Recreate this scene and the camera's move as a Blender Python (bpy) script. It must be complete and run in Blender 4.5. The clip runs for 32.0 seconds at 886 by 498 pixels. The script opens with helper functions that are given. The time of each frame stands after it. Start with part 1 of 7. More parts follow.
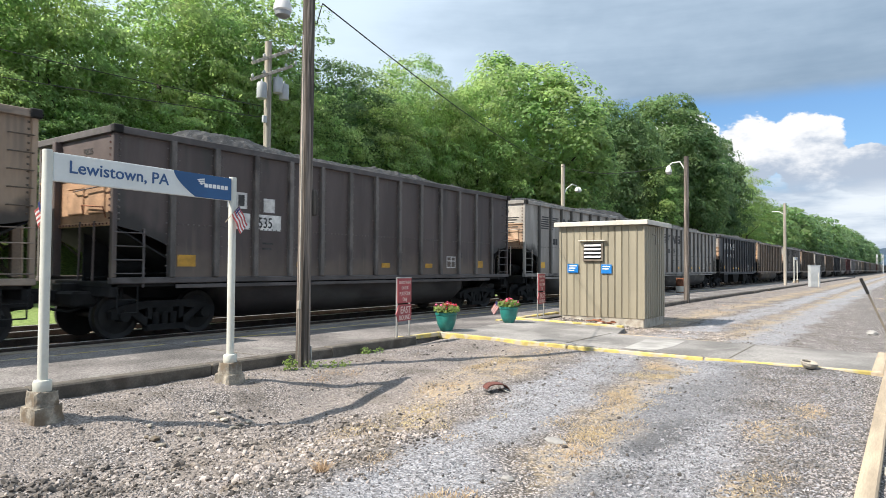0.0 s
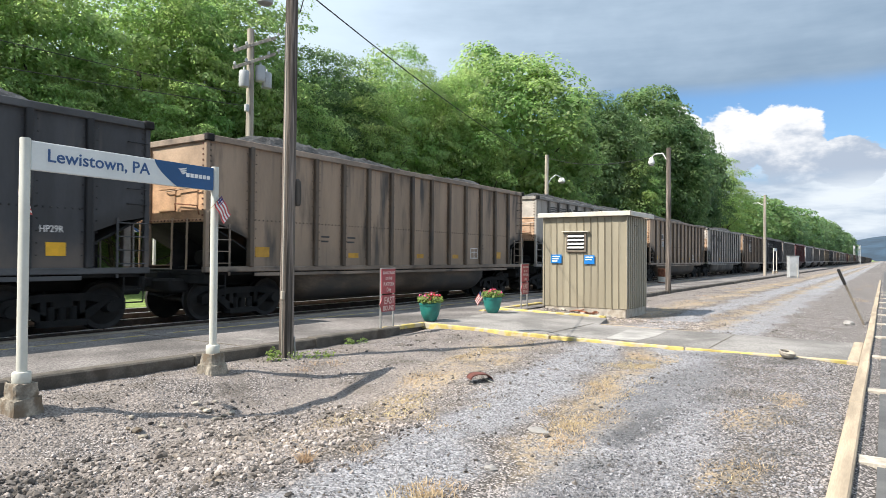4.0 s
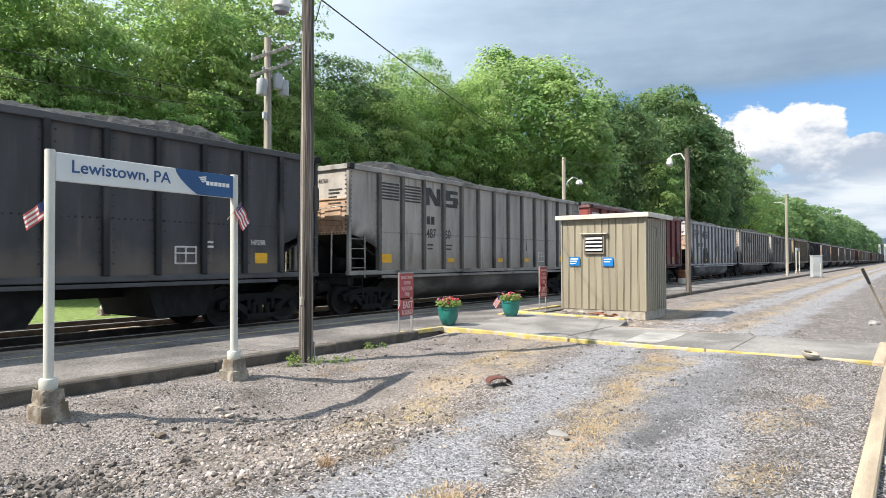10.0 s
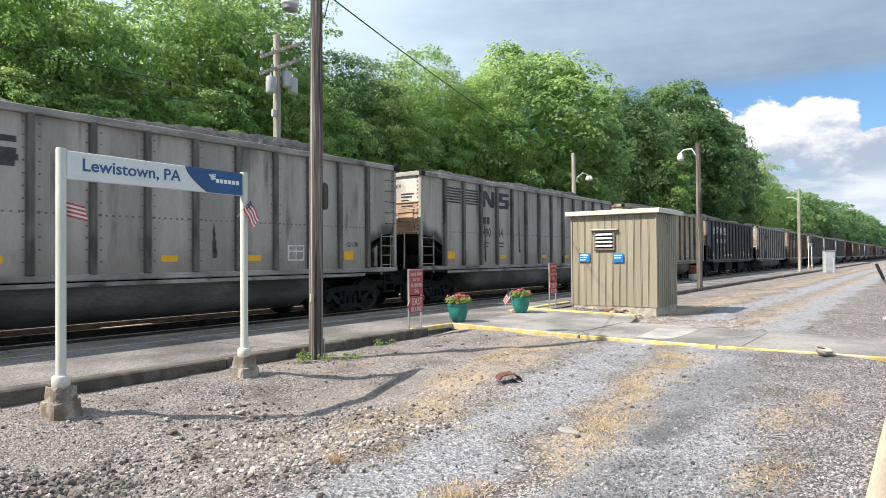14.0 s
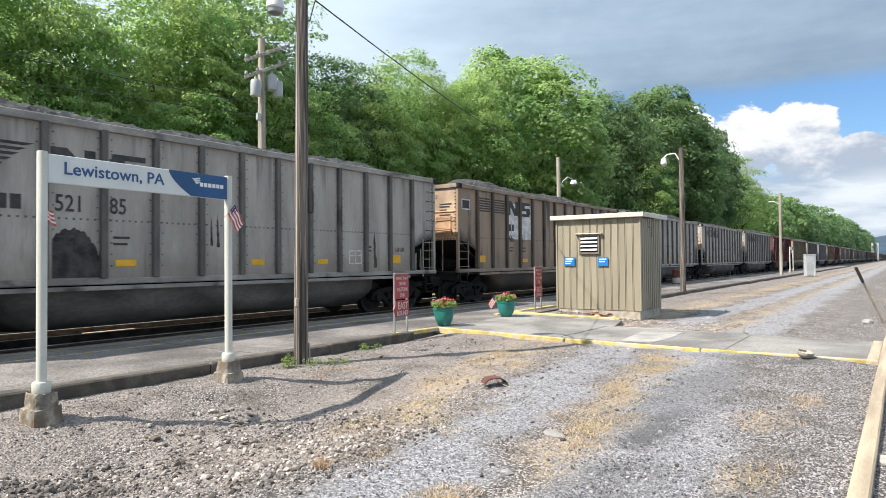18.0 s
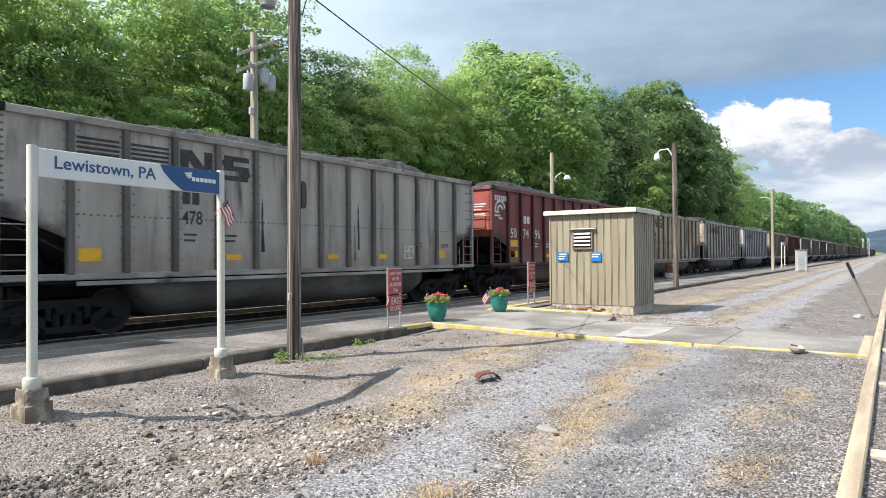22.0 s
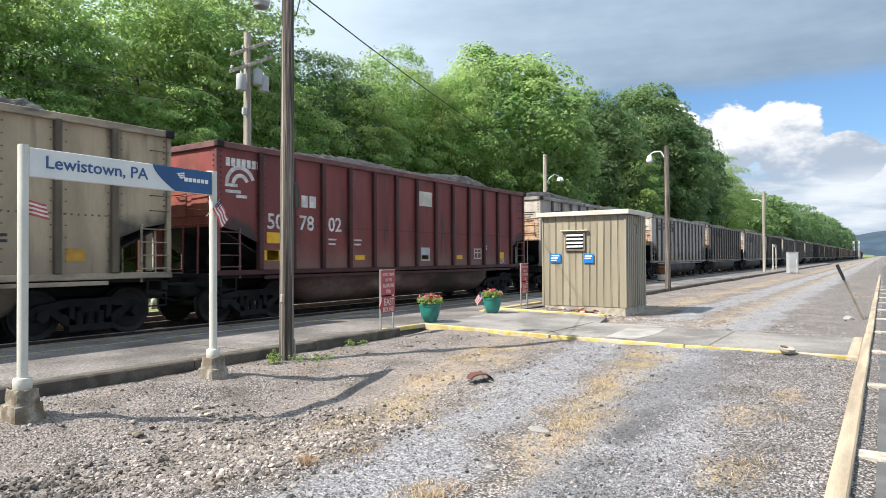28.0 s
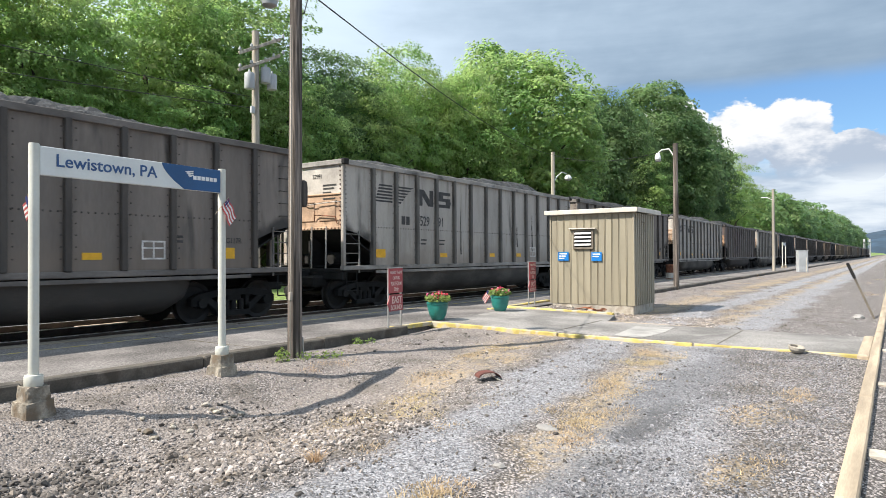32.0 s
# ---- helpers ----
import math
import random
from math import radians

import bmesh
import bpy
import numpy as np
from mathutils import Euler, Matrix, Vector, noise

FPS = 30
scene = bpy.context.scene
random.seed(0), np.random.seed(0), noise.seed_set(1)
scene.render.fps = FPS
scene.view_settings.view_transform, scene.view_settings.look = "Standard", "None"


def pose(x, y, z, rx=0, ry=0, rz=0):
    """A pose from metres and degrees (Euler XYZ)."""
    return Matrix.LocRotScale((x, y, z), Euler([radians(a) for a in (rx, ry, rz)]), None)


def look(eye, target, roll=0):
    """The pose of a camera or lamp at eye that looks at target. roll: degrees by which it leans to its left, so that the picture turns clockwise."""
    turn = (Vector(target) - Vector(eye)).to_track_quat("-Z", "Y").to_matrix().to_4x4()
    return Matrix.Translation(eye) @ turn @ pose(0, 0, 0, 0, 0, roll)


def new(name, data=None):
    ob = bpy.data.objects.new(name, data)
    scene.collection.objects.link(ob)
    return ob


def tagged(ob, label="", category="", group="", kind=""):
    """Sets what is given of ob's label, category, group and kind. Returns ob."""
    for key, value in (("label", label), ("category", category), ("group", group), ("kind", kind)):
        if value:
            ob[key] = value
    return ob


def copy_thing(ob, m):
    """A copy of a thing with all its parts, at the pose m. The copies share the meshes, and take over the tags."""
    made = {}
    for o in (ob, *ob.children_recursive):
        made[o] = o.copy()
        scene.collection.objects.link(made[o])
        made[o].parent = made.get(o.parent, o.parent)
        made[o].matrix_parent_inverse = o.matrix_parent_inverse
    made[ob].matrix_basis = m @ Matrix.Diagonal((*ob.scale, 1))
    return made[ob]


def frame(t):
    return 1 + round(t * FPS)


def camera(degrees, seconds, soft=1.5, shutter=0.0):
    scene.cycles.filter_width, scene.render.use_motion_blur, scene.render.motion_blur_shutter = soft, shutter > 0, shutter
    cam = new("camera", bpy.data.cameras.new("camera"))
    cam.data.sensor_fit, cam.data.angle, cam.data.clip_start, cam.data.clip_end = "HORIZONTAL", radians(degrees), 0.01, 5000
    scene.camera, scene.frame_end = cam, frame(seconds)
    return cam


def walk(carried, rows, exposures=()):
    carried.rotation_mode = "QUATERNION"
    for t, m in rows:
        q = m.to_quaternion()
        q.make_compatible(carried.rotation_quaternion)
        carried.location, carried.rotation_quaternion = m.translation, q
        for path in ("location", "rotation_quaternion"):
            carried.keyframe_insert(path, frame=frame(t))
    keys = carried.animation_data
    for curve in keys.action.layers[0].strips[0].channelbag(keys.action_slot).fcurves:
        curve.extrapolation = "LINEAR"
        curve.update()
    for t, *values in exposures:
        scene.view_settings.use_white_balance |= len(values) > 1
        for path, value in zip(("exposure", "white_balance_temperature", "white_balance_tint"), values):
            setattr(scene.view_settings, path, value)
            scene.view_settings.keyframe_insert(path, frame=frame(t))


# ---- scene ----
def aim(x, y, z, yaw, pitch, roll):
    """A camera pose: yaw from the track's direction towards the train, pitch up, in degrees."""
    a, b = radians(yaw), radians(pitch)
    way = Vector((math.cos(a) * math.cos(b), math.sin(a) * math.cos(b), math.sin(b)))
    return look(Vector((x, y, z)), Vector((x, y, z)) + way, roll)


cam = camera(68.13, 32.0, soft=0.75, shutter=0.06)
walk(cam, [
    (0, aim(0.025, 0.014, 1.562, 35.373, 1.575, 0.361)),
    (0.5, aim(0.020, 0.005, 1.567, 35.208, 1.731, 0.106)),
    (1, aim(0.011, 0.000, 1.573, 35.190, 1.551, 0.170)),
    (1.5, aim(0.014, -0.000, 1.571, 35.099, 1.217, 0.259)),
    (2, aim(0.018, 0.003, 1.566, 34.818, 1.084, 0.192)),
    (2.5, aim(0.023, 0.010, 1.565, 34.502, 0.968, 0.405)),
    (3, aim(0.029, 0.005, 1.561, 33.990, 0.883, 0.437)),
    (3.5, aim(0.021, 0.012, 1.567, 33.905, 0.761, 0.411)),
    (5.5, aim(0.018, 0.013, 1.571, 34.317, 0.684, 0.554)),
    (6, aim(0.022, 0.011, 1.567, 34.443, 0.707, 0.436)),
    (6.5, aim(0.023, 0.010, 1.568, 34.510, 0.774, 0.319)),
    (7, aim(0.017, 0.007, 1.570, 34.717, 0.801, 0.181)),
    (7.5, aim(0.012, 0.006, 1.570, 34.898, 0.857, 0.171)),
    (8, aim(0.008, -0.000, 1.570, 35.126, 0.880, 0.275)),
    (8.5, aim(0.008, 0.004, 1.569, 35.253, 0.949, 0.276)),
    (9, aim(0.003, 0.001, 1.571, 35.384, 1.167, 0.105)),
    (9.5, aim(0.008, -0.007, 1.572, 35.486, 1.151, -0.369)),
    (10, aim(0.001, -0.009, 1.572, 35.524, 1.066, -0.234)),
    (10.5, aim(0.007, -0.007, 1.569, 35.371, 0.893, -0.243)),
    (11, aim(0.005, 0.005, 1.575, 35.452, 0.736, -0.218)),
    (11.5, aim(-0.002, 0.000, 1.577, 36.465, 0.718, 0.043)),
    (12, aim(0.003, 0.007, 1.574, 37.134, 0.659, -0.103)),
    (12.5, aim(0.009, 0.002, 1.572, 37.126, 0.564, -0.097)),
    (13, aim(0.025, 0.010, 1.568, 36.641, 0.623, -0.078)),
    (13.5, aim(0.008, 0.004, 1.572, 36.549, 0.717, -0.283)),
    (14, aim(0.017, 0.001, 1.572, 36.356, 0.779, -0.435)),
    (14.5, aim(0.020, 0.007, 1.574, 35.824, 1.058, -0.354)),
    (16.5, aim(0.017, 0.002, 1.576, 35.557, 0.965, -0.392)),
    (17, aim(0.010, -0.005, 1.573, 35.545, 1.043, -0.377)),
    (17.5, aim(0.018, -0.001, 1.568, 35.272, 1.094, -0.485)),
    (18, aim(0.011, 0.000, 1.573, 35.087, 1.114, -0.487)),
    (18.5, aim(0.004, -0.011, 1.577, 35.117, 1.006, -0.379)),
    (19, aim(0.009, -0.004, 1.575, 35.146, 0.887, -0.483)),
    (19.5, aim(0.018, 0.001, 1.575, 35.055, 0.805, -0.438)),
    (20, aim(0.021, 0.005, 1.571, 34.876, 0.757, -0.419)),
    (20.5, aim(0.021, 0.004, 1.570, 34.773, 0.689, -0.394)),
    (21, aim(0.018, 0.005, 1.570, 34.687, 0.689, -0.402)),
    (21.5, aim(0.020, 0.005, 1.571, 34.598, 0.670, -0.466)),
    (22, aim(0.022, 0.007, 1.572, 34.519, 0.691, -0.462)),
    (22.5, aim(0.024, 0.003, 1.569, 34.397, 0.834, -0.489)),
    (23, aim(0.021, -0.001, 1.570, 34.319, 0.912, -0.397)),
    (23.5, aim(0.016, -0.001, 1.572, 34.178, 0.959, -0.373)),
    (24, aim(0.015, -0.005, 1.574, 34.034, 0.924, -0.442)),
    (24.5, aim(0.016, -0.001, 1.572, 34.105, 0.875, -0.307)),
    (25, aim(0.023, -0.000, 1.573, 34.056, 0.929, -0.431)),
    (25.5, aim(0.016, -0.000, 1.572, 34.044, 0.941, -0.402)),
    (27.5, aim(0.015, -0.001, 1.572, 33.916, 0.817, -0.168)),
    (28, aim(0.013, -0.007, 1.570, 33.929, 0.797, -0.320)),
    (28.5, aim(0.007, -0.008, 1.570, 33.957, 0.775, -0.137)),
    (29, aim(0.008, -0.007, 1.574, 34.066, 0.744, -0.183)),
    (29.5, aim(0.008, -0.006, 1.578, 34.244, 0.630, -0.244)),
    (30, aim(0.010, -0.004, 1.571, 34.404, 0.565, -0.310)),
    (30.5, aim(0.020, -0.003, 1.568, 34.400, 0.597, -0.515)),
    (31, aim(0.016, -0.003, 1.572, 34.494, 0.566, -0.415)),
    (31.5, aim(0.014, 0.005, 1.573, 34.572, 0.588, -0.322)),
    (32, aim(0.011, -0.004, 1.571, 34.588, 0.624, -0.281)),
])

# ---- light ----
SUN_AZ, SUN_EL = 149.5, 48.0  # where the sun stands: degrees from +x, height
world = bpy.data.worlds.new("sky")
scene.world = world
world.use_nodes = True


def build_sky():
    nt = world.node_tree
    nt.nodes.clear()
    N, L = nt.nodes.new, nt.links.new

    def math_node(op, a, b=None, c=None, clamp=False):
        n = N("ShaderNodeMath")
        n.operation, n.use_clamp = op, clamp
        for i, v in enumerate((a, b, c)):
            if v is None:
                continue
            if isinstance(v, (int, float)):
                n.inputs[i].default_value = v
            else:
                L(v, n.inputs[i])
        return n.outputs[0]

    def smooth(v, a, b):
        n = N("ShaderNodeMapRange")
        n.interpolation_type = "SMOOTHSTEP"
        L(v, n.inputs[0])
        n.inputs[1].default_value, n.inputs[2].default_value = a, b
        return n.outputs[0]

    def noise_tex(vec, scale, detail, rough=0.55):
        n = N("ShaderNodeTexNoise")
        L(vec, n.inputs["Vector"])
        n.inputs["Scale"].default_value, n.inputs["Detail"].default_value, n.inputs["Roughness"].default_value = scale, detail, rough
        return n.outputs["Fac"]

    def mix(fac, a, b):
        n = N("ShaderNodeMix")
        n.data_type = "RGBA"
        for i, v in ((0, fac), (6, a), (7, b)):
            if isinstance(v, tuple):
                n.inputs[i].default_value = (*v, 1)
            elif isinstance(v, (int, float)):
                n.inputs[i].default_value = v
            else:
                L(v, n.inputs[i])
        return n.outputs[2]

    co = N("ShaderNodeTexCoord").outputs["Generated"]
    sep = N("ShaderNodeSeparateXYZ")
    L(co, sep.inputs[0])
    x, y, z = sep.outputs
    el = math_node("MULTIPLY", math_node("ARCSINE", z), 57.2958)
    az = math_node("MULTIPLY", math_node("ARCTAN2", y, x), 57.2958)
    flat = N("ShaderNodeCombineXYZ")
    L(math_node("MULTIPLY", az, 0.55), flat.inputs[0])
    L(el, flat.inputs[1])
    vec = flat.outputs[0]

    sky = N("ShaderNodeTexSky")
    sky.sky_type, sky.sun_disc = "NISHITA", False
    sky.sun_elevation, sky.sun_rotation = radians(SUN_EL), radians(90 - SUN_AZ)
    blue = N("ShaderNodeMix")
    blue.data_type, blue.blend_type = "RGBA", "MULTIPLY"
    blue.inputs[0].default_value = 1
    L(sky.outputs[0], blue.inputs[6])
    blue.inputs[7].default_value = (0.085, 0.112, 0.138, 1)
    col = blue.outputs[2]

    # low layered cloud towards the horizon
    wide = N("ShaderNodeCombineXYZ")
    L(math_node("MULTIPLY", az, 0.22), wide.inputs[0])
    L(el, wide.inputs[1])
    n1 = noise_tex(wide.outputs[0], 0.30, 6)
    low = mix(smooth(n1, 0.36, 0.60), (0.34, 0.44, 0.58), (0.76, 0.82, 0.88))
    m_low = smooth(math_node("ADD", el, math_node("MULTIPLY", math_node("SUBTRACT", n1, 0.5), -8.0)), 9.0, 6.0)
    col = mix(m_low, col, low)
    # heaped white cloud standing over the tracks
    n2 = noise_tex(vec, 0.50, 10, 0.60)
    n3 = noise_tex(vec, 0.17, 5)
    heap = None
    for ca, ce, ra, re in ((6.3, 8.9, 2.8, 3.3), (10.4, 9.0, 3.0, 3.0), (15.0, 9.6, 3.2, 3.0), (2.2, 7.3, 2.6, 2.0), (20.5, 9.0, 3.4, 3.2), (-24, 7, 9, 4), (60, 8, 12, 5), (150, 9, 12, 6)):
        u = math_node("DIVIDE", math_node("SUBTRACT", az, ca), ra)
        v = math_node("DIVIDE", math_node("SUBTRACT", el, ce), re)
        q = math_node("SUBTRACT", 1.0, math_node("ADD", math_node("MULTIPLY", u, u), math_node("MULTIPLY", v, v)))
        heap = q if heap is None else math_node("MAXIMUM", heap, q)
    body = math_node("ADD", heap, math_node("MULTIPLY", math_node("SUBTRACT", n2, 0.5), 1.9))
    m_heap = math_node("MULTIPLY", smooth(body, -0.04, 0.14), smooth(el, 4.8, 7.2))
    lit = math_node("ADD", math_node("MULTIPLY", math_node("SUBTRACT", el, 8.6), 0.30), math_node("MULTIPLY", math_node("SUBTRACT", n2, 0.5), 4.5))
    lit = math_node("ADD", lit, math_node("MULTIPLY", math_node("SUBTRACT", az, 5.0), 0.05))
    white = mix(smooth(lit, -0.6, 0.8), (0.42, 0.49, 0.60), (0.87, 0.88, 0.90))
    col = mix(m_heap, col, white)
    # grey deck overhead
    n4 = noise_tex(vec, 0.06, 6)
    edge = math_node("ADD", el, math_node("MULTIPLY", math_node("SUBTRACT", n4, 0.5), 3.2))
    streak = N("ShaderNodeCombineXYZ")
    L(math_node("MULTIPLY", az, 0.05), streak.inputs[0])
    L(math_node("MULTIPLY", el, 0.42), streak.inputs[1])
    n5 = noise_tex(streak.outputs[0], 0.9, 7, 0.6)
    m_deck = smooth(edge, 12.7, 14.4)
    shade = math_node("ADD", math_node("MULTIPLY", math_node("SUBTRACT", math_node("MINIMUM", el, 40.0), 15.0), 0.022), math_node("MULTIPLY", math_node("SUBTRACT", n4, 0.5), 1.3))
    shade = math_node("ADD", shade, math_node("MULTIPLY", math_node("SUBTRACT", n5, 0.5), 0.4))
    shade = math_node("ADD", shade, math_node("MULTIPLY", smooth(az, 14.0, 50.0), 0.75))
    deck = mix(smooth(shade, -0.25, 0.85), (0.215, 0.31, 0.43), (0.68, 0.815, 0.96))
    col = mix(m_deck, col, deck)

    bg = N("ShaderNodeBackground")
    L(col, bg.inputs[0])
    bg.inputs[1].default_value = 0.86
    L(bg.outputs[0], N("ShaderNodeOutputWorld").inputs[0])


build_sky()
sun_data = bpy.data.lights.new("sun", "SUN")
sun_data.energy, sun_data.angle, sun_data.color = 5.9, radians(0.55), (1.0, 0.93, 0.835)
sun = new("sun", sun_data)
sun_way = Vector((math.cos(radians(SUN_AZ)) * math.cos(radians(SUN_EL)), math.sin(radians(SUN_AZ)) * math.cos(radians(SUN_EL)), math.sin(radians(SUN_EL))))
sun.matrix_world = look(sun_way * 50, (0, 0, 0))
scene.view_settings.exposure = 0.46

# ---- materials ----
def mat(name, base, rough=0.7, metal=0.0, dark=None, light=None, scale=6.0, fine=60.0, bump=0.15, spread=0.12, stain=None, stain_at=(0.52, 0.7), stain_scale=1.5, space="Object", stretch=(1, 1, 1), island=False, grain=0.0):
    """A surface with variation at two scales, an optional stain of its own colour, and fine relief."""
    m = bpy.data.materials.new(name)
    m.use_nodes = True
    nt = m.node_tree
    N, L = nt.nodes.new, nt.links.new
    b = nt.nodes["Principled BSDF"]
    b.inputs["Metallic"].default_value = metal
    tc = N("ShaderNodeTexCoord")
    mp = N("ShaderNodeMapping")
    mp.inputs["Scale"].default_value = stretch
    if space == "World":
        L(N("ShaderNodeNewGeometry").outputs["Position"], mp.inputs[0])
    else:
        # each object shows a stretch of the pattern of its own
        sh = N("ShaderNodeVectorMath")
        sh.operation = "MULTIPLY_ADD"
        L(N("ShaderNodeObjectInfo").outputs["Random"], sh.inputs[0])
        sh.inputs[1].default_value = (37.0, 23.0, 11.0)
        L(tc.outputs["Object"], sh.inputs[2])
        L(sh.outputs[0], mp.inputs[0])
    co = mp.outputs[0]

    def nz(s, d=4.0):
        n = N("ShaderNodeTexNoise")
        L(co, n.inputs["Vector"])
        n.inputs["Scale"].default_value, n.inputs["Detail"].default_value = s, d
        return n.outputs["Fac"]

    def ramp(f, a, c):
        n = N("ShaderNodeMapRange")
        n.interpolation_type = "SMOOTHSTEP"
        L(f, n.inputs[0])
        n.inputs[1].default_value, n.inputs[2].default_value = a, c
        return n.outputs[0]

    def mix(f, a, c, mode="MIX"):
        n = N("ShaderNodeMix")
        n.data_type, n.blend_type = "RGBA", mode
        for i, v in ((0, f), (6, a), (7, c)):
            if isinstance(v, tuple):
                n.inputs[i].default_value = (*v, 1)
            elif isinstance(v, (int, float)):
                n.inputs[i].default_value = v
            else:
                L(v, n.inputs[i])
        return n.outputs[2]

    dark = dark or tuple(c * (1 - 2.2 * spread) for c in base)
    light = light or tuple(min(1.0, c * (1 + 1.6 * spread)) for c in base)
    n_big, n_fine = nz(scale), nz(fine, 3.0)
    col = mix(ramp(n_big, 0.3, 0.7), dark, light)
    col = mix(ramp(n_fine, 0.35, 0.65), mix(1.0, col, (1 - spread,) * 3, "MULTIPLY"), col)
    if grain:
        col = mix(ramp(nz(fine * 0.45, 2.0), 0.42, 0.58), mix(1.0, col, (1 - grain,) * 3, "MULTIPLY"), mix(1.0, col, (1 + grain,) * 3, "MULTIPLY"))
    if stain:
        col = mix(ramp(nz(stain_scale, 6.0), *stain_at), col, stain)
    rnd = N("ShaderNodeNewGeometry").outputs["Random Per Island"] if island else N("ShaderNodeObjectInfo").outputs["Random"]
    k = N("ShaderNodeMapRange")
    L(rnd, k.inputs[0])
    k.inputs[3].default_value, k.inputs[4].default_value = (0.42, 1.5) if island else (1 - spread * 0.6, 1 + spread * 0.6)
    v = N("ShaderNodeHueSaturation")
    L(col, v.inputs["Color"])
    L(k.outputs[0], v.inputs["Value"])
    L(v.outputs[0], b.inputs["Base Color"])
    rr = N("ShaderNodeMapRange")
    L(n_fine, rr.inputs[0])
    rr.inputs[3].default_value, rr.inputs[4].default_value = max(0.03, rough - 0.1), min(1.0, rough + 0.1)
    L(rr.outputs[0], b.inputs["Roughness"])
    if bump:
        bp = N("ShaderNodeBump")
        bp.inputs["Strength"].default_value, bp.inputs["Distance"].default_value = bump, 0.01
        L(n_fine, bp.inputs["Height"])
        L(bp.outputs[0], b.inputs["Normal"])
    return m


def leaf_mat(name, base, glow=0.45):
    m = bpy.data.materials.new(name)
    m.use_nodes = True
    nt = m.node_tree
    N, L = nt.nodes.new, nt.links.new
    nt.nodes.clear()
    g = N("ShaderNodeNewGeometry")
    k = N("ShaderNodeMapRange")
    L(g.outputs["Random Per Island"], k.inputs[0])
    k.inputs[3].default_value, k.inputs[4].default_value = 0.78, 1.22
    n = N("ShaderNodeTexNoise")
    L(g.outputs["Position"], n.inputs["Vector"])
    n.inputs["Scale"].default_value = 0.35
    h = N("ShaderNodeMapRange")
    L(n.outputs["Fac"], h.inputs[0])
    h.inputs[1].default_value, h.inputs[2].default_value, h.inputs[3].default_value, h.inputs[4].default_value = 0.3, 0.7, 0.475, 0.52
    v = N("ShaderNodeHueSaturation")
    v.inputs["Color"].default_value = (*base, 1)
    L(h.outputs[0], v.inputs["Hue"])
    L(k.outputs[0], v.inputs["Value"])
    d = N("ShaderNodeBsdfPrincipled")
    L(v.outputs[0], d.inputs["Base Color"])
    d.inputs["Roughness"].default_value = 0.55
    t = N("ShaderNodeBsdfTranslucent")
    w = N("ShaderNodeHueSaturation")
    w.inputs["Value"].default_value = 2.1
    w.inputs["Hue"].default_value = 0.49
    L(v.outputs[0], w.inputs["Color"])
    L(w.outputs[0], t.inputs[0])
    x = N("ShaderNodeMixShader")
    x.inputs[0].default_value = glow
    L(d.outputs[0], x.inputs[1])
    L(t.outputs[0], x.inputs[2])
    L(x.outputs[0], N("ShaderNodeOutputMaterial").inputs[0])
    return m


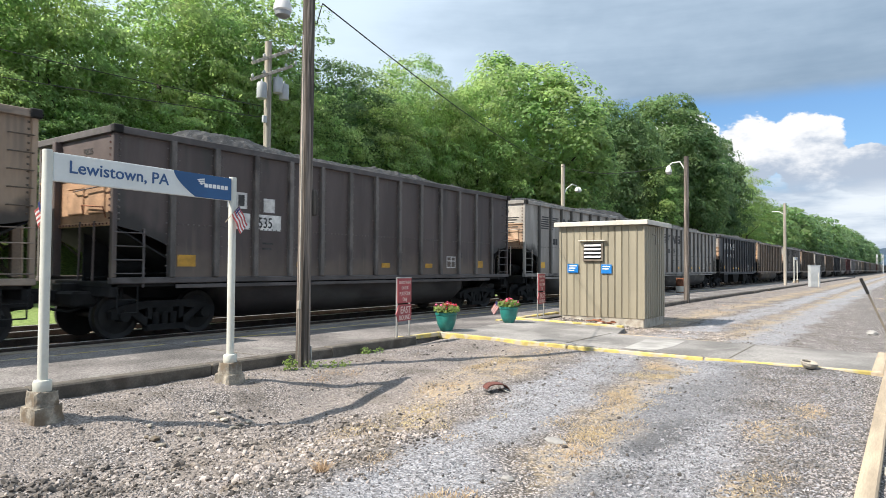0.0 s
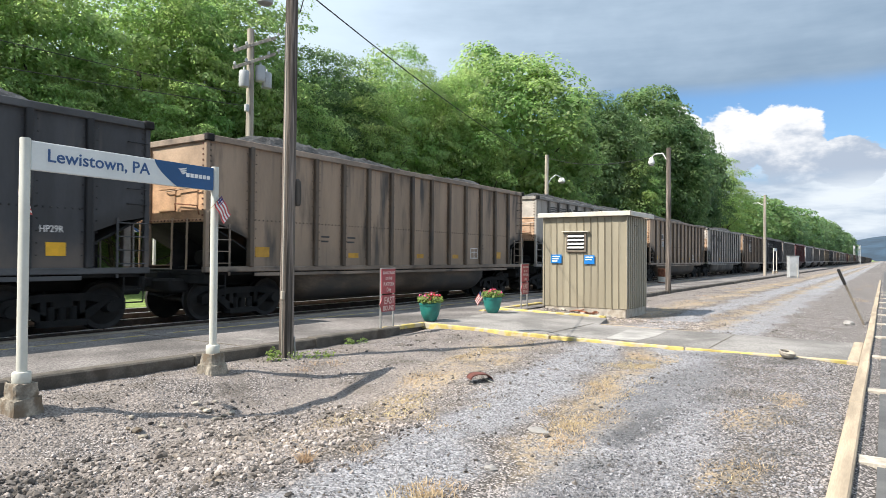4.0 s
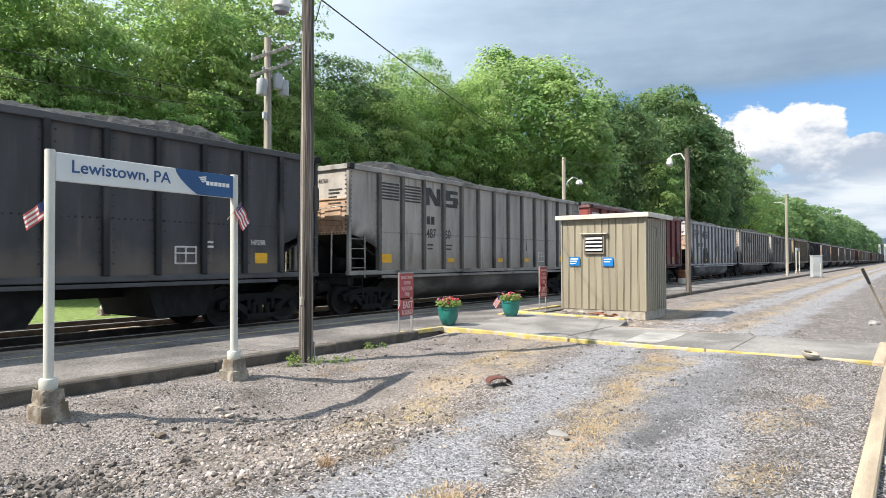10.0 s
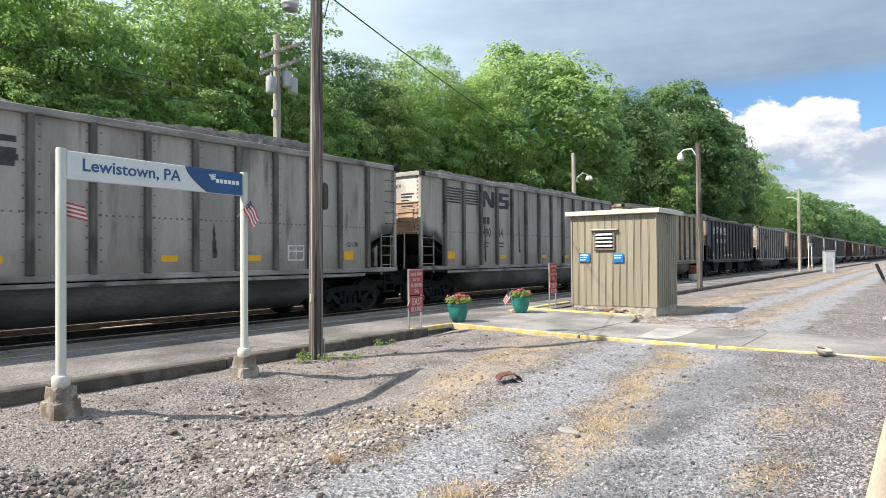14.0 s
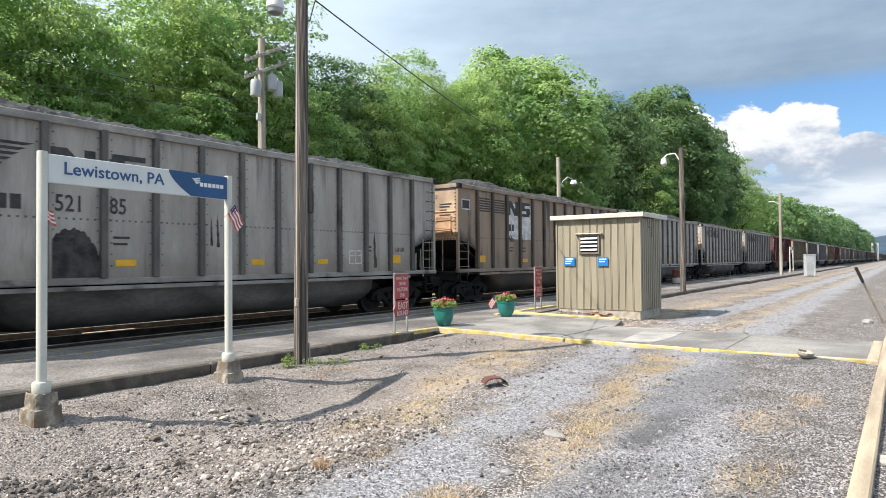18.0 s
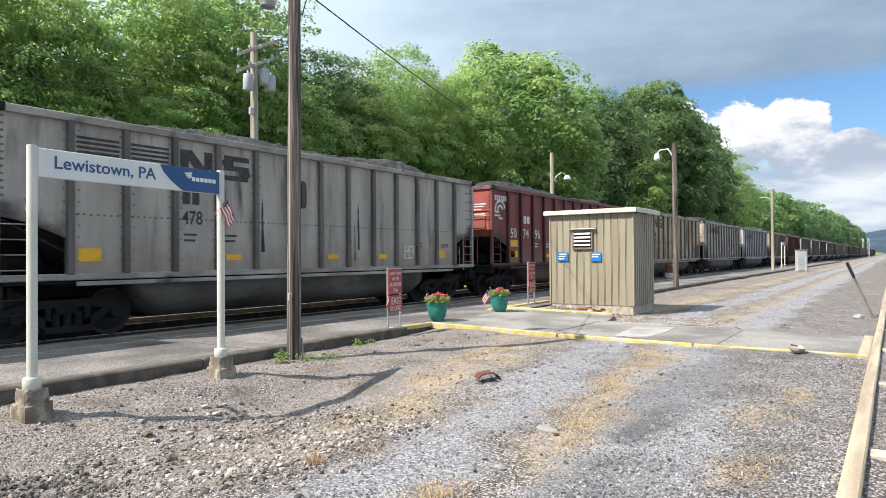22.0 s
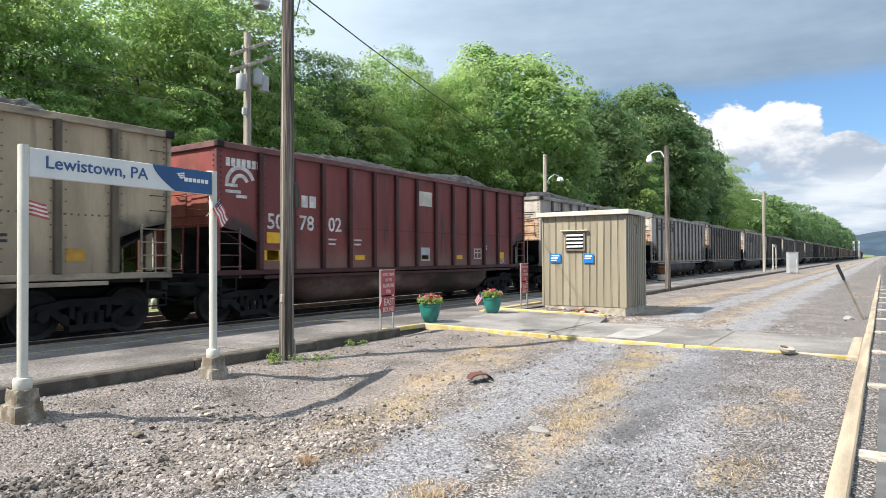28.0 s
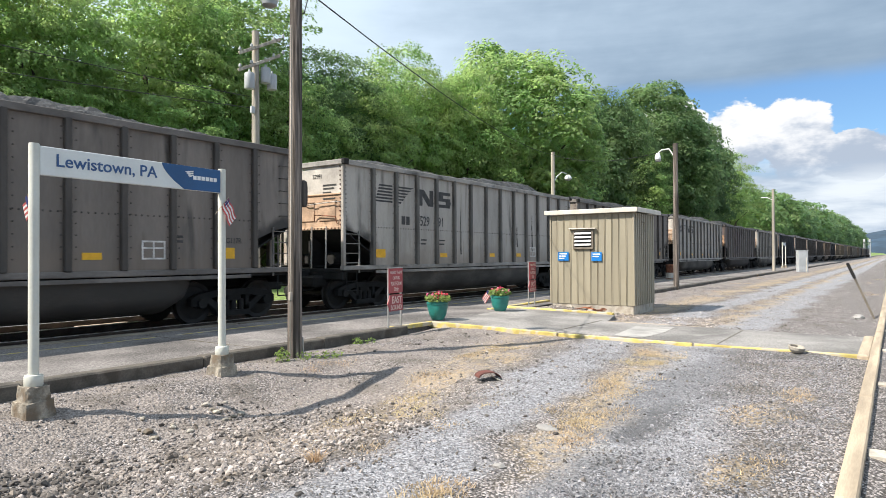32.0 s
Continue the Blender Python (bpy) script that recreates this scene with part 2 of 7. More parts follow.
def ground_mat():
    """Gravel lot: grey stone with bluish wheel tracks, tan dry grass between them, soil and grass by the woods."""
    m = bpy.data.materials.new("gravel_ground")
    m.use_nodes = True
    nt = m.node_tree
    N, L = nt.nodes.new, nt.links.new
    b = nt.nodes["Principled BSDF"]
    pos = N("ShaderNodeNewGeometry").outputs["Position"]
    sep = N("ShaderNodeSeparateXYZ")
    L(pos, sep.inputs[0])

    def nz(s, d=4.0, r=0.55):
        n = N("ShaderNodeTexNoise")
        L(pos, n.inputs["Vector"])
        n.inputs["Scale"].default_value, n.inputs["Detail"].default_value, n.inputs["Roughness"].default_value = s, d, r
        return n.outputs["Fac"]

    def mt(op, a, c):
        n = N("ShaderNodeMath")
        n.operation = op
        for i, v in enumerate((a, c)):
            if isinstance(v, (int, float)):
                n.inputs[i].default_value = v
            else:
                L(v, n.inputs[i])
        return n.outputs[0]

    def ramp(f, a, c):
        n = N("ShaderNodeMapRange")
        n.interpolation_type = "SMOOTHSTEP"
        L(f, n.inputs[0])
        n.inputs[1].default_value, n.inputs[2].default_value = a, c
        return n.outputs[0]

    def mix(f, a, c):
        n = N("ShaderNodeMix")
        n.data_type = "RGBA"
        for i, v in ((0, f), (6, a), (7, c)):
            if isinstance(v, tuple):
                n.inputs[i].default_value = (*v, 1)
            else:
                L(v, n.inputs[i])
        return n.outputs[2]

    wob = mt("MULTIPLY", mt("SUBTRACT", nz(0.55, 3.0), 0.5), 1.5)
    turn = mt("MULTIPLY", mt("SUBTRACT", mt("MINIMUM", sep.outputs[0], 12.0), 4.0), -0.16)
    yy = mt("ADD", mt("ADD", sep.outputs[1], turn), wob)

    def band(c, half, soft):
        return ramp(mt("ABSOLUTE", mt("SUBTRACT", yy, c), 0), half + soft, half - soft * 0.3)

    vor = N("ShaderNodeTexVoronoi")
    L(pos, vor.inputs["Vector"])
    vor.inputs["Scale"].default_value = 46
    vor2 = N("ShaderNodeTexVoronoi")
    L(pos, vor2.inputs["Vector"])
    vor2.inputs["Scale"].default_value = 21
    tone = N("ShaderNodeSeparateColor")
    L(vor.outputs["Color"], tone.inputs[0])
    col = mix(ramp(tone.outputs[0], 0.0, 1.0), (0.09, 0.08, 0.076), (0.50, 0.452, 0.432))
    # gaps between stones painted near-black for the shade in them
    col = mix(ramp(vor.outputs["Distance"], 0.38, 0.70), col, (0.055, 0.049, 0.044))
    tracks = mt("MAXIMUM", band(3.15, 0.36, 0.3), band(1.55, 0.42, 0.35))
    blue = mix(ramp(tone.outputs[1], 0.0, 1.0), (0.14, 0.143, 0.157), (0.43, 0.432, 0.455))
    col = mix(mt("MULTIPLY", tracks, 0.8), col, blue)
    soil = mix(ramp(nz(30), 0.35, 0.65), (0.15, 0.128, 0.116), (0.34, 0.295, 0.262))
    far_side = ramp(yy, 3.7, 4.8)
    col = mix(mt("MULTIPLY", far_side, mt("MULTIPLY", ramp(nz(0.9), 0.30, 0.55), 0.8)), col, soil)
    straw = mix(ramp(nz(55), 0.35, 0.65), (0.33, 0.24, 0.14), (0.50, 0.395, 0.255))
    def spot(cx, cy, rx, ry, amp, k0, k1):
        dx = mt("DIVIDE", mt("SUBTRACT", sep.outputs[0], cx), rx)
        dy = mt("DIVIDE", mt("SUBTRACT", sep.outputs[1], cy), ry)
        return ramp(mt("ADD", mt("ADD", mt("MULTIPLY", dx, dx), mt("MULTIPLY", dy, dy)), mt("MULTIPLY", mt("SUBTRACT", nz(2.2), 0.5), amp)), k0, k1)

    patches = mt("MAXIMUM", spot(7.3, 1.12, 0.9, 0.26, 2.0, 1.1, 0.1), mt("MAXIMUM", spot(8.5, 0.92, 0.6, 0.2, 2.0, 1.0, 0.1), spot(5.2, 0.95, 0.6, 0.25, 2.0, 1.1, 0.1)))
    dry = mt("MAXIMUM", band(2.2, 0.12, 0.35), mt("MAXIMUM", mt("MULTIPLY", patches, 0.8), band(4.5, 0.3, 0.6)))
    m_dry = mt("MULTIPLY", mt("MULTIPLY", mt("MULTIPLY", dry, ramp(sep.outputs[0], 3.6, 5.2)), ramp(nz(0.8), 0.36, 0.54)), ramp(nz(14), 0.3, 0.66))
    col = mix(m_dry, col, straw)
    # damp and sooty blotches
    blot = mt("MULTIPLY", ramp(nz(1.7, 5.0), 0.46, 0.66), mt("SUBTRACT", 0.45, mt("MULTIPLY", tracks, 0.35)))
    col = mix(blot, col, (0.105, 0.09, 0.075))
    # oil stain between the wheel tracks
    oil = mt("MAXIMUM", mt("MULTIPLY", spot(6.5, 1.95, 1.3, 0.28, 1.6, 1.1, 0.1), 0.85), mt("MAXIMUM", mt("MULTIPLY", spot(8.6, 2.1, 3.4, 0.55, 1.8, 1.2, 0.1), 0.5), mt("MULTIPLY", mt("MAXIMUM", spot(11.4, 1.7, 0.5, 1.2, 1.4, 1.1, 0.2), spot(4.4, 1.7, 1.2, 0.45, 1.8, 1.1, 0.1)), 0.5)))
    col = mix(mt("MULTIPLY", oil, 0.95), col, (0.07, 0.07, 0.074))
    # grass and soil beyond the tracks
    grass = mix(ramp(nz(7), 0.35, 0.65), (0.13, 0.19, 0.045), (0.23, 0.31, 0.085))
    col = mix(ramp(mt("ADD", sep.outputs[1], mt("MULTIPLY", mt("SUBTRACT", nz(1.3), 0.5), 1.2)), 18.7, 19.3), col, grass)
    dirt = mix(ramp(nz(9), 0.35, 0.65), (0.05, 0.045, 0.04), (0.11, 0.10, 0.09))
    bed = mt("MULTIPLY", ramp(sep.outputs[1], 11.2, 11.5), ramp(sep.outputs[1], 18.9, 18.5))
    col = mix(bed, col, dirt)
    L(col, b.inputs["Base Color"])
    b.inputs["Roughness"].default_value = 0.92
    bp = N("ShaderNodeBump")
    bp.inputs["Strength"].default_value, bp.inputs["Distance"].default_value = 0.9, 0.022
    hh = mt("ADD", mt("MULTIPLY", vor.outputs["Distance"], -0.7), mt("MULTIPLY", vor2.outputs["Distance"], -0.6))
    L(hh, bp.inputs["Height"])
    L(bp.outputs[0], b.inputs["Normal"])
    return m


MAT = dict(
    ground=ground_mat(),
    stone=mat("gravel_stone", (0.385, 0.34, 0.312), 0.9, scale=20, fine=90, island=True, space="World", stain=(0.17, 0.14, 0.11), stain_at=(0.48, 0.68), stain_scale=2.3),
    stone_grey=mat("grey_gravel_stone", (0.335, 0.308, 0.302), 0.92, scale=20, fine=90, island=True, space="World", stain=(0.15, 0.128, 0.105), stain_at=(0.47, 0.66), stain_scale=1.7),
    stone_blue=mat("blue_grey_stone", (0.258, 0.254, 0.266), 0.92, scale=20, fine=90, island=True, space="World", stain=(0.15, 0.148, 0.15), stain_at=(0.5, 0.7), stain_scale=1.7),
    stone_dark=mat("dark_gravel_stone", (0.125, 0.11, 0.098), 0.9, scale=20, fine=90, island=True, space="World"),
    asphalt=mat("old_asphalt", (0.205, 0.188, 0.178), 0.95, scale=0.7, fine=80, bump=0.9, spread=0.2, grain=0.28, stain=(0.285, 0.27, 0.25), stain_at=(0.6, 0.75), space="World"),
    path=mat("pale_asphalt", (0.27, 0.255, 0.24), 0.95, scale=0.8, fine=80, bump=0.9, spread=0.16, grain=0.2, stain=(0.34, 0.325, 0.30), stain_at=(0.58, 0.75), space="World"),
    asphalt_dark=mat("parking_asphalt", (0.10, 0.10, 0.10), 0.9, scale=0.8, fine=80, bump=0.4, stain=(0.135, 0.133, 0.128), stain_at=(0.5, 0.7), space="World"),
    patch=mat("pale_patch", (0.345, 0.33, 0.31), 0.9, scale=2, fine=60, bump=0.3, space="World"),
    concrete=mat("weathered_concrete", (0.36, 0.33, 0.28), 0.9, scale=3, fine=40, bump=0.5, spread=0.2, stain=(0.16, 0.13, 0.10), stain_at=(0.52, 0.72), stain_scale=4),
    kerb=mat("dirty_kerb", (0.17, 0.15, 0.125), 0.9, scale=2, fine=40, bump=0.7, spread=0.25, stain=(0.075, 0.062, 0.05), stain_at=(0.46, 0.62), stain_scale=2),
    timber=mat("bleached_timber", (0.44, 0.355, 0.255), 0.85, scale=2, fine=30, bump=0.3, spread=0.13, stretch=(0.3, 3, 3), stain=(0.36, 0.29, 0.21), stain_at=(0.56, 0.72)),
    timber_edge=mat("edge_timber", (0.20, 0.17, 0.13), 0.9, scale=2, fine=30, bump=0.4, spread=0.2, stretch=(0.3, 3, 3)),
    yellow=mat("worn_yellow_paint", (0.54, 0.43, 0.135), 0.78, scale=3, fine=30, spread=0.14, stain=(0.44, 0.39, 0.29), stain_at=(0.47, 0.60), stain_scale=5),
    white_line=mat("worn_white_paint", (0.66, 0.62, 0.54), 0.8, scale=3, fine=40, spread=0.1, stain=(0.40, 0.37, 0.33), stain_at=(0.56, 0.7), stain_scale=6),
    pole=mat("grey_weathered_pole", (0.205, 0.172, 0.148), 0.92, scale=4, fine=22, bump=0.9, spread=0.3, stretch=(4, 4, 0.12), stain=(0.06, 0.05, 0.04), stain_at=(0.5, 0.62), stain_scale=5, grain=0.25),
    pole_dark=mat("dark_wood_block", (0.075, 0.065, 0.056), 0.9, scale=4, fine=22, bump=0.8, spread=0.25, stretch=(4, 4, 0.3)),
    pole_pale=mat("pale_pole", (0.40, 0.36, 0.30), 0.9, scale=3, fine=26, bump=0.4, spread=0.16, stretch=(3, 3, 0.16)),
    cream=mat("cream_paint", (0.56, 0.56, 0.50), 0.45, scale=2, fine=30, bump=0.05, spread=0.04, stain=(0.52, 0.50, 0.42), stain_at=(0.6, 0.8)),
    sign_white=mat("sign_white", (0.66, 0.68, 0.66), 0.4, scale=2, fine=30, bump=0.02, spread=0.03),
    sign_blue=mat("sign_blue", (0.018, 0.085, 0.22), 0.4, scale=2, fine=30, bump=0.02, spread=0.05),
    letter_blue=mat("letter_blue", (0.035, 0.09, 0.22), 0.5, bump=0, spread=0.03),
    white=mat("white_paint", (0.78, 0.78, 0.76), 0.5, scale=3, fine=30, bump=0.05, spread=0.05),
    tan_steel=mat("tan_siding", (0.295, 0.262, 0.192), 0.5, scale=1.2, fine=30, bump=0.08, spread=0.06, stain=(0.27, 0.24, 0.175), stain_at=(0.55, 0.8), stretch=(1, 1, 0.3)),
    seam=mat("dark_seam", (0.12, 0.105, 0.075), 0.7, bump=0, spread=0.1),
    roof_white=mat("pale_roof_trim", (0.62, 0.58, 0.50), 0.5, scale=2, fine=20, bump=0.1, spread=0.06),
    frame_brown=mat("brown_metal", (0.16, 0.135, 0.105), 0.55, bump=0.1, spread=0.1),
    black=mat("black_void", (0.012, 0.012, 0.012), 0.9, bump=0, spread=0.1),
    info_blue=mat("info_blue", (0.01, 0.17, 0.50), 0.4, bump=0, spread=0.03),
    red_sign=mat("faded_red_sign", (0.33, 0.055, 0.065), 0.5, scale=3, fine=30, bump=0.03, spread=0.08),
    pale_pink=mat("faded_letter", (0.66, 0.50, 0.46), 0.6, bump=0, spread=0.05),
    steel=mat("galvanised_steel", (0.42, 0.42, 0.41), 0.45, 0.6, scale=4, fine=40, bump=0.05, spread=0.08),
    grey_box=mat("grey_cabinet", (0.42, 0.44, 0.45), 0.5, scale=3, fine=40, bump=0.05, spread=0.06),
    teal=mat("teal_glaze", (0.02, 0.19, 0.165), 0.35, scale=5, fine=40, bump=0.05, spread=0.1),
    soil=mat("potting_soil", (0.06, 0.045, 0.03), 0.95, bump=0.5),
    petal_red=mat("red_petal", (0.55, 0.035, 0.05), 0.6, bump=0, spread=0.1),
    petal_pink=mat("pink_petal", (0.72, 0.13, 0.26), 0.6, bump=0, spread=0.1),
    flag_red=mat("flag_red", (0.46, 0.10, 0.095), 0.8, bump=0.1, spread=0.05),
    flag_white=mat("flag_white", (0.72, 0.68, 0.66), 0.8, bump=0.1, spread=0.04),
    flag_blue=mat("flag_blue", (0.03, 0.04, 0.14), 0.8, bump=0.1, spread=0.05),
    rust=mat("rusty_metal", (0.24, 0.09, 0.045), 0.85, scale=6, fine=50, bump=0.3, spread=0.25),
    dark_rust=mat("dark_rust", (0.095, 0.032, 0.024), 0.85, scale=6, fine=50, bump=0.3, spread=0.3),
    rail=mat("rail_steel", (0.10, 0.075, 0.06), 0.8, 0.1, scale=5, fine=40, spread=0.15),
    rail_top=mat("polished_rail", (0.90, 0.87, 0.83), 0.34, 0.85, scale=5, fine=40, bump=0.02, spread=0.05),
    tie=mat("sleeper", (0.11, 0.085, 0.065), 0.9, scale=3, fine=30, bump=0.5, spread=0.2),
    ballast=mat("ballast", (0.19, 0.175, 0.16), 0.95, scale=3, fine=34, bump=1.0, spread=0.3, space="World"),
    # lighter copy of the ballast, sunshine on the far track put into its colour
    ballast_sunlit=mat("sunlit_ballast", (0.40, 0.355, 0.315), 0.95, scale=3, fine=34, bump=1.0, spread=0.25, space="World"),
    footing_pale=mat("pale_concrete_base", (0.50, 0.455, 0.385), 0.92, scale=3, fine=40, bump=0.5, spread=0.16, stain=(0.30, 0.26, 0.21), stain_at=(0.5, 0.68), stain_scale=3),
    footing=mat("rough_footing", (0.33, 0.295, 0.24), 0.95, scale=5, fine=45, bump=0.8, spread=0.25, stain=(0.15, 0.115, 0.08), stain_at=(0.46, 0.62), stain_scale=6),
    bark=mat("bark", (0.09, 0.072, 0.055), 0.95, scale=5, fine=30, bump=0.7, spread=0.25, stretch=(3, 3, 0.4)),
    leaf_a=leaf_mat("leaf_mid", (0.182, 0.276, 0.098), 0.57),
    leaf_b=leaf_mat("leaf_light", (0.218, 0.312, 0.116), 0.60),
    leaf_d=leaf_mat("leaf_sunny", (0.205, 0.300, 0.118), 0.62),
    leaf_far=leaf_mat("leaf_distant", (0.125, 0.205, 0.095), 0.50),
    leaf_farlight=leaf_mat("leaf_distant_light", (0.145, 0.235, 0.09), 0.55),
    leaf_c=leaf_mat("leaf_dark", (0.108, 0.178, 0.074), 0.52),
    leaf_weed=leaf_mat("weed_leaf", (0.14, 0.22, 0.055)),
    straw=leaf_mat("dry_straw", (0.44, 0.345, 0.21), 0.2),
    cable=mat("cable", (0.03, 0.03, 0.03), 0.7, bump=0, spread=0.05),
    # the pale stain specks paint the coal's sparkle
    coal=mat("coal", (0.030, 0.029, 0.029), 0.7, scale=3, fine=18, bump=1.0, spread=0.4, stain=(0.12, 0.12, 0.122), stain_at=(0.60, 0.66), stain_scale=26),
    # underframe and wheels: soot, plus the shade beneath the cars painted in
    under=mat("sooty_shaded_steel", (0.011, 0.0105, 0.010), 0.88, scale=3, fine=30, bump=0.3, spread=0.3),
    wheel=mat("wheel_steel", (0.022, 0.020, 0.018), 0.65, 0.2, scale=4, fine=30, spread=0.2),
    # distance haze is in this blue base colour
    hill=mat("wooded_hill", (0.032, 0.062, 0.098), 0.95, scale=0.012, fine=0.05, bump=0, spread=0.12),
    gold=mat("yellow_reflector", (0.78, 0.42, 0.015), 0.4, bump=0, spread=0.05),
    dull_gold=mat("dull_reflector", (0.50, 0.27, 0.03), 0.5, bump=0, spread=0.1),
)


# ---- mesh helpers ----
class Form:
    """Gathers boxes, tubes and plates into one mesh."""

    def __init__(self):
        self.v, self.f = [], []

    def add(self, verts, faces, m=None):
        n = len(self.v)
        self.v += [tuple(m @ Vector(p)) for p in verts] if m is not None else [tuple(p) for p in verts]
        self.f += [tuple(n + i for i in f) for f in faces]
        return self

    def box(self, c, s, ch=0.0, m=None):
        """A box of size s round c, its edges chamfered by ch."""
        hx, hy, hz = s[0] / 2, s[1] / 2, s[2] / 2
        at = Matrix.Translation(c) if m is None else m @ Matrix.Translation(c)
        if ch <= 0:
            p = [(i * hx, j * hy, k * hz) for i in (-1, 1) for j in (-1, 1) for k in (-1, 1)]
            return self.add(p, [(0, 1, 3, 2), (4, 6, 7, 5), (0, 4, 5, 1), (2, 3, 7, 6), (0, 2, 6, 4), (1, 5, 7, 3)], at)
        ch = min(ch, hx * 0.9, hy * 0.9, hz * 0.9)
        p, idx = [], {}
        for i in (-1, 1):
            for j in (-1, 1):
                for k in (-1, 1):
                    for a in range(3):
                        q = [i * (hx - ch), j * (hy - ch), k * (hz - ch)]
                        q[a] = (i * hx, j * hy, k * hz)[a]
                        idx[i, j, k, a] = len(p)
                        p.append(q)
        f = []
        for a in range(3):
            b, c2 = (a + 1) % 3, (a + 2) % 3
            for s1 in (-1, 1):
                ring = []
                for u, w in ((-1, -1), (1, -1), (1, 1), (-1, 1)):
                    key = [0, 0, 0]
                    key[a], key[b], key[c2] = s1, u, w
                    ring.append(idx[(*key, a)])
                f.append(tuple(ring if s1 > 0 else ring[::-1]))
            for u in (-1, 1):
                for w in (-1, 1):
                    k0, k1 = [0, 0, 0], [0, 0, 0]
                    k0[a], k0[b], k0[c2] = -1, u, w
                    k1[a], k1[b], k1[c2] = 1, u, w
                    q = (idx[(*k0, b)], idx[(*k1, b)], idx[(*k1, c2)], idx[(*k0, c2)])
                    f.append(q if u * w < 0 else q[::-1])
        for i in (-1, 1):
            for j in (-1, 1):
                for k in (-1, 1):
                    q = (idx[i, j, k, 0], idx[i, j, k, 1], idx[i, j, k, 2])
                    f.append(q if i * j * k > 0 else q[::-1])
        return self.add(p, f, at)

    def tube(self, p0, p1, r0, r1=None, n=10, caps=True, m=None):
        r1 = r0 if r1 is None else r1
        p0, p1 = Vector(p0), Vector(p1)
        q = (p1 - p0).to_track_quat("Z", "Y")
        v = []
        for p, r in ((p0, r0), (p1, r1)):
            v += [p + q @ Vector((r * math.cos(2 * math.pi * i / n), r * math.sin(2 * math.pi * i / n), 0)) for i in range(n)]
        f = [(i, (i + 1) % n, n + (i + 1) % n, n + i) for i in range(n)]
        if caps:
            f += [tuple(range(n))[::-1], tuple(range(n, 2 * n))]
        return self.add(v, f, m)

    def pipe(self, pts, r, n=6):
        for a, b in zip(pts, pts[1:]):
            self.tube(a, b, r, r, n)
        return self

    def turned(self, profile, n=20, m=None):
        """A turned body from (radius, height) pairs."""
        v = [(r * math.cos(2 * math.pi * i / n), r * math.sin(2 * math.pi * i / n), z) for r, z in profile for i in range(n)]
        f = []
        for k in range(len(profile) - 1):
            f += [(k * n + i, k * n + (i + 1) % n, (k + 1) * n + (i + 1) % n, (k + 1) * n + i) for i in range(n)]
        f += [tuple(range(n))[::-1], tuple(range((len(profile) - 1) * n, len(profile) * n))]
        return self.add(v, f, m)

    def prism(self, poly, y0, y1, m=None):
        """A plate of the outline poly in x and z, from y0 to y1."""
        n = len(poly)
        v = [(x, y0, z) for x, z in poly] + [(x, y1, z) for x, z in poly]
        f = [tuple(range(n)), tuple(range(n, 2 * n))[::-1]]
        f += [(i, n + i, n + (i + 1) % n, (i + 1) % n) for i in range(n)]
        return self.add(v, f, m)

    def mesh(self, name, smooth=False):
        me = bpy.data.meshes.new(name)
        me.from_pydata(self.v, [], self.f)
        bm = bmesh.new()
        bm.from_mesh(me)
        bmesh.ops.recalc_face_normals(bm, faces=bm.faces)
        bm.to_mesh(me)
        bm.free()
        if smooth:
            me.polygons.foreach_set("use_smooth", [True] * len(me.polygons))
            me.set_sharp_from_angle(angle=radians(38))
        me.update()
        return me


def part(name, form, material, parent=None, label="", m=None, smooth=False):
    """Links a Form or a mesh as one object, a part of parent or a thing of its own."""
    me = form.mesh(name, smooth) if isinstance(form, Form) else form
    if material is not None and not me.materials:
        me.materials.append(MAT[material] if isinstance(material, str) else material)
    ob = new(name, me)
    if parent is not None:
        ob.parent = parent
    if m is not None:
        ob.matrix_basis = m
    if label:
        ob["label"] = label
    return ob


def thing(name, m, label, category, group="", kind=""):
    ob = new(name)
    ob.empty_display_size = 0.2
    ob.matrix_basis = m
    return tagged(ob, label, category, group, kind)


TEXTS = {}


def lettering(text, size, depth=0.004, squeeze=1.0, align="LEFT", bold=0.012):
    """Flat letters in the built-in font, in the x-z plane and facing -y."""
    key = (text, size, depth, squeeze, align, bold)
    if key not in TEXTS:
        cu = bpy.data.curves.new("lettering", "FONT")
        cu.body, cu.size, cu.extrude, cu.align_x, cu.offset = text, size, depth / 2, align, size * bold
        cu.resolution_u = 3
        ob = bpy.data.objects.new("lettering", cu)
        me = bpy.data.meshes.new_from_object(ob)
        me.transform(Matrix.Rotation(radians(90), 4, "X") @ Matrix.Diagonal((squeeze, 1, 1, 1)))
        bpy.data.objects.remove(ob)
        me.materials.clear()
        TEXTS[key] = me
    return TEXTS[key]


# ---- ground and platform ----
def hump(v, a, b):
    k = min(1.0, max(0.0, (v - a) / (b - a)))
    return k * k * (3 - 2 * k)


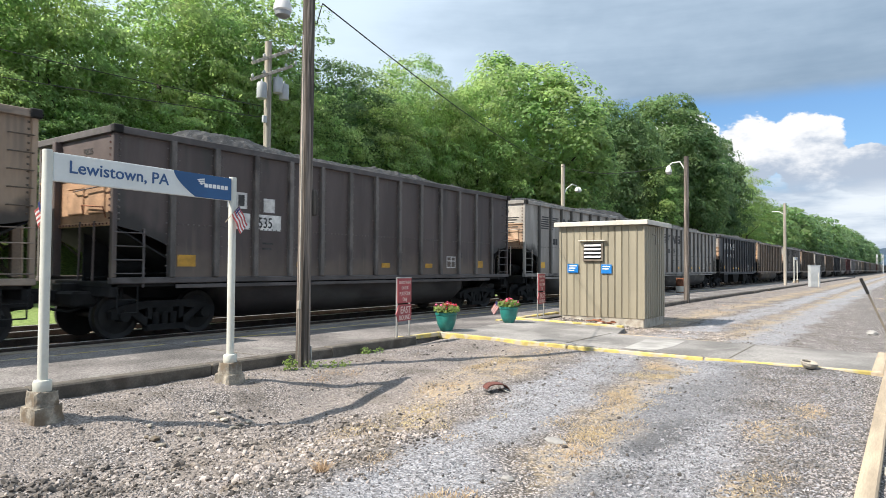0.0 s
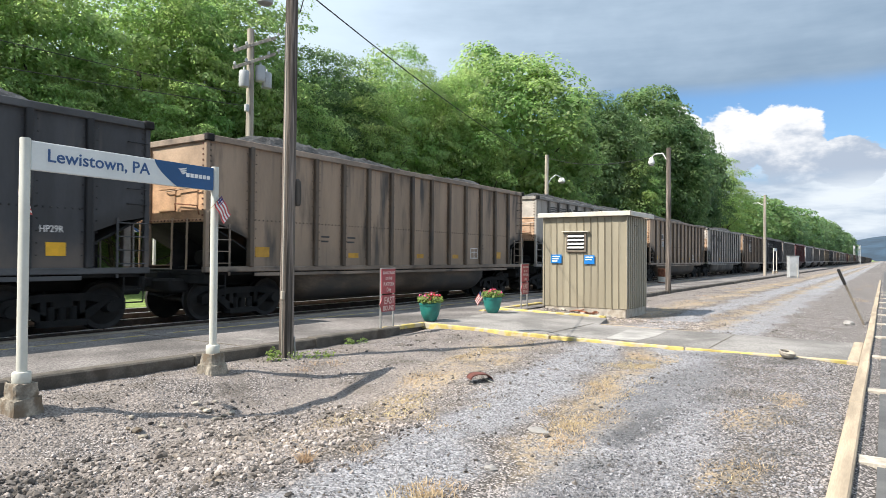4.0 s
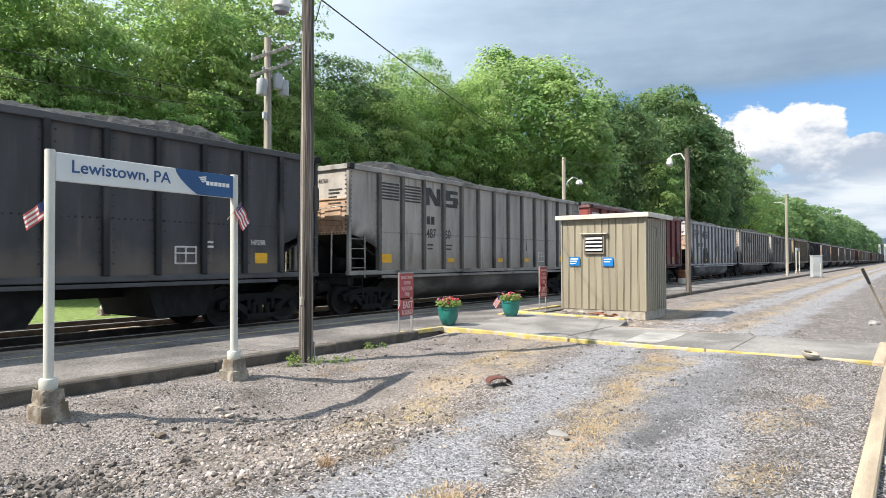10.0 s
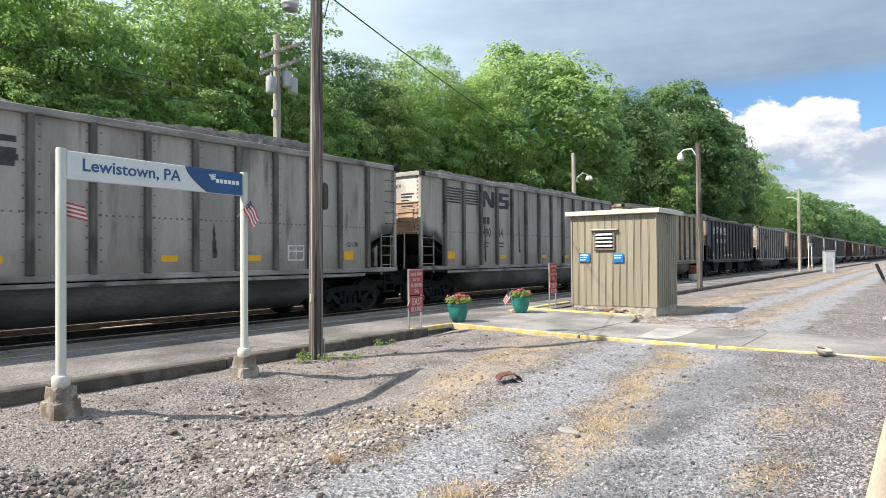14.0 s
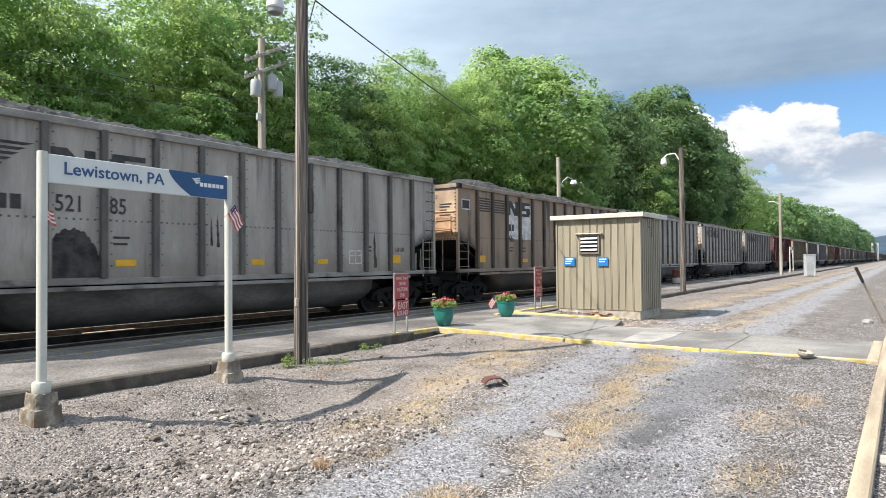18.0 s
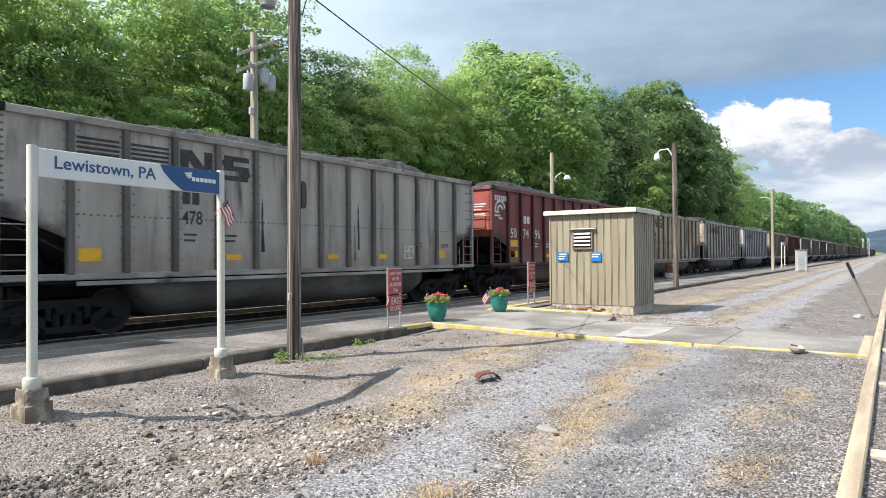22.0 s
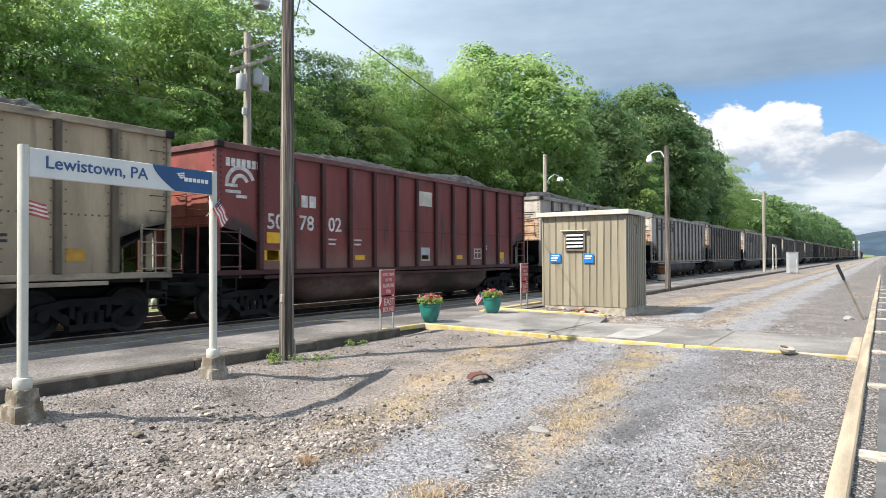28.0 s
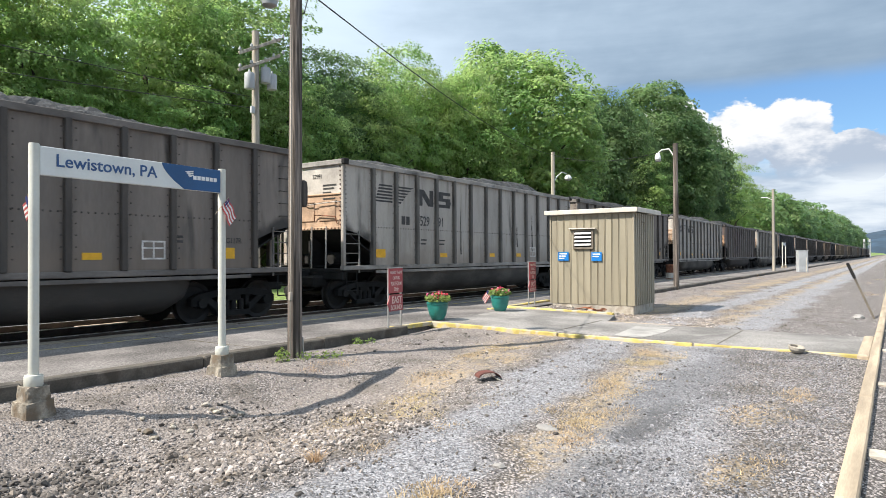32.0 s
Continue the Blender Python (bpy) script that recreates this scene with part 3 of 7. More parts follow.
def ground_z(x, y):
    """Height of the ground sheet."""
    n = noise.noise(Vector((x * 0.5, y * 0.5, 0.3)))
    z = -0.03 + 0.03 * n * hump(y, -0.3, 0.8)
    near = hump(x, -20, 1) * (1 - hump(x, 13, 17)) * (1 - hump(y, 8.2, 8.5)) * hump(y, -0.2, 0.8)
    z += near * 0.03 * noise.noise(Vector((x * 2.1, y * 2.1, 5.0)))
    # gravel heaped against the kerb and round the sign
    z += near * 0.035 * hump(y, 5.9, 7.2) * (1 - hump(y, 7.7, 8.2))
    # the bank falls to a hollow in front of the sign
    z += 0.10 * math.exp(-((x - 2.05) ** 2 / 0.3 + (y - 5.75) ** 2 / 0.5))
    z -= 0.255 * hump(y, 7.35, 6.2) * hump(y, 3.3, 5.4) * hump(x, 0.5, 2.5) * (1 - hump(x, 6.2, 8.4))
    z += 0.05 * hump(x, 3.2, 3.9) * (1 - hump(x, 5.0, 5.8)) * hump(y, 6.2, 6.5) * (1 - hump(y, 6.9, 7.4)) * (0.6 + noise.noise(Vector((x * 3.1, y * 3.1, 8.0))))
    # higher towards the shed's far corner
    z += 0.15 * hump(y, 5.7, 8.2) * hump(x, 15.9, 16.4) * (1 - hump(x, 20, 23)) * (1 - hump(y, 9.4, 9.6))
    z += 0.03 * hump(x, 10.6, 11.7) * (1 - hump(x, 14.7, 15.6)) * (1 - hump(y, 8.2, 8.5)) * hump(y, 0.4, 1.0)
    z -= 0.20 * hump(y, 8.3, 8.6) * (1 - hump(y, 18.4, 20.0))
    z -= 0.06 * (1 - hump(y, -0.1, 0.3))
    z += 4.5 * hump(y, 26.5, 40) + 0.25 * hump(y, 21, 25) * noise.noise(Vector((x * 0.2, y * 0.2, 2)))
    return z


def build_ground():
    def line(dense, mid, far):
        return sorted({round(v, 3) for v in [*np.arange(*dense), *np.arange(*mid), *far]})

    far = [s * v for s in (-1, 1) for v in (60, 90, 140, 220, 350, 600, 1000, 1800, 3200)]
    xs = line((0.0, 15.0, 0.12), (-30, 60, 1.5), far + [75, 105, 120, 160, 180, 260, 300, 450, 520])
    ys = line((-0.6, 8.8, 0.12), (-30, 45, 1.0), far + [8.6, 9.5, 19.5, 20.5])
    v = [(x, y, ground_z(x, y)) for y in ys for x in xs]
    w = len(xs)
    f = [(j * w + i, j * w + i + 1, (j + 1) * w + i + 1, (j + 1) * w + i) for j in range(len(ys) - 1) for i in range(w - 1)]
    me = bpy.data.meshes.new("ground")
    me.from_pydata(v, [], f)
    me.polygons.foreach_set("use_smooth", [True] * len(f))
    me.materials.append(MAT["ground"])
    tagged(new("ground", me), "grey gravel lot with tan dry grass and wheel tracks", "ground", kind="structure")


build_ground()
PF = 0.13      # top of the platform
TRACK_Y = 13.63
RAIL_Z = 0.10  # top of the rail


def path_z(x, y):
    """Height of the walkway's surface."""
    left = 0.02 + 0.1 * (y - 0.34) / 8.16
    right = 0.02 + 0.035 * (y - 0.34) / 5.11 if y < 5.45 else 0.055 + 0.025 * min(1.0, (y - 5.45) / 0.3) + 0.06 * max(0.0, (y - 5.75) / 2.75)
    k = (x - 11.84) / (2.71 if y < 5.5 else 4.06)
    return left + (right - left) * k


def build_platform():
    p = Form()
    p.box((60, 10.03, PF - 0.15), (180, 3.16, 0.3))
    plat = part("platform", p, "asphalt")
    tagged(plat, "worn grey asphalt station platform with a concrete kerb", "platform", kind="structure")
    rnd = random.Random(4)
    # kerb stones along the gravel
    me = Form().box((0, 0, 0), (2.40, 0.24, 0.26), 0.022).mesh("kerb_stone")
    x = -11.0
    while x < 9.6:
        part("kerb_stone", me, "kerb", plat, m=pose(x + 1.2, 8.34 + rnd.uniform(-0.012, 0.012), PF - 0.115 + rnd.uniform(-0.008, 0.008), 0, rnd.uniform(-0.4, 0.4), rnd.uniform(-0.4, 0.4)))
        x += 2.41
    me_y = Form().box((0, 0, 0), (1.62, 0.10, 0.09), 0.012).mesh("yellow_kerb")
    part("yellow_kerb", me_y, "yellow", plat, m=pose(11.05, 8.42, PF - 0.03, 0, 0.5, 1.0))
    part("yellow_kerb", Form().box((0, 0, 0), (0.6, 0.2, 0.26), 0.02), "kerb", plat, m=pose(10.0, 8.34, PF - 0.12))
    # far stretch of the edge, broken asphalt on stone
    me2 = Form().box((0, 0, 0), (3.0, 0.22, 0.2), 0.03).mesh("kerb_stone")
    x = 19.6
    while x < 96:
        part("kerb_stone", me2, "kerb", plat, m=pose(x + 1.5, 8.42 + rnd.uniform(-0.05, 0.05), PF - 0.1 + rnd.uniform(-0.012, 0.004), 0, rnd.uniform(-0.4, 0.4), rnd.uniform(-1.0, 1.0)))
        x += 3.02
    # timber along the track
    me3 = Form().box((0, 0, 0), (4.8, 0.22, 0.24), 0.02).mesh("edge_timber")
    x = -15.0
    while x < 110:
        part("edge_timber", me3, "timber_edge", plat, m=pose(x + 2.4, 11.73 + rnd.uniform(-0.01, 0.01), PF - 0.10 + rnd.uniform(-0.01, 0.01), 0, 0, rnd.uniform(-0.15, 0.15)))
        x += 4.83
    me4 = Form().box((0, 0, 0), (6.0, 0.045, 0.008)).mesh("yellow_line")
    for i in range(10):
        part("yellow_line", me4, "yellow", plat, m=pose(-9 + i * 6.4, 10.98, PF + 0.002))
    # seams and pale patches in the asphalt
    me5 = Form().box((0, 0, 0), (0.03, 3.0, 0.006)).mesh("seam")
    for sx in (1.6, 6.9, 23.0, 31.0, 44.0):
        part("seam", me5, "seam", plat, m=pose(sx, 10.0, PF + 0.001, 0, 0, rnd.uniform(-8, 8)))

    # walkway across the lot
    w = Form()
    rows_y = [0.34 + 5.11 * i / 14 for i in range(15)] + [5.75 + 2.75 * i / 6 for i in range(7)]
    v = []
    for y in rows_y:
        xr = 14.55 if y < 5.5 else 15.9
        v += [(11.84, y, -0.25), (11.84, y, path_z(11.84, y)), (13.2, y, path_z(13.2, y)), (xr, y, path_z(xr, y)), (xr, y, -0.25)]
    for i in range(len(rows_y) - 1):
        w.f += [(5 * i + k, 5 * i + k + 1, 5 * i + k + 6, 5 * i + k + 5) for k in range(4)]
    w.v = v
    w.f += [(0, 1, 2, 3, 4), tuple(range(5 * len(rows_y) - 1, 5 * len(rows_y) - 6, -1))]
    path = part("walkway", w, "path")
    tagged(path, "grey asphalt walkway edged with yellow-painted timbers", "walkway", kind="structure")

    def edge(a, b, mat_name, width=0.082, high=0.14):
        a, b = Vector(a), Vector(b)
        d = b - a
        q = d.to_track_quat("X", "Z").to_matrix().to_4x4()
        part("edge_timber", Form().box((0, 0, 0), (d.length - 0.015, width, high), 0.014), mat_name, path, m=Matrix.Translation((a + b) / 2 - Vector((0, 0, high / 2 - 0.016))) @ q)

    edge((11.78, 8.52, 0.125), (11.80, 5.42, 0.055), "yellow")
    edge((11.82, 5.41, 0.045), (11.86, 2.90, 0.028), "yellow")
    edge((11.86, 2.89, 0.026), (11.88, 0.34, 0.018), "yellow")
    edge((15.95, 8.9, 0.175), (15.95, 5.80, 0.115), "yellow", 0.13)
    edge((15.2, 8.98, 0.15), (18.9, 9.0, 0.17), "yellow", 0.16)
    edge((14.62, 5.45, 0.045), (14.58, 2.7, 0.015), "timber", 0.06)
    edge((14.58, 2.68, 0.015), (14.56, 0.38, 0.0), "yellow", 0.06)
    corners = [(11.96, 4.36), (11.92, 3.80), (12.9, 3.72), (14.2, 3.82), (13.85, 4.56), (12.8, 4.44)]
    part("pale_patch", Form().add([(x, y, path_z(x, y) + 0.006) for x, y in corners], [tuple(range(6))[::-1]]), "patch", path, "pale worn patch in the asphalt")
    for y in (2.53, 5.55):
        part("crack", Form().box((0, 0, 0), (2.6, 0.02, 0.006)), "seam", path, m=pose(13.2, y, path_z(13.2, y) + 0.002, 0, math.degrees(math.atan2(path_z(11.9, y) - path_z(14.5, y), 2.6)), 1.0))

    # timber at the edge of the parking lot
    lot = part("parking_lot", Form().box((50, -6.02, -0.1), (140, 12.16, 0.1)), "asphalt_dark")
    tagged(lot, "grey asphalt parking lot with worn white lines", "parking lot", kind="structure")
    me6 = Form().box((0, 0, 0), (3.6, 0.132, 0.14), 0.014).mesh("long_timber")
    x = -2.36
    while x < 60:
        part("long_timber", me6, "timber", lot, m=pose(x + 1.8, 0.262 + rnd.uniform(-0.006, 0.006), -0.04, 0, 0, rnd.uniform(-0.2, 0.2)))
        x += 3.62
    me7 = Form().box((0, 0, 0), (0.22, 4.7, 0.05), 0.004).mesh("white_line")
    for i in range(12):
        part("white_line", me7, "footing_pale", lot, m=pose(2.94 + 3.43 * i, -2.16, -0.05, 0, 0, 1))
    part("end_plank", Form().box((0, 0, 0), (2.9, 0.16, 0.10), 0.012), "timber", lot, "bleached plank across the end of the walkway", pose(13.25, 0.41, -0.02))
    return plat


build_platform()


def build_track(cy, rail_z, label, bed_mat):
    """One track: ballast, sleepers and two rails."""
    b = Form()
    x0, x1 = -40, 620
    prof = [(-2.3, -0.42), (-1.55, -0.16), (1.55, -0.16), (2.3, -0.42)]
    v = [(x, cy + y, rail_z + z) for x in (x0, x1) for y, z in prof]
    b.add(v, [(0, 1, 5, 4), (1, 2, 6, 5), (2, 3, 7, 6), (0, 3, 2, 1), (4, 5, 6, 7)])
    bed = part("track_bed", b, bed_mat)
    tagged(bed, label, "railway track", kind="structure")
    for s in (-1, 1):
        r = Form()
        r.box((290, cy + s * 0.755, rail_z - 0.155), (660, 0.14, 0.02)).box((290, cy + s * 0.755, rail_z - 0.09), (660, 0.022, 0.13)).box((290, cy + s * 0.755, rail_z - 0.026), (660, 0.07, 0.036), 0.008)
        part("rail", r, "rail", bed)
        part("rail_head", Form().box((290, cy + s * 0.755, rail_z - 0.003), (660, 0.066, 0.012), 0.003), "rail_top", bed, "polished running surface")
    me = Form().box((0, 0, 0), (0.22, 2.6, 0.14), 0.015).mesh("sleeper")
    rnd = random.Random(8)
    for i in range(90):
        part("sleeper", me, "tie", bed, m=pose(-6 + i * 0.54, cy + rnd.uniform(-0.05, 0.05), rail_z - 0.22 + 0.01, 0, 0, rnd.uniform(-1, 1)))


build_track(TRACK_Y, RAIL_Z, "near railway track on dark ballast beside the platform", "ballast")
build_track(TRACK_Y + 4.0, RAIL_Z - 0.10, "second railway track on ballast in front of the woods", "ballast_sunlit")


tagged(part("edge_plank", Form().box((0, 0, 0), (1.3, 0.16, 0.06), 0.01), "timber", None, m=pose(8.6, 16.2, -0.10, 0, 0, 2)), "weathered yellow-tan plank lying between the tracks", "plank")


# ---- far distance ----
def build_hill():
    v, f = [], []
    n = 90
    for i in range(n):
        a = radians(-60 + 75 * i / (n - 1))
        d = 3600
        top = 130 + 40 * noise.noise(Vector((i * 0.11, 1.7, 0))) + 18 * noise.noise(Vector((i * 0.5, 4, 0)))
        fade = hump(-60 + 75 * i / (n - 1), 6.0, 1.0)
        for r, z in ((d, -5), (d + 250, top * 0.45 * fade), (d + 600, top * 0.85 * fade), (d + 1000, top * fade), (d + 1500, top * 0.5 * fade)):
            v.append((r * math.cos(a), r * math.sin(a), z))
    for i in range(n - 1):
        f += [(i * 5 + k, (i + 1) * 5 + k, (i + 1) * 5 + k + 1, i * 5 + k + 1) for k in range(4)]
    me = bpy.data.meshes.new("backdrop")
    me.from_pydata(v, [], f)
    me.polygons.foreach_set("use_smooth", [True] * len(f))
    me.materials.append(MAT["hill"])
    tagged(new("backdrop", me), "hazy blue wooded ridge on the horizon", "hill", kind="structure")


build_hill()


# ---- trees ----
def leaf_mesh(name, centres, sizes, outward, seed, material, form=0.9):
    """Folded leaf clumps: one small four-cornered blade at each centre."""
    rg = np.random.default_rng(seed)
    n = len(centres)
    nrm = outward * form + rg.normal(0, 0.45, (n, 3)) + np.array([-0.38, 0.08, 0.66])
    nrm /= np.linalg.norm(nrm, axis=1)[:, None] + 1e-6
    t = np.cross(nrm, rg.normal(0, 1, (n, 3)))
    t /= np.linalg.norm(t, axis=1)[:, None] + 1e-6
    b = np.cross(nrm, t)
    s = sizes[:, None]
    v = np.stack([centres - t * s * 0.55, centres + b * s * 0.36 + nrm * s * 0.12, centres + t * s * 0.55, centres - b * s * 0.36 + nrm * s * 0.12], 1).reshape(-1, 3)
    me = bpy.data.meshes.new(name)
    me.vertices.add(4 * n)
    me.vertices.foreach_set("co", v.astype(np.float32).ravel())
    me.loops.add(4 * n)
    me.loops.foreach_set("vertex_index", np.arange(4 * n, dtype=np.int32))
    me.polygons.add(n)
    me.polygons.foreach_set("loop_start", np.arange(0, 4 * n, 4, dtype=np.int32))
    me.update(calc_edges=True)
    me.validate()
    me.materials.append(MAT[material])
    return me


def crown_points(seed, radii, clumps, per_clump, low=-0.55, clump_size=0.16, flat=0.6, inner=0.25):
    """Leaf places on leafy boughs: flattened domes of leaves set on a lumpy crown round the origin."""
    rg = np.random.default_rng(seed)
    pts, out = [], []
    R = np.array(radii)
    for i in range(clumps):
        z = low + (0.99 - low) * (i + 0.5) / clumps
        a = i * 2.39996 + rg.normal(0, 0.25)
        w = math.sqrt(max(0.0, 1 - z * z))
        d = np.array([w * math.cos(a), w * math.sin(a), z])
        lump = 1 + 0.24 * noise.noise(Vector(d * 1.9) + Vector((seed * 3.7, 0, 0))) + 0.16 * noise.noise(Vector(d * 4.5) + Vector((0, seed * 1.3, 0)))
        lump = min(lump, 1.07) if z < 0.8 else min(lump, 0.98)
        r = rg.uniform(0.35, 0.75) if rg.uniform() < inner else rg.uniform(0.86, 1.0)
        c = d * r * lump * R
        size = clump_size * R.mean() * rg.uniform(0.6, 1.35)
        m = int(per_clump * rg.uniform(0.7, 1.3))
        q = rg.normal(0, 1, (m, 3))
        q /= np.linalg.norm(q, axis=1)[:, None]
        q[:, 2] = np.where(q[:, 2] < -0.1, np.abs(q[:, 2]) * rg.choice((1.0, 1.0, -0.6), m), q[:, 2])
        k = 0.62 + 0.42 * rg.uniform(0, 1, (m, 1)) ** 0.8
        wob = 1 + 0.22 * np.sin(q[:, :1] * 5 + i) * np.cos(q[:, 1:2] * 6 - i)
        p = q * k * wob * size * np.array([1.1, 1.1, flat])
        # boughs droop away from the stem
        p[:, 2] -= 0.28 * (p @ np.array([d[0], d[1], 0.0]))
        pts.append(c + p)
        out.append(q * 0.8 + d * 0.5)
    # shaded leaves inside the crown
    m = int(0.22 * clumps * per_clump)
    q = rg.normal(0, 1, (m, 3))
    q /= np.linalg.norm(q, axis=1)[:, None]
    q[:, 2] = np.maximum(q[:, 2], low)
    pts.append(q * rg.uniform(0.25, 0.84, (m, 1)) ** 0.6 * R)
    out.append(q)
    size = np.concatenate([np.ones(sum(len(p) for p in pts) - m), np.full(m, 1.3)])
    return np.concatenate(pts), np.concatenate(out), size


def limb(form, rg, p0, p1, r0, r1, bends=3):
    """A crooked tapering limb."""
    p0, p1 = Vector(p0), Vector(p1)
    a = p0
    for i in range(1, bends + 1):
        k = i / bends
        b = p0.lerp(p1, k) + Vector(rg.normal(0, 0.06 * (p1 - p0).length, 3)) * (0 if i == bends else 1)
        form.tube(a, b, r0 + (r1 - r0) * (i - 1) / bends, r0 + (r1 - r0) * k, 7, i == bends)
        a = b


TREE_KINDS = []


def tree_kind(seed, radii, stem, clumps, per_clump, leaf, material, clump_size=0.16, low=-0.55, form=0.9, flat=0.6, inner=0.25):
    """The meshes of one kind of tree: trunk with limbs, and crown; the base is at the origin."""
    rg = np.random.default_rng(seed + 50)
    pts, out, big = crown_points(seed, radii, clumps, per_clump, low, clump_size, flat, inner)
    pts = pts + np.array([0, 0, stem + radii[2] * 0.75])
    crown = leaf_mesh("crown", pts, rg.uniform(0.65, 1.35, len(pts)) * big * leaf, out, seed, material, form)
    f = Form()
    top = stem + radii[2] * 0.9
    limb(f, rg, (0, 0, -0.6), (rg.normal(0, 0.3), rg.normal(0, 0.3), top), 0.035 * top, 0.008 * top, 6)
    for i in range(9):
        a = 2 * math.pi * i / 9 + rg.uniform(-0.3, 0.3)
        z0 = stem * rg.uniform(0.55, 1.0) + radii[2] * rg.uniform(0, 0.5)
        k = rg.uniform(0.5, 0.85)
        limb(f, rg, (0, 0, z0), (radii[0] * k * math.cos(a), radii[1] * k * math.sin(a), z0 + radii[2] * rg.uniform(0.25, 0.6)), 0.011 * top, 0.004 * top, 3)
    trunk = f.mesh("trunk", True)
    trunk.materials.append(MAT["bark"])
    TREE_KINDS.append((trunk, crown, float(np.quantile(pts[:, 2], 0.997))))


# kinds: 0-2 middling trees, 3 the round maple, 4 feathery, 5 the tall dark tree, 6-7 bushes, 8-9 distant, 10 deep woods
tree_kind(11, (4.2, 4.0, 5.2), 3.4, 100, 190, 0.165, "leaf_a", 0.20)
tree_kind(12, (4.4, 4.2, 5.6), 3.4, 110, 175, 0.155, "leaf_b", 0.185, flat=0.5)
tree_kind(13, (4.2, 4.2, 5.4), 3.2, 100, 180, 0.17, "leaf_c", 0.20)
tree_kind(14, (6.3, 6.2, 7.0), 2.6, 230, 175, 0.25, "leaf_a", 0.155, -0.8, flat=0.75, inner=0.15)
tree_kind(15, (3.2, 3.2, 6.2), 4.4, 110, 90, 0.16, "leaf_d", 0.16, -0.6, 0.6, 0.6, 0.4)
tree_kind(16, (6.0, 6.0, 7.8), 2.8, 210, 160, 0.28, "leaf_c", 0.16, -0.8, flat=0.75, inner=0.15)
tree_kind(17, (4.2, 3.6, 3.6), 0.6, 60, 105, 0.24, "leaf_a", 0.24, -0.2)
tree_kind(18, (4.4, 3.8, 4.0), 0.6, 60, 105, 0.24, "leaf_c", 0.24, -0.2)
tree_kind(19, (6.5, 6.5, 7.2), 2.4, 80, 46, 0.65, "leaf_far", 0.22, -0.75, inner=0.1)
tree_kind(20, (5.6, 6.0, 7.6), 2.4, 80, 46, 0.65, "leaf_farlight", 0.22, -0.75, inner=0.1)
tree_kind(21, (5.2, 4.8, 5.8), 3.2, 70, 60, 0.46, "leaf_c", 0.26)


def plant(kind, x, y, top, turn, wide=1.0, label="", name="tree", category="tree", group=""):
    """A tree of that kind whose crown reaches the height top."""
    trunk, crown, high = TREE_KINDS[kind]
    z = ground_z(x, y)
    s = (top - z) / high
    ob = thing(name, Matrix.Translation((x, y, z - 0.1)) @ Matrix.Rotation(turn, 4, "Z") @ Matrix.Diagonal((s * wide, s * wide, s, 1)), label, category, group)
    part("trunk", trunk, None, ob)
    part("crown", crown, None, ob)
    return ob


def at26(x26, z26, y):
    """Moves a place on the plane y = 26 along the line of sight to another distance."""
    return x26 * y / 26, y, 1.57 + (z26 - 1.57) * y / 26


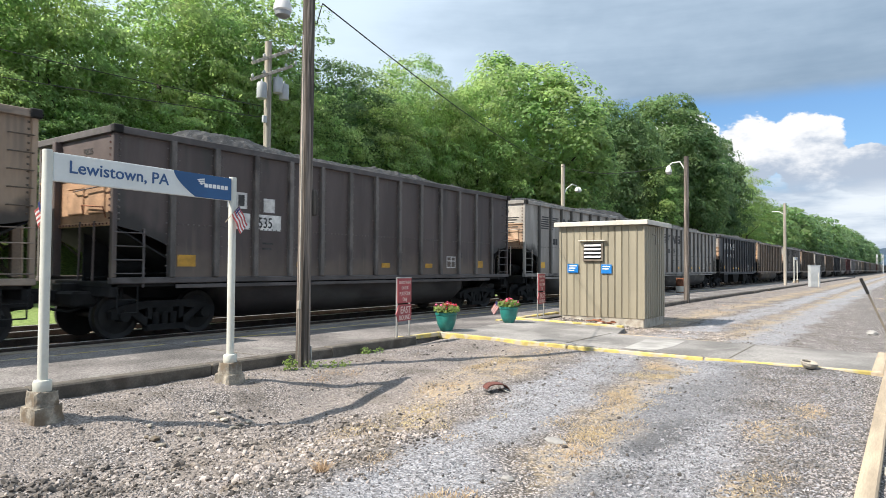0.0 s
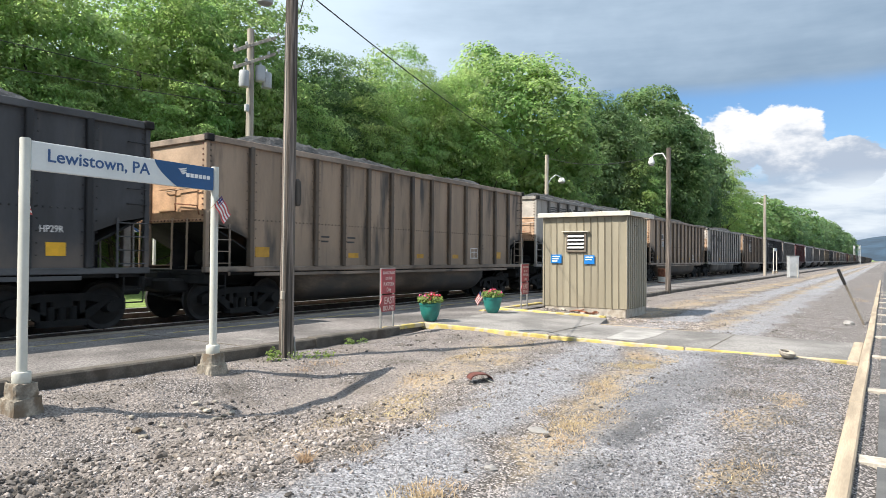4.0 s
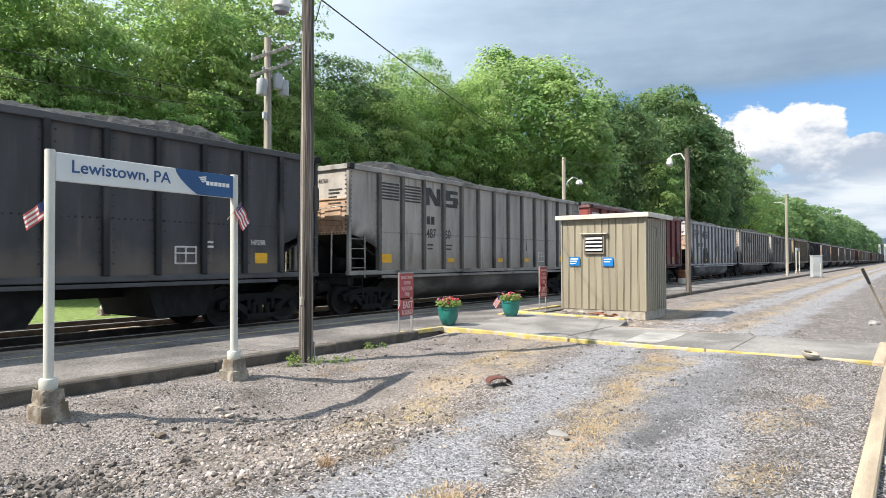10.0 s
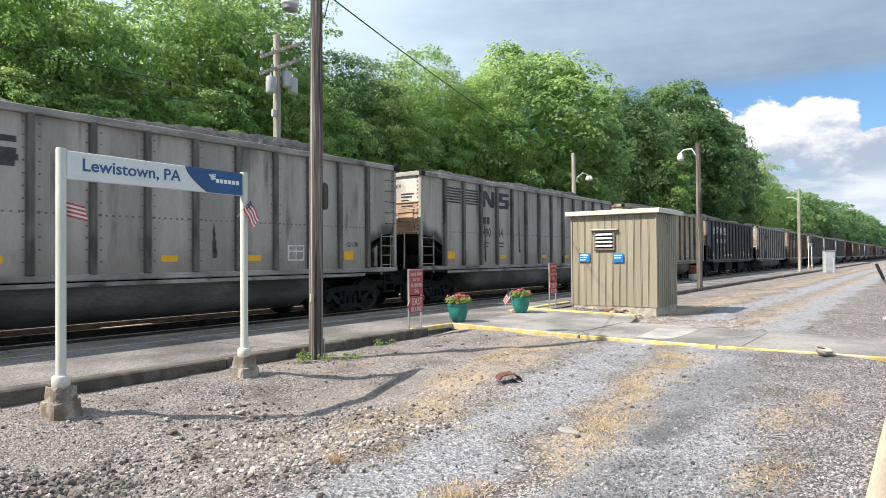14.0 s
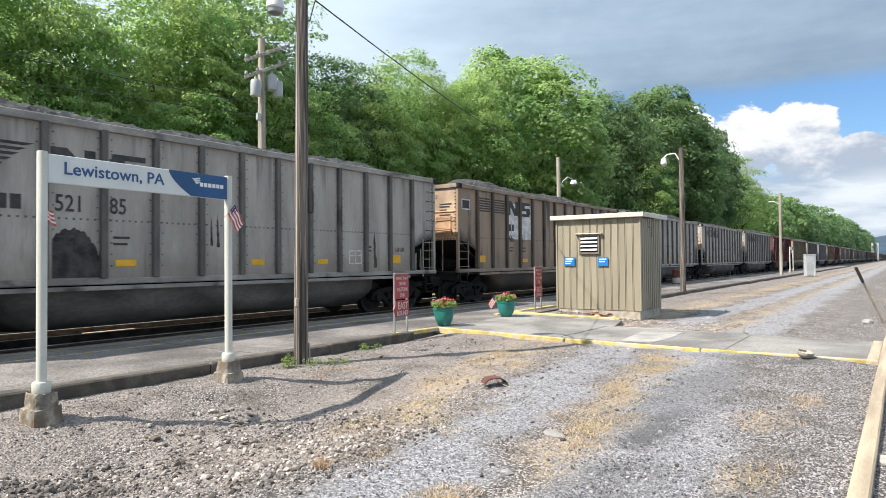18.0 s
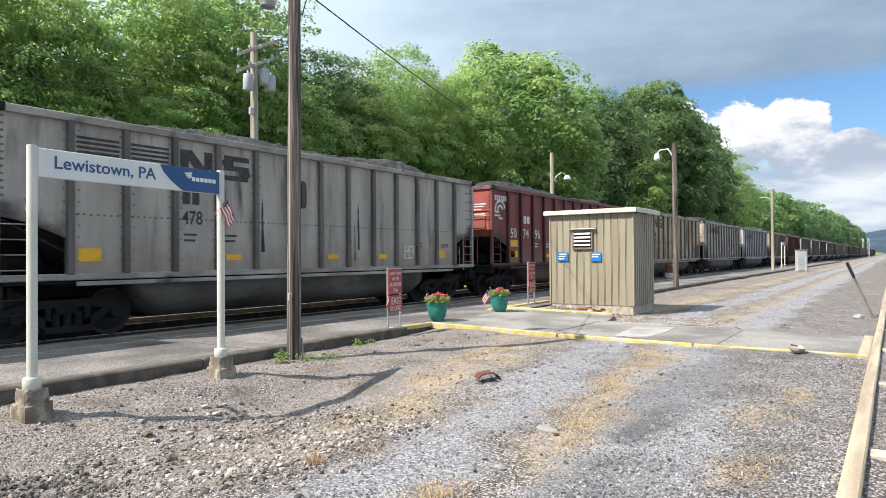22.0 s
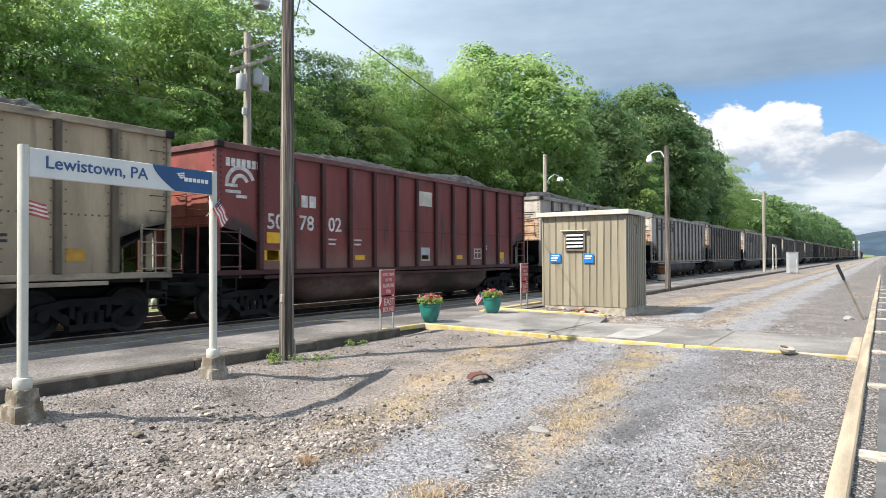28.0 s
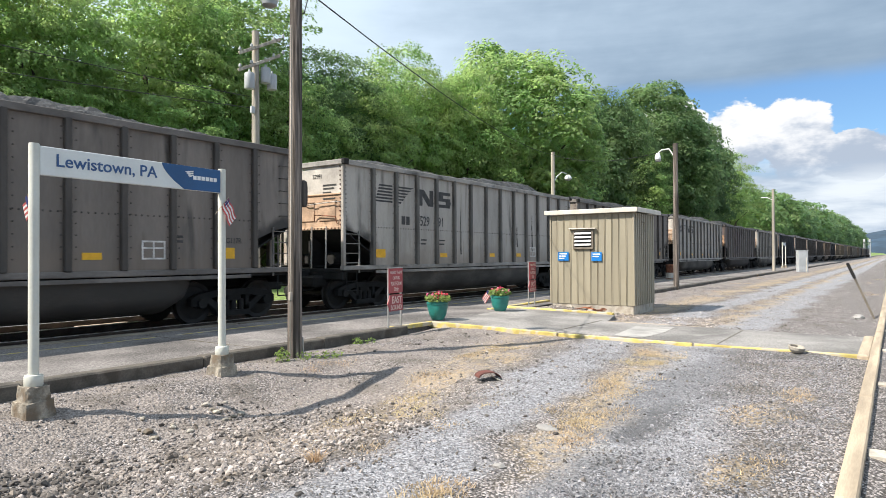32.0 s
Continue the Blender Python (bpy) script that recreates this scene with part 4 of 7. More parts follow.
def build_woods():
    rnd = random.Random(21)
    L_near = "leafy green broadleaf tree on the bank behind the tracks"
    # kind, x and top as seen on the plane y = 26, true distance, width
    front = [
        (0, 5.0, 9.4, 32, 1.0), (0, 8.8, 13.0, 33, 0.85), (0, 11.4, 12.6, 31, 0.72), (1, 8.8, 8.6, 29.5, 0.9), (1, 15.4, 14.6, 32, 0.85), (0, 13.6, 9.6, 30.5, 0.75),
        (0, 18.4, 13.4, 31, 0.75), (4, 17.2, 16.4, 34, 1.0), (1, 12.4, 8.2, 29, 0.9), (4, 21.6, 15.6, 31, 1.0), (4, 20.2, 15.9, 33, 1.0), (1, 21.4, 11.2, 29.5, 0.8), (1, 17.0, 9.4, 29, 0.85),
        (2, 26.6, 13.3, 31, 0.8), (1, 24.4, 11.0, 29, 0.8), (4, 30.6, 14.0, 29, 0.95), (1, 33.2, 15.2, 30, 0.72), (1, 36.4, 13.4, 29, 0.7), (1, 29.6, 11.2, 28.5, 0.8), (4, 35.2, 14.2, 31, 0.9),
        (3, 47.5, 18.5, 29, 0.96), (0, 41.0, 15.2, 28, 0.8), (2, 57.0, 15.0, 31, 0.7),
        (5, 67.5, 18.9, 31, 0.80), (5, 85.5, 23.6, 29, 0.92), (5, 101.0, 22.4, 29, 0.84), (2, 110.0, 18.6, 27, 1.0), (1, 126.0, 20.6, 28, 0.95), (1, 137.0, 17.6, 27, 0.95),
        (0, 79.0, 15.0, 27, 0.9), (0, 99.0, 14.6, 27, 0.9),
    ]
    for k, x26, z26, y, wide in front:
        x, y, top = at26(x26, z26, y)
        plant(k, x, y, top, rnd.uniform(0, 6.3), wide, L_near, group="woods behind the tracks")
    # lower growth that closes the wall of leaves
    for i in range(27):
        x26 = 2 + i * 4.2 + rnd.uniform(-0.9, 0.9)
        z26 = rnd.uniform(4.8, 6.9)
        x, y, top = at26(x26, z26, rnd.uniform(28.5, 31.0) if x26 < 22 else rnd.uniform(26.0, 28.5))
        # two in three have dark leaves, standing in for shade under the crowns
        plant(7 if i % 3 else 6, x, y, top, rnd.uniform(0, 6.3), rnd.uniform(1.0, 1.35), "dense green undergrowth on the bank beside the tracks", "bush", "bush", "undergrowth on the bank")
    # thickets that close the gaps between the stems
    for i in range(11):
        x, y, top = at26(5 + i * 3.6, rnd.uniform(8.5, 10.5) + (1.6 if i > 4 else 0), rnd.uniform(36, 40))
        plant(10, x, y, top, rnd.uniform(0, 6.3), 1.1, "dark green tree deep in the woods", group="woods behind the tracks")
    # second rank
    for i in range(20):
        x26 = 3 + i * 5.4 + rnd.uniform(-1.5, 1.5)
        z26 = (8.2 if x26 < 40 else 11.5 if x26 < 70 else 15.5) + rnd.uniform(-1.5, 0.8)
        x, y, top = at26(x26, z26, rnd.uniform(39, 46))
        plant(10, x, y, top, rnd.uniform(0, 6.3), 1.1, "dark green tree deep in the woods", group="woods behind the tracks")
    # along the line into the distance
    for i in range(46):
        x = 168 + i * 8.8 + rnd.uniform(-3, 3)
        top = 16.2 + 3.2 * hump(x, 170, 215) + 1.6 * hump(x, 240, 420) + rnd.uniform(-2.4, 1.4)
        plant(9 if i < 5 else rnd.choice((8, 9, 8)), x, rnd.uniform(24, 32), top, rnd.uniform(0, 6.3), 0.95, "distant leafy tree beside the railway", group="distant line of trees")
    for i in range(16):
        plant(rnd.choice((8, 9)), 300 + i * 19 + rnd.uniform(-6, 6), rnd.uniform(-60, -25) - i * 2, rnd.uniform(8, 12), rnd.uniform(0, 6.3), 1.1, "distant leafy tree beyond the parking lot", group="distant trees past the lot")


build_woods()


# ---- things on the lot and platform ----
def station_sign(m, words):
    ob = thing("station_sign", m, "cream station name sign with blue end panel on two posts", "station sign", "station name signs")
    for i, x in enumerate((0.0, 2.40)):
        f = Form().turned([(0.05, 0.36), (0.05, 2.73), (0.047, 2.745)], 16, pose(x, 0, 0))
        part("post", f, "cream", ob, smooth=True)
        part("collar", Form().turned([(0.082, 0.27), (0.088, 0.28), (0.088, 0.37), (0.08, 0.385), (0.05, 0.388)], 18, pose(x, 0, 0)), "cream", ob, smooth=True)
        c = Form()
        for lo, hi, w0, w1, seed in ((-0.14, 0.13, 0.33, 0.30, 1), (0.10, 0.275, 0.25, 0.225, 2)):
            rg = np.random.default_rng(seed + 7 * i)
            n, rings = 6, 4
            v = []
            for r in range(rings + 1):
                k = r / rings
                w, z = w0 + (w1 - w0) * k, lo + (hi - lo) * k
                for q in range(4 * n):
                    side, u = divmod(q, n)
                    u = u / n - 0.5
                    px, py = ((u, -0.5), (0.5, u), (-u, 0.5), (-0.5, -u))[side]
                    j = 1 + rg.normal(0, 0.022) - (0.10 if u == -0.5 else 0)
                    v.append((x + px * w * j, py * w * j, z + rg.normal(0, 0.006)))
            m4 = 4 * n
            f = [(r * m4 + q, r * m4 + (q + 1) % m4, (r + 1) * m4 + (q + 1) % m4, (r + 1) * m4 + q) for r in range(rings) for q in range(m4)]
            f.append(tuple(range(rings * m4, (rings + 1) * m4)))
            c.add(v, f)
        part("pedestal", c, "footing", ob, "stained chipped concrete footing")
    panel = part("panel", Form().box((1.2, 0, 2.575), (2.31, 0.05, 0.30), 0.006), "sign_white", ob)
    # blue end with a curved edge
    curve = [(1.47 + 0.32 * (1 - k) ** 1.6, 2.427 + 0.296 * k) for k in [i / 10 for i in range(11)]]
    part("blue_panel", Form().prism(curve + [(2.352, 2.723), (2.352, 2.427)], -0.029, -0.0255), "sign_blue", panel, "dark blue end panel")
    if words:
        part("lettering", lettering("Lewistown, PA", 0.188, 0.003, 1.055), "letter_blue", panel, "blue place name", pose(0.20, -0.028, 2.53))
        me = Form().box((0, 0, 0), (0.05, 0.003, 0.05)).mesh("name_bar")
        for i in range(6):
            part("name_bar", me, "white", panel, m=pose(1.945 + i * 0.064, -0.031, 2.585))
        sw = Form()
        for i in range(3):
            sw.prism([(1.80 + 0.02 * i, 2.652 - i * 0.024), (1.92, 2.672 - i * 0.024), (1.925, 2.658 - i * 0.024), (1.835 + 0.02 * i, 2.634 - i * 0.024)], -0.0325, -0.0295)
        part("operator_mark", sw, "white", panel, "white swoosh mark")
    return ob


station_sign(Matrix.Translation((3.14, 7.22, 0.0)) @ Matrix.Rotation(math.atan2(0.17, 2.39), 4, "Z"), True)
station_sign(pose(77.2, 9.75, 0.1), False)
station_sign(pose(10.2, 19.95, -0.12), True)


def small_flag(base, lean, yaw, label):
    """A hand flag on a thin staff, stripes and canton as separate pieces of cloth."""
    ob = thing("small_flag", Matrix.Translation(base) @ Matrix.Rotation(radians(yaw), 4, "Z") @ Matrix.Rotation(radians(lean), 4, "Y"), label, "flag", "small flags")
    part("staff", Form().tube((0, 0, -0.22), (0, 0, 0.10), 0.005, 0.004, 6), "timber", ob)
    long_side, high = 0.25, 0.165

    def strip(z0, z1, x0, x1, lift):
        f = Form()
        n = 7
        v = []
        for i in range(n + 1):
            x = x0 + (x1 - x0) * i / n
            y = 0.014 * math.sin(x * 38) - 0.12 * x
            drop = -0.5 * x
            v += [(x, y - lift, z0 + drop), (x, y - lift, z1 + drop), (x, y + lift + 0.002, z0 + drop), (x, y + lift + 0.002, z1 + drop)]
        for i in range(n):
            a, b = 4 * i, 4 * i + 4
            f.f += [(a, b, b + 1, a + 1), (a + 2, a + 3, b + 3, b + 2), (a + 1, b + 1, b + 3, a + 3), (a, a + 2, b + 2, b)]
        f.v = v
        return f

    for i in range(7):
        part("stripe", strip(0.09 - high * (i + 1) / 7, 0.09 - high * i / 7, 0.004, long_side, 0.001), "flag_red" if i % 2 == 0 else "flag_white", ob)
    part("canton", strip(0.09 - high * 4 / 7, 0.09, 0.004, long_side * 0.28, 0.003), "flag_blue", ob)
    return ob


FLAG_LEFT = small_flag((3.135, 7.295, 2.13), 14, 188, "small striped flag taped to the sign post")
FLAG_RIGHT = small_flag((5.52, 7.31, 2.30), 40, -6, "small striped flag taped to the sign post")
FLAG_POT = small_flag((14.76, 8.70, 0.62), 30, 120, "small striped flag stuck in a flower pot")


def bell_lamp(parent, c, r=0.155):
    x, y, z = c
    part("shade", Form().turned([(r * 0.45, 0.30), (r * 0.62, 0.27), (r * 0.98, 0.10), (r, 0.02), (r * 0.9, 0.0)], 18, pose(x, y, z)), "white", parent, "white bucket-shaped lamp shade", smooth=True)
    part("lens", Form().turned([(r * 0.86, 0.0), (r * 0.80, -0.07), (r * 0.5, -0.10)], 18, pose(x, y, z)), "steel", parent, "ribbed glass lens", smooth=True)


def near_pole():
    ob = thing("utility_pole", pose(7.08, 7.68, -0.05), "weathered grey wooden utility pole with a lamp over the platform", "utility pole", "wooden poles")
    part("mast", Form().tube((0, 0, -0.2), (0.03, 0.0, 3.2), 0.112, 0.104, 18, False).tube((0.03, 0.0, 3.2), (0.055, 0.0, 6.1), 0.104, 0.092, 18), "pole", ob, smooth=True)
    part("conduit", Form().tube((-0.13, -0.05, 0.0), (-0.095, -0.05, 5.2), 0.012, 0.012, 8).box((-0.135, -0.06, 1.02), (0.05, 0.05, 0.13), 0.008), "pole_pale", ob, "thin conduit with a junction box")
    part("guard_pipe", Form().tube((0.14, -0.06, -0.05), (0.13, -0.04, 0.37), 0.016, 0.016, 8), "steel", ob)
    part("block", Form().turned([(0.05, 2.40), (0.075, 2.43), (0.08, 2.5), (0.08, 2.72), (0.07, 2.79), (0.04, 2.82)], 12, pose(0.135, -0.055, 0) @ Matrix.Diagonal((1, 0.8, 1, 1))), "pole_dark", ob, "weathered wooden block bolted to the pole")
    part("arm", Form().pipe([(0.04, 0.05, 5.75), (0.16, 0.4, 6.2), (0.36, 0.85, 6.36), (0.42, 1.05, 6.3)], 0.022, 8), "steel", ob, "curved steel lamp arm", smooth=True)
    bell_lamp(ob, (0.42, 1.05, 5.98), 0.155)
    part("bracket", Form().pipe([(0.08, -0.02, 5.45), (0.2, -0.02, 5.47), (0.32, -0.02, 5.84)], 0.008, 6), "cable", ob)


near_pole()


def lamp_pole(x, y, high, arm, label):
    """A wooden pole with a gooseneck lamp; arm: from the pole to the lamp, in x, y and down from the top."""
    ob = thing("lamp_pole", pose(x, y, ground_z(x, y)), label, "lamp pole", "wooden poles")
    part("mast", Form().tube((0, 0, -0.2), (0, 0, high), 0.13, 0.105, 14), "pole", ob, smooth=True)
    ax, ay, down = arm
    zt = high - down
    part("arm", Form().pipe([(0, 0, zt - 0.35), (ax * 0.35, ay * 0.35, zt + 0.12), (ax * 0.8, ay * 0.8, zt + 0.1), (ax, ay, zt - 0.05)], 0.028, 8), "white", ob, smooth=True)
    bell_lamp(ob, (ax, ay, zt - 0.34), 0.145)
    return ob


P2 = lamp_pole(31.0, 8.30, 6.75, (-0.05, 0.78, 0.35), "tall wooden lamp pole with a white lamp at the platform edge")
P3 = thing("utility_pole", pose(64.9, 8.9, 0), "plain wooden pole at the far platform edge", "utility pole", "wooden poles")
part("mast", Form().tube((0, 0, -0.2), (0, 0, 7.4), 0.14, 0.11, 12), "pole_pale", P3, smooth=True)
part("arm", Form().pipe([(0, 0, 6.4), (0.0, 0.5, 6.7), (0.0, 1.0, 6.7)], 0.03, 6), "white", P3)
PF_LAMP = thing("lamp_pole", pose(41.8, 19.5, -0.05), "wooden lamp pole with a gooseneck lamp behind the train", "lamp pole", "wooden poles")
part("mast", Form().tube((0, 0, -0.2), (0, 0, 8.8), 0.16, 0.13, 12), "pole_pale", PF_LAMP, smooth=True)
part("arm", Form().pipe([(0, 0, 6.6), (0.5, -0.1, 7.2), (1.3, -0.1, 7.55), (2.1, -0.1, 7.5)], 0.035, 8), "white", PF_LAMP, smooth=True)
bell_lamp(PF_LAMP, (2.35, -0.1, 7.15), 0.26)


def transformer_pole():
    ob = thing("transformer_pole", pose(15.66, 19.0, -0.1), "pale wooden power pole with crossarms and grey transformers", "power pole", "wooden poles")
    part("mast", Form().tube((0, 0, -0.2), (0, 0, 9.85), 0.16, 0.125, 16), "pole_pale", ob, smooth=True)
    for z, y in ((9.55, -0.02), (8.95, 0.02)):
        part("crossarm", Form().box((0, 0, 0), (1.75, 0.09, 0.11), 0.01), "pole_pale", ob, m=pose(0.05, y - 0.17, z - 0.25, 0, -27, -18))
    ins = Form().turned([(0.03, 0.0), (0.055, 0.03), (0.05, 0.1), (0.02, 0.14)], 8).mesh("insulator")
    for z in (9.55, 8.95):
        for x in (-0.7, -0.3, 0.5, 0.85):
            part("insulator", ins, "grey_box", ob, m=pose(x + 0.05, -0.18 - 0.32 * x, z - 0.2 + x * 0.5))
    for x, z in ((-0.37, 7.95), (0.36, 8.3), (0.66, 8.12)):
        t = part("transformer", Form().turned([(0.17, -0.28), (0.18, -0.26), (0.18, 0.25), (0.16, 0.29), (0.05, 0.31)], 16, pose(x, -0.12, z)), "grey_box", ob, "grey transformer can", smooth=True)
        part("bushing", Form().turned([(0.035, 0.30), (0.045, 0.34), (0.03, 0.42)], 8, pose(x, -0.12, z)), "grey_box", t)
    part("meter_box", Form().box((-0.22, -0.1, 6.95), (0.16, 0.12, 0.26), 0.02), "grey_box", ob)


transformer_pole()


def wire(a, b, sag, label, r=0.012):
    a, b = Vector(a), Vector(b)
    pts = [a.lerp(b, i / 14) - Vector((0, 0, sag * 4 * (i / 14) * (1 - i / 14))) for i in range(15)]
    tagged(part("overhead_wire", Form().pipe(pts, r, 5), "cable"), label, "wire", "overhead wires", "structure")


wire((7.4, 7.66, 5.79), (41.8, 19.5, 8.6), 0.5, "black overhead wire between wooden poles")
wire((41.8, 19.45, 8.55), (31.0, 8.35, 6.5), 0.5, "black overhead wire between wooden poles", 0.014)
wire((15.3, 18.9, 7.3), (-14, 20.5, 8.2), 0.45, "overhead service wire along the woods")
wire((15.3, 18.9, 6.9), (-14, 20.5, 6.2), 0.3, "overhead service wire along the woods")


def red_sign(x, y, z, turn):
    ob = thing("platform_sign", pose(x, y, z, 0, 0, turn), "faded red platform sign with pale lettering on two steel posts", "sign", "red platform signs")
    for px in (0.02, 0.51):
        part("post", Form().box((px, 0.03, 0.55), (0.035, 0.035, 1.55), 0.004), "steel", ob)
    up = part("upper_panel", Form().box((0.265, 0, 1.06), (0.53, 0.018, 0.50), 0.004), "red_sign", ob)
    part("top_rail", Form().box((0.265, 0, 1.318), (0.55, 0.03, 0.018), 0.003), "steel", ob)
    low = part("arrow_panel", Form().prism([(0.53, 0.78), (0.02, 0.78), (0.0, 0.70), (-0.07, 0.60), (0.0, 0.52), (0.03, 0.45), (0.53, 0.45)], -0.009, 0.009), "red_sign", ob, "red panel cut to an arrow")
    for text, zz, size, xx in (("BOARD TRAINS", 1.20, 0.082, 0.265), ("ON THIS", 1.085, 0.088, 0.265), ("PLATFORM", 0.965, 0.108, 0.265), ("Only", 0.85, 0.118, 0.265)):
        part("lettering", lettering(text, size, 0.003, 0.78, "CENTER"), "pale_pink", up, "pale faded words", pose(xx, -0.0115, zz))
    part("lettering", lettering("EAST", 0.20, 0.003, 0.9, "CENTER"), "pale_pink", low, "pale faded words", pose(0.29, -0.0115, 0.605))
    part("lettering", lettering("BOUND", 0.135, 0.003, 0.9, "CENTER"), "pale_pink", low, "pale faded words", pose(0.27, -0.0115, 0.475))
    return ob


red_sign(10.15, 8.30, 0.02, 8)
red_sign(16.82, 8.60, 0.08, 6)


def flower_pot(x, y, seed):
    z = PF + 0.005
    ob = thing("flower_pot", pose(x, y, z), "glazed teal flower pot full of red and pink flowers", "flower pot", "flower pots on the platform")
    part("pot", Form().turned([(0.125, 0.0), (0.14, 0.01), (0.20, 0.14), (0.235, 0.30), (0.235, 0.34), (0.25, 0.355), (0.25, 0.395), (0.235, 0.405), (0.215, 0.395), (0.20, 0.35)], 28), "teal", ob, smooth=True)
    part("soil", Form().turned([(0.21, 0.34), (0.20, 0.37), (0.1, 0.385)], 20), "soil", ob)
    rg = np.random.default_rng(seed)
    n = 620
    a, r = rg.uniform(0, 6.28, n), rg.uniform(0.02, 0.30, n)
    pts = np.stack([r * np.cos(a), r * np.sin(a), 0.42 + rg.uniform(0, 0.20, n) * (1 - r * 1.6)], 1)
    part("foliage", leaf_mesh("foliage", pts, rg.uniform(0.04, 0.075, n), pts * 2 - np.array([0, 0, 0.6]), seed, "leaf_weed"), None, ob)
    for name, count, col in (("pink_flowers", 38, "petal_pink"), ("red_flowers", 34, "petal_red")):
        f = Form()
        for _ in range(count):
            a, r = rg.uniform(0, 6.28), rg.uniform(0.0, 0.29)
            c = Vector((r * math.cos(a), r * math.sin(a), 0.49 + rg.uniform(0.0, 0.15) * (1 - r * 1.7)))
            m = Matrix.Translation(c) @ Euler((rg.uniform(-0.9, 0.9), rg.uniform(-0.9, 0.9), rg.uniform(0, 6))).to_matrix().to_4x4()
            s = rg.uniform(0.018, 0.034)
            ring = [(s * math.cos(k * 1.2566), s * math.sin(k * 1.2566), 0.4 * s) for k in range(5)]
            f.add([(0, 0, 0), *ring, (0, 0, s * 0.6)], [(0, 1 + (k + 1) % 5, 1 + k) for k in range(5)] + [(6, 1 + k, 1 + (k + 1) % 5) for k in range(5)], m)
        part(name, f, col, ob)
    return ob


flower_pot(12.15, 8.52, 5)
flower_pot(14.90, 8.47, 6)


def shed():
    ob = thing("equipment_shed", pose(17.42, 5.77, 0), "small tan ribbed-steel equipment shed on a concrete base", "shed")
    deep, wide, z0, z1 = 1.83, 2.43, 0.20, 2.73
    part("base", Form().box((deep / 2, wide / 2, 0.0), (deep - 0.03, wide - 0.03, 0.52), 0.02), "footing_pale", ob, "pale stained concrete footing")
    part("core", Form().box((deep / 2, wide / 2, (z0 + z1) / 2), (deep - 0.06, wide - 0.06, z1 - z0)), "seam", ob)

    def panel(w):
        # a ribbed sheet with a standing seam along one edge
        f = Form()
        f.box((w / 2 - 0.006, 0, (z0 + z1) / 2), (w - 0.016, 0.03, z1 - z0), 0.006)
        f.box((0.012, -0.018, (z0 + z1) / 2), (0.026, 0.022, z1 - z0), 0.006)
        return f.mesh("siding_panel")

    fw = wide / 12
    me_f = panel(fw)
    for i in range(12):
        part("siding_panel", me_f, "tan_steel", ob, m=pose(0.015, wide - i * fw, 0, 0, 0, -90))
    sw = deep / 11
    me_s = panel(sw)
    for i in range(11):
        part("siding_panel", me_s, "tan_steel", ob, m=pose(i * sw, 0.015, 0))
        part("siding_panel", me_s, "tan_steel", ob, m=pose(deep - i * sw, wide - 0.015, 0, 0, 0, 180))
    part("corner_trim", Form().box((0.0, 0.0, (z0 + z1) / 2), (0.05, 0.05, z1 - z0), 0.006), "tan_steel", ob)
    part("corner_trim", Form().box((0.0, wide, (z0 + z1) / 2), (0.05, 0.05, z1 - z0), 0.006), "tan_steel", ob)
    part("roof", Form().box((deep / 2 + 0.02, wide / 2, 2.81), (deep + 0.28, wide + 0.26, 0.09), 0.012), "roof_white", ob, "pale flat roof with a rolled edge")
    part("roof_edge", Form().box((-0.12, wide / 2, 2.795), (0.03, wide + 0.30, 0.13), 0.012).box((deep / 2 + 0.02, -0.135, 2.795), (deep + 0.31, 0.03, 0.13), 0.012), "roof_white", ob)
    vent = part("vent_frame", Form().box((-0.035, 1.425, 2.02), (0.05, 0.60, 0.55), 0.01), "frame_brown", ob)
    # flat black plate painted as the dark recess behind the louvres
    part("void", Form().box((-0.058, 1.425, 2.03), (0.01, 0.50, 0.44)), "black", vent)
    me = Form().box((0, 0, 0), (0.012, 0.48, 0.065), 0.003, pose(0, 0, 0, 0, 38, 0)).mesh("louvre")
    for i in range(4):
        part("louvre", me, "white", vent, m=pose(-0.075, 1.425, 1.875 + 0.105 * i))
    part("hood", Form().box((-0.07, 1.435, 2.325), (0.10, 0.80, 0.022), 0.004), "roof_white", ob)
    for y0, z, w, h, lines in ((2.03, 1.55, 0.33, 0.25, 3), (1.035, 1.535, 0.30, 0.25, 2)):
        s = part("notice", Form().box((-0.035, y0, z), (0.012, w, h), 0.004), "info_blue", ob, "blue notice with white print")
        bars = Form()
        for i in range(lines):
            bars.box((-0.043, y0 + 0.02 * i, z + h * 0.28 - i * h * 0.26), (0.004, w * (0.72 - 0.12 * i), h * 0.13))
        part("print", bars, "white", s)
    part("bracket", Form().pipe([(0.6, -0.02, 2.5), (0.6, -0.12, 2.45), (0.6, -0.12, 2.2)], 0.012, 6), "frame_brown", ob)


shed()


def barrel():
    ob = thing("litter_barrel", pose(40.2, 11.1, PF), "rusty red and white metal litter barrel on the platform", "barrel")
    part("drum", Form().turned([(0.27, 0.0), (0.28, 0.02), (0.28, 0.85), (0.26, 0.87), (0.24, 0.84)], 18), "rust", ob, smooth=True)
    part("band", Form().turned([(0.285, 0.05), (0.285, 0.38)], 18), "white_line", ob)


barrel()


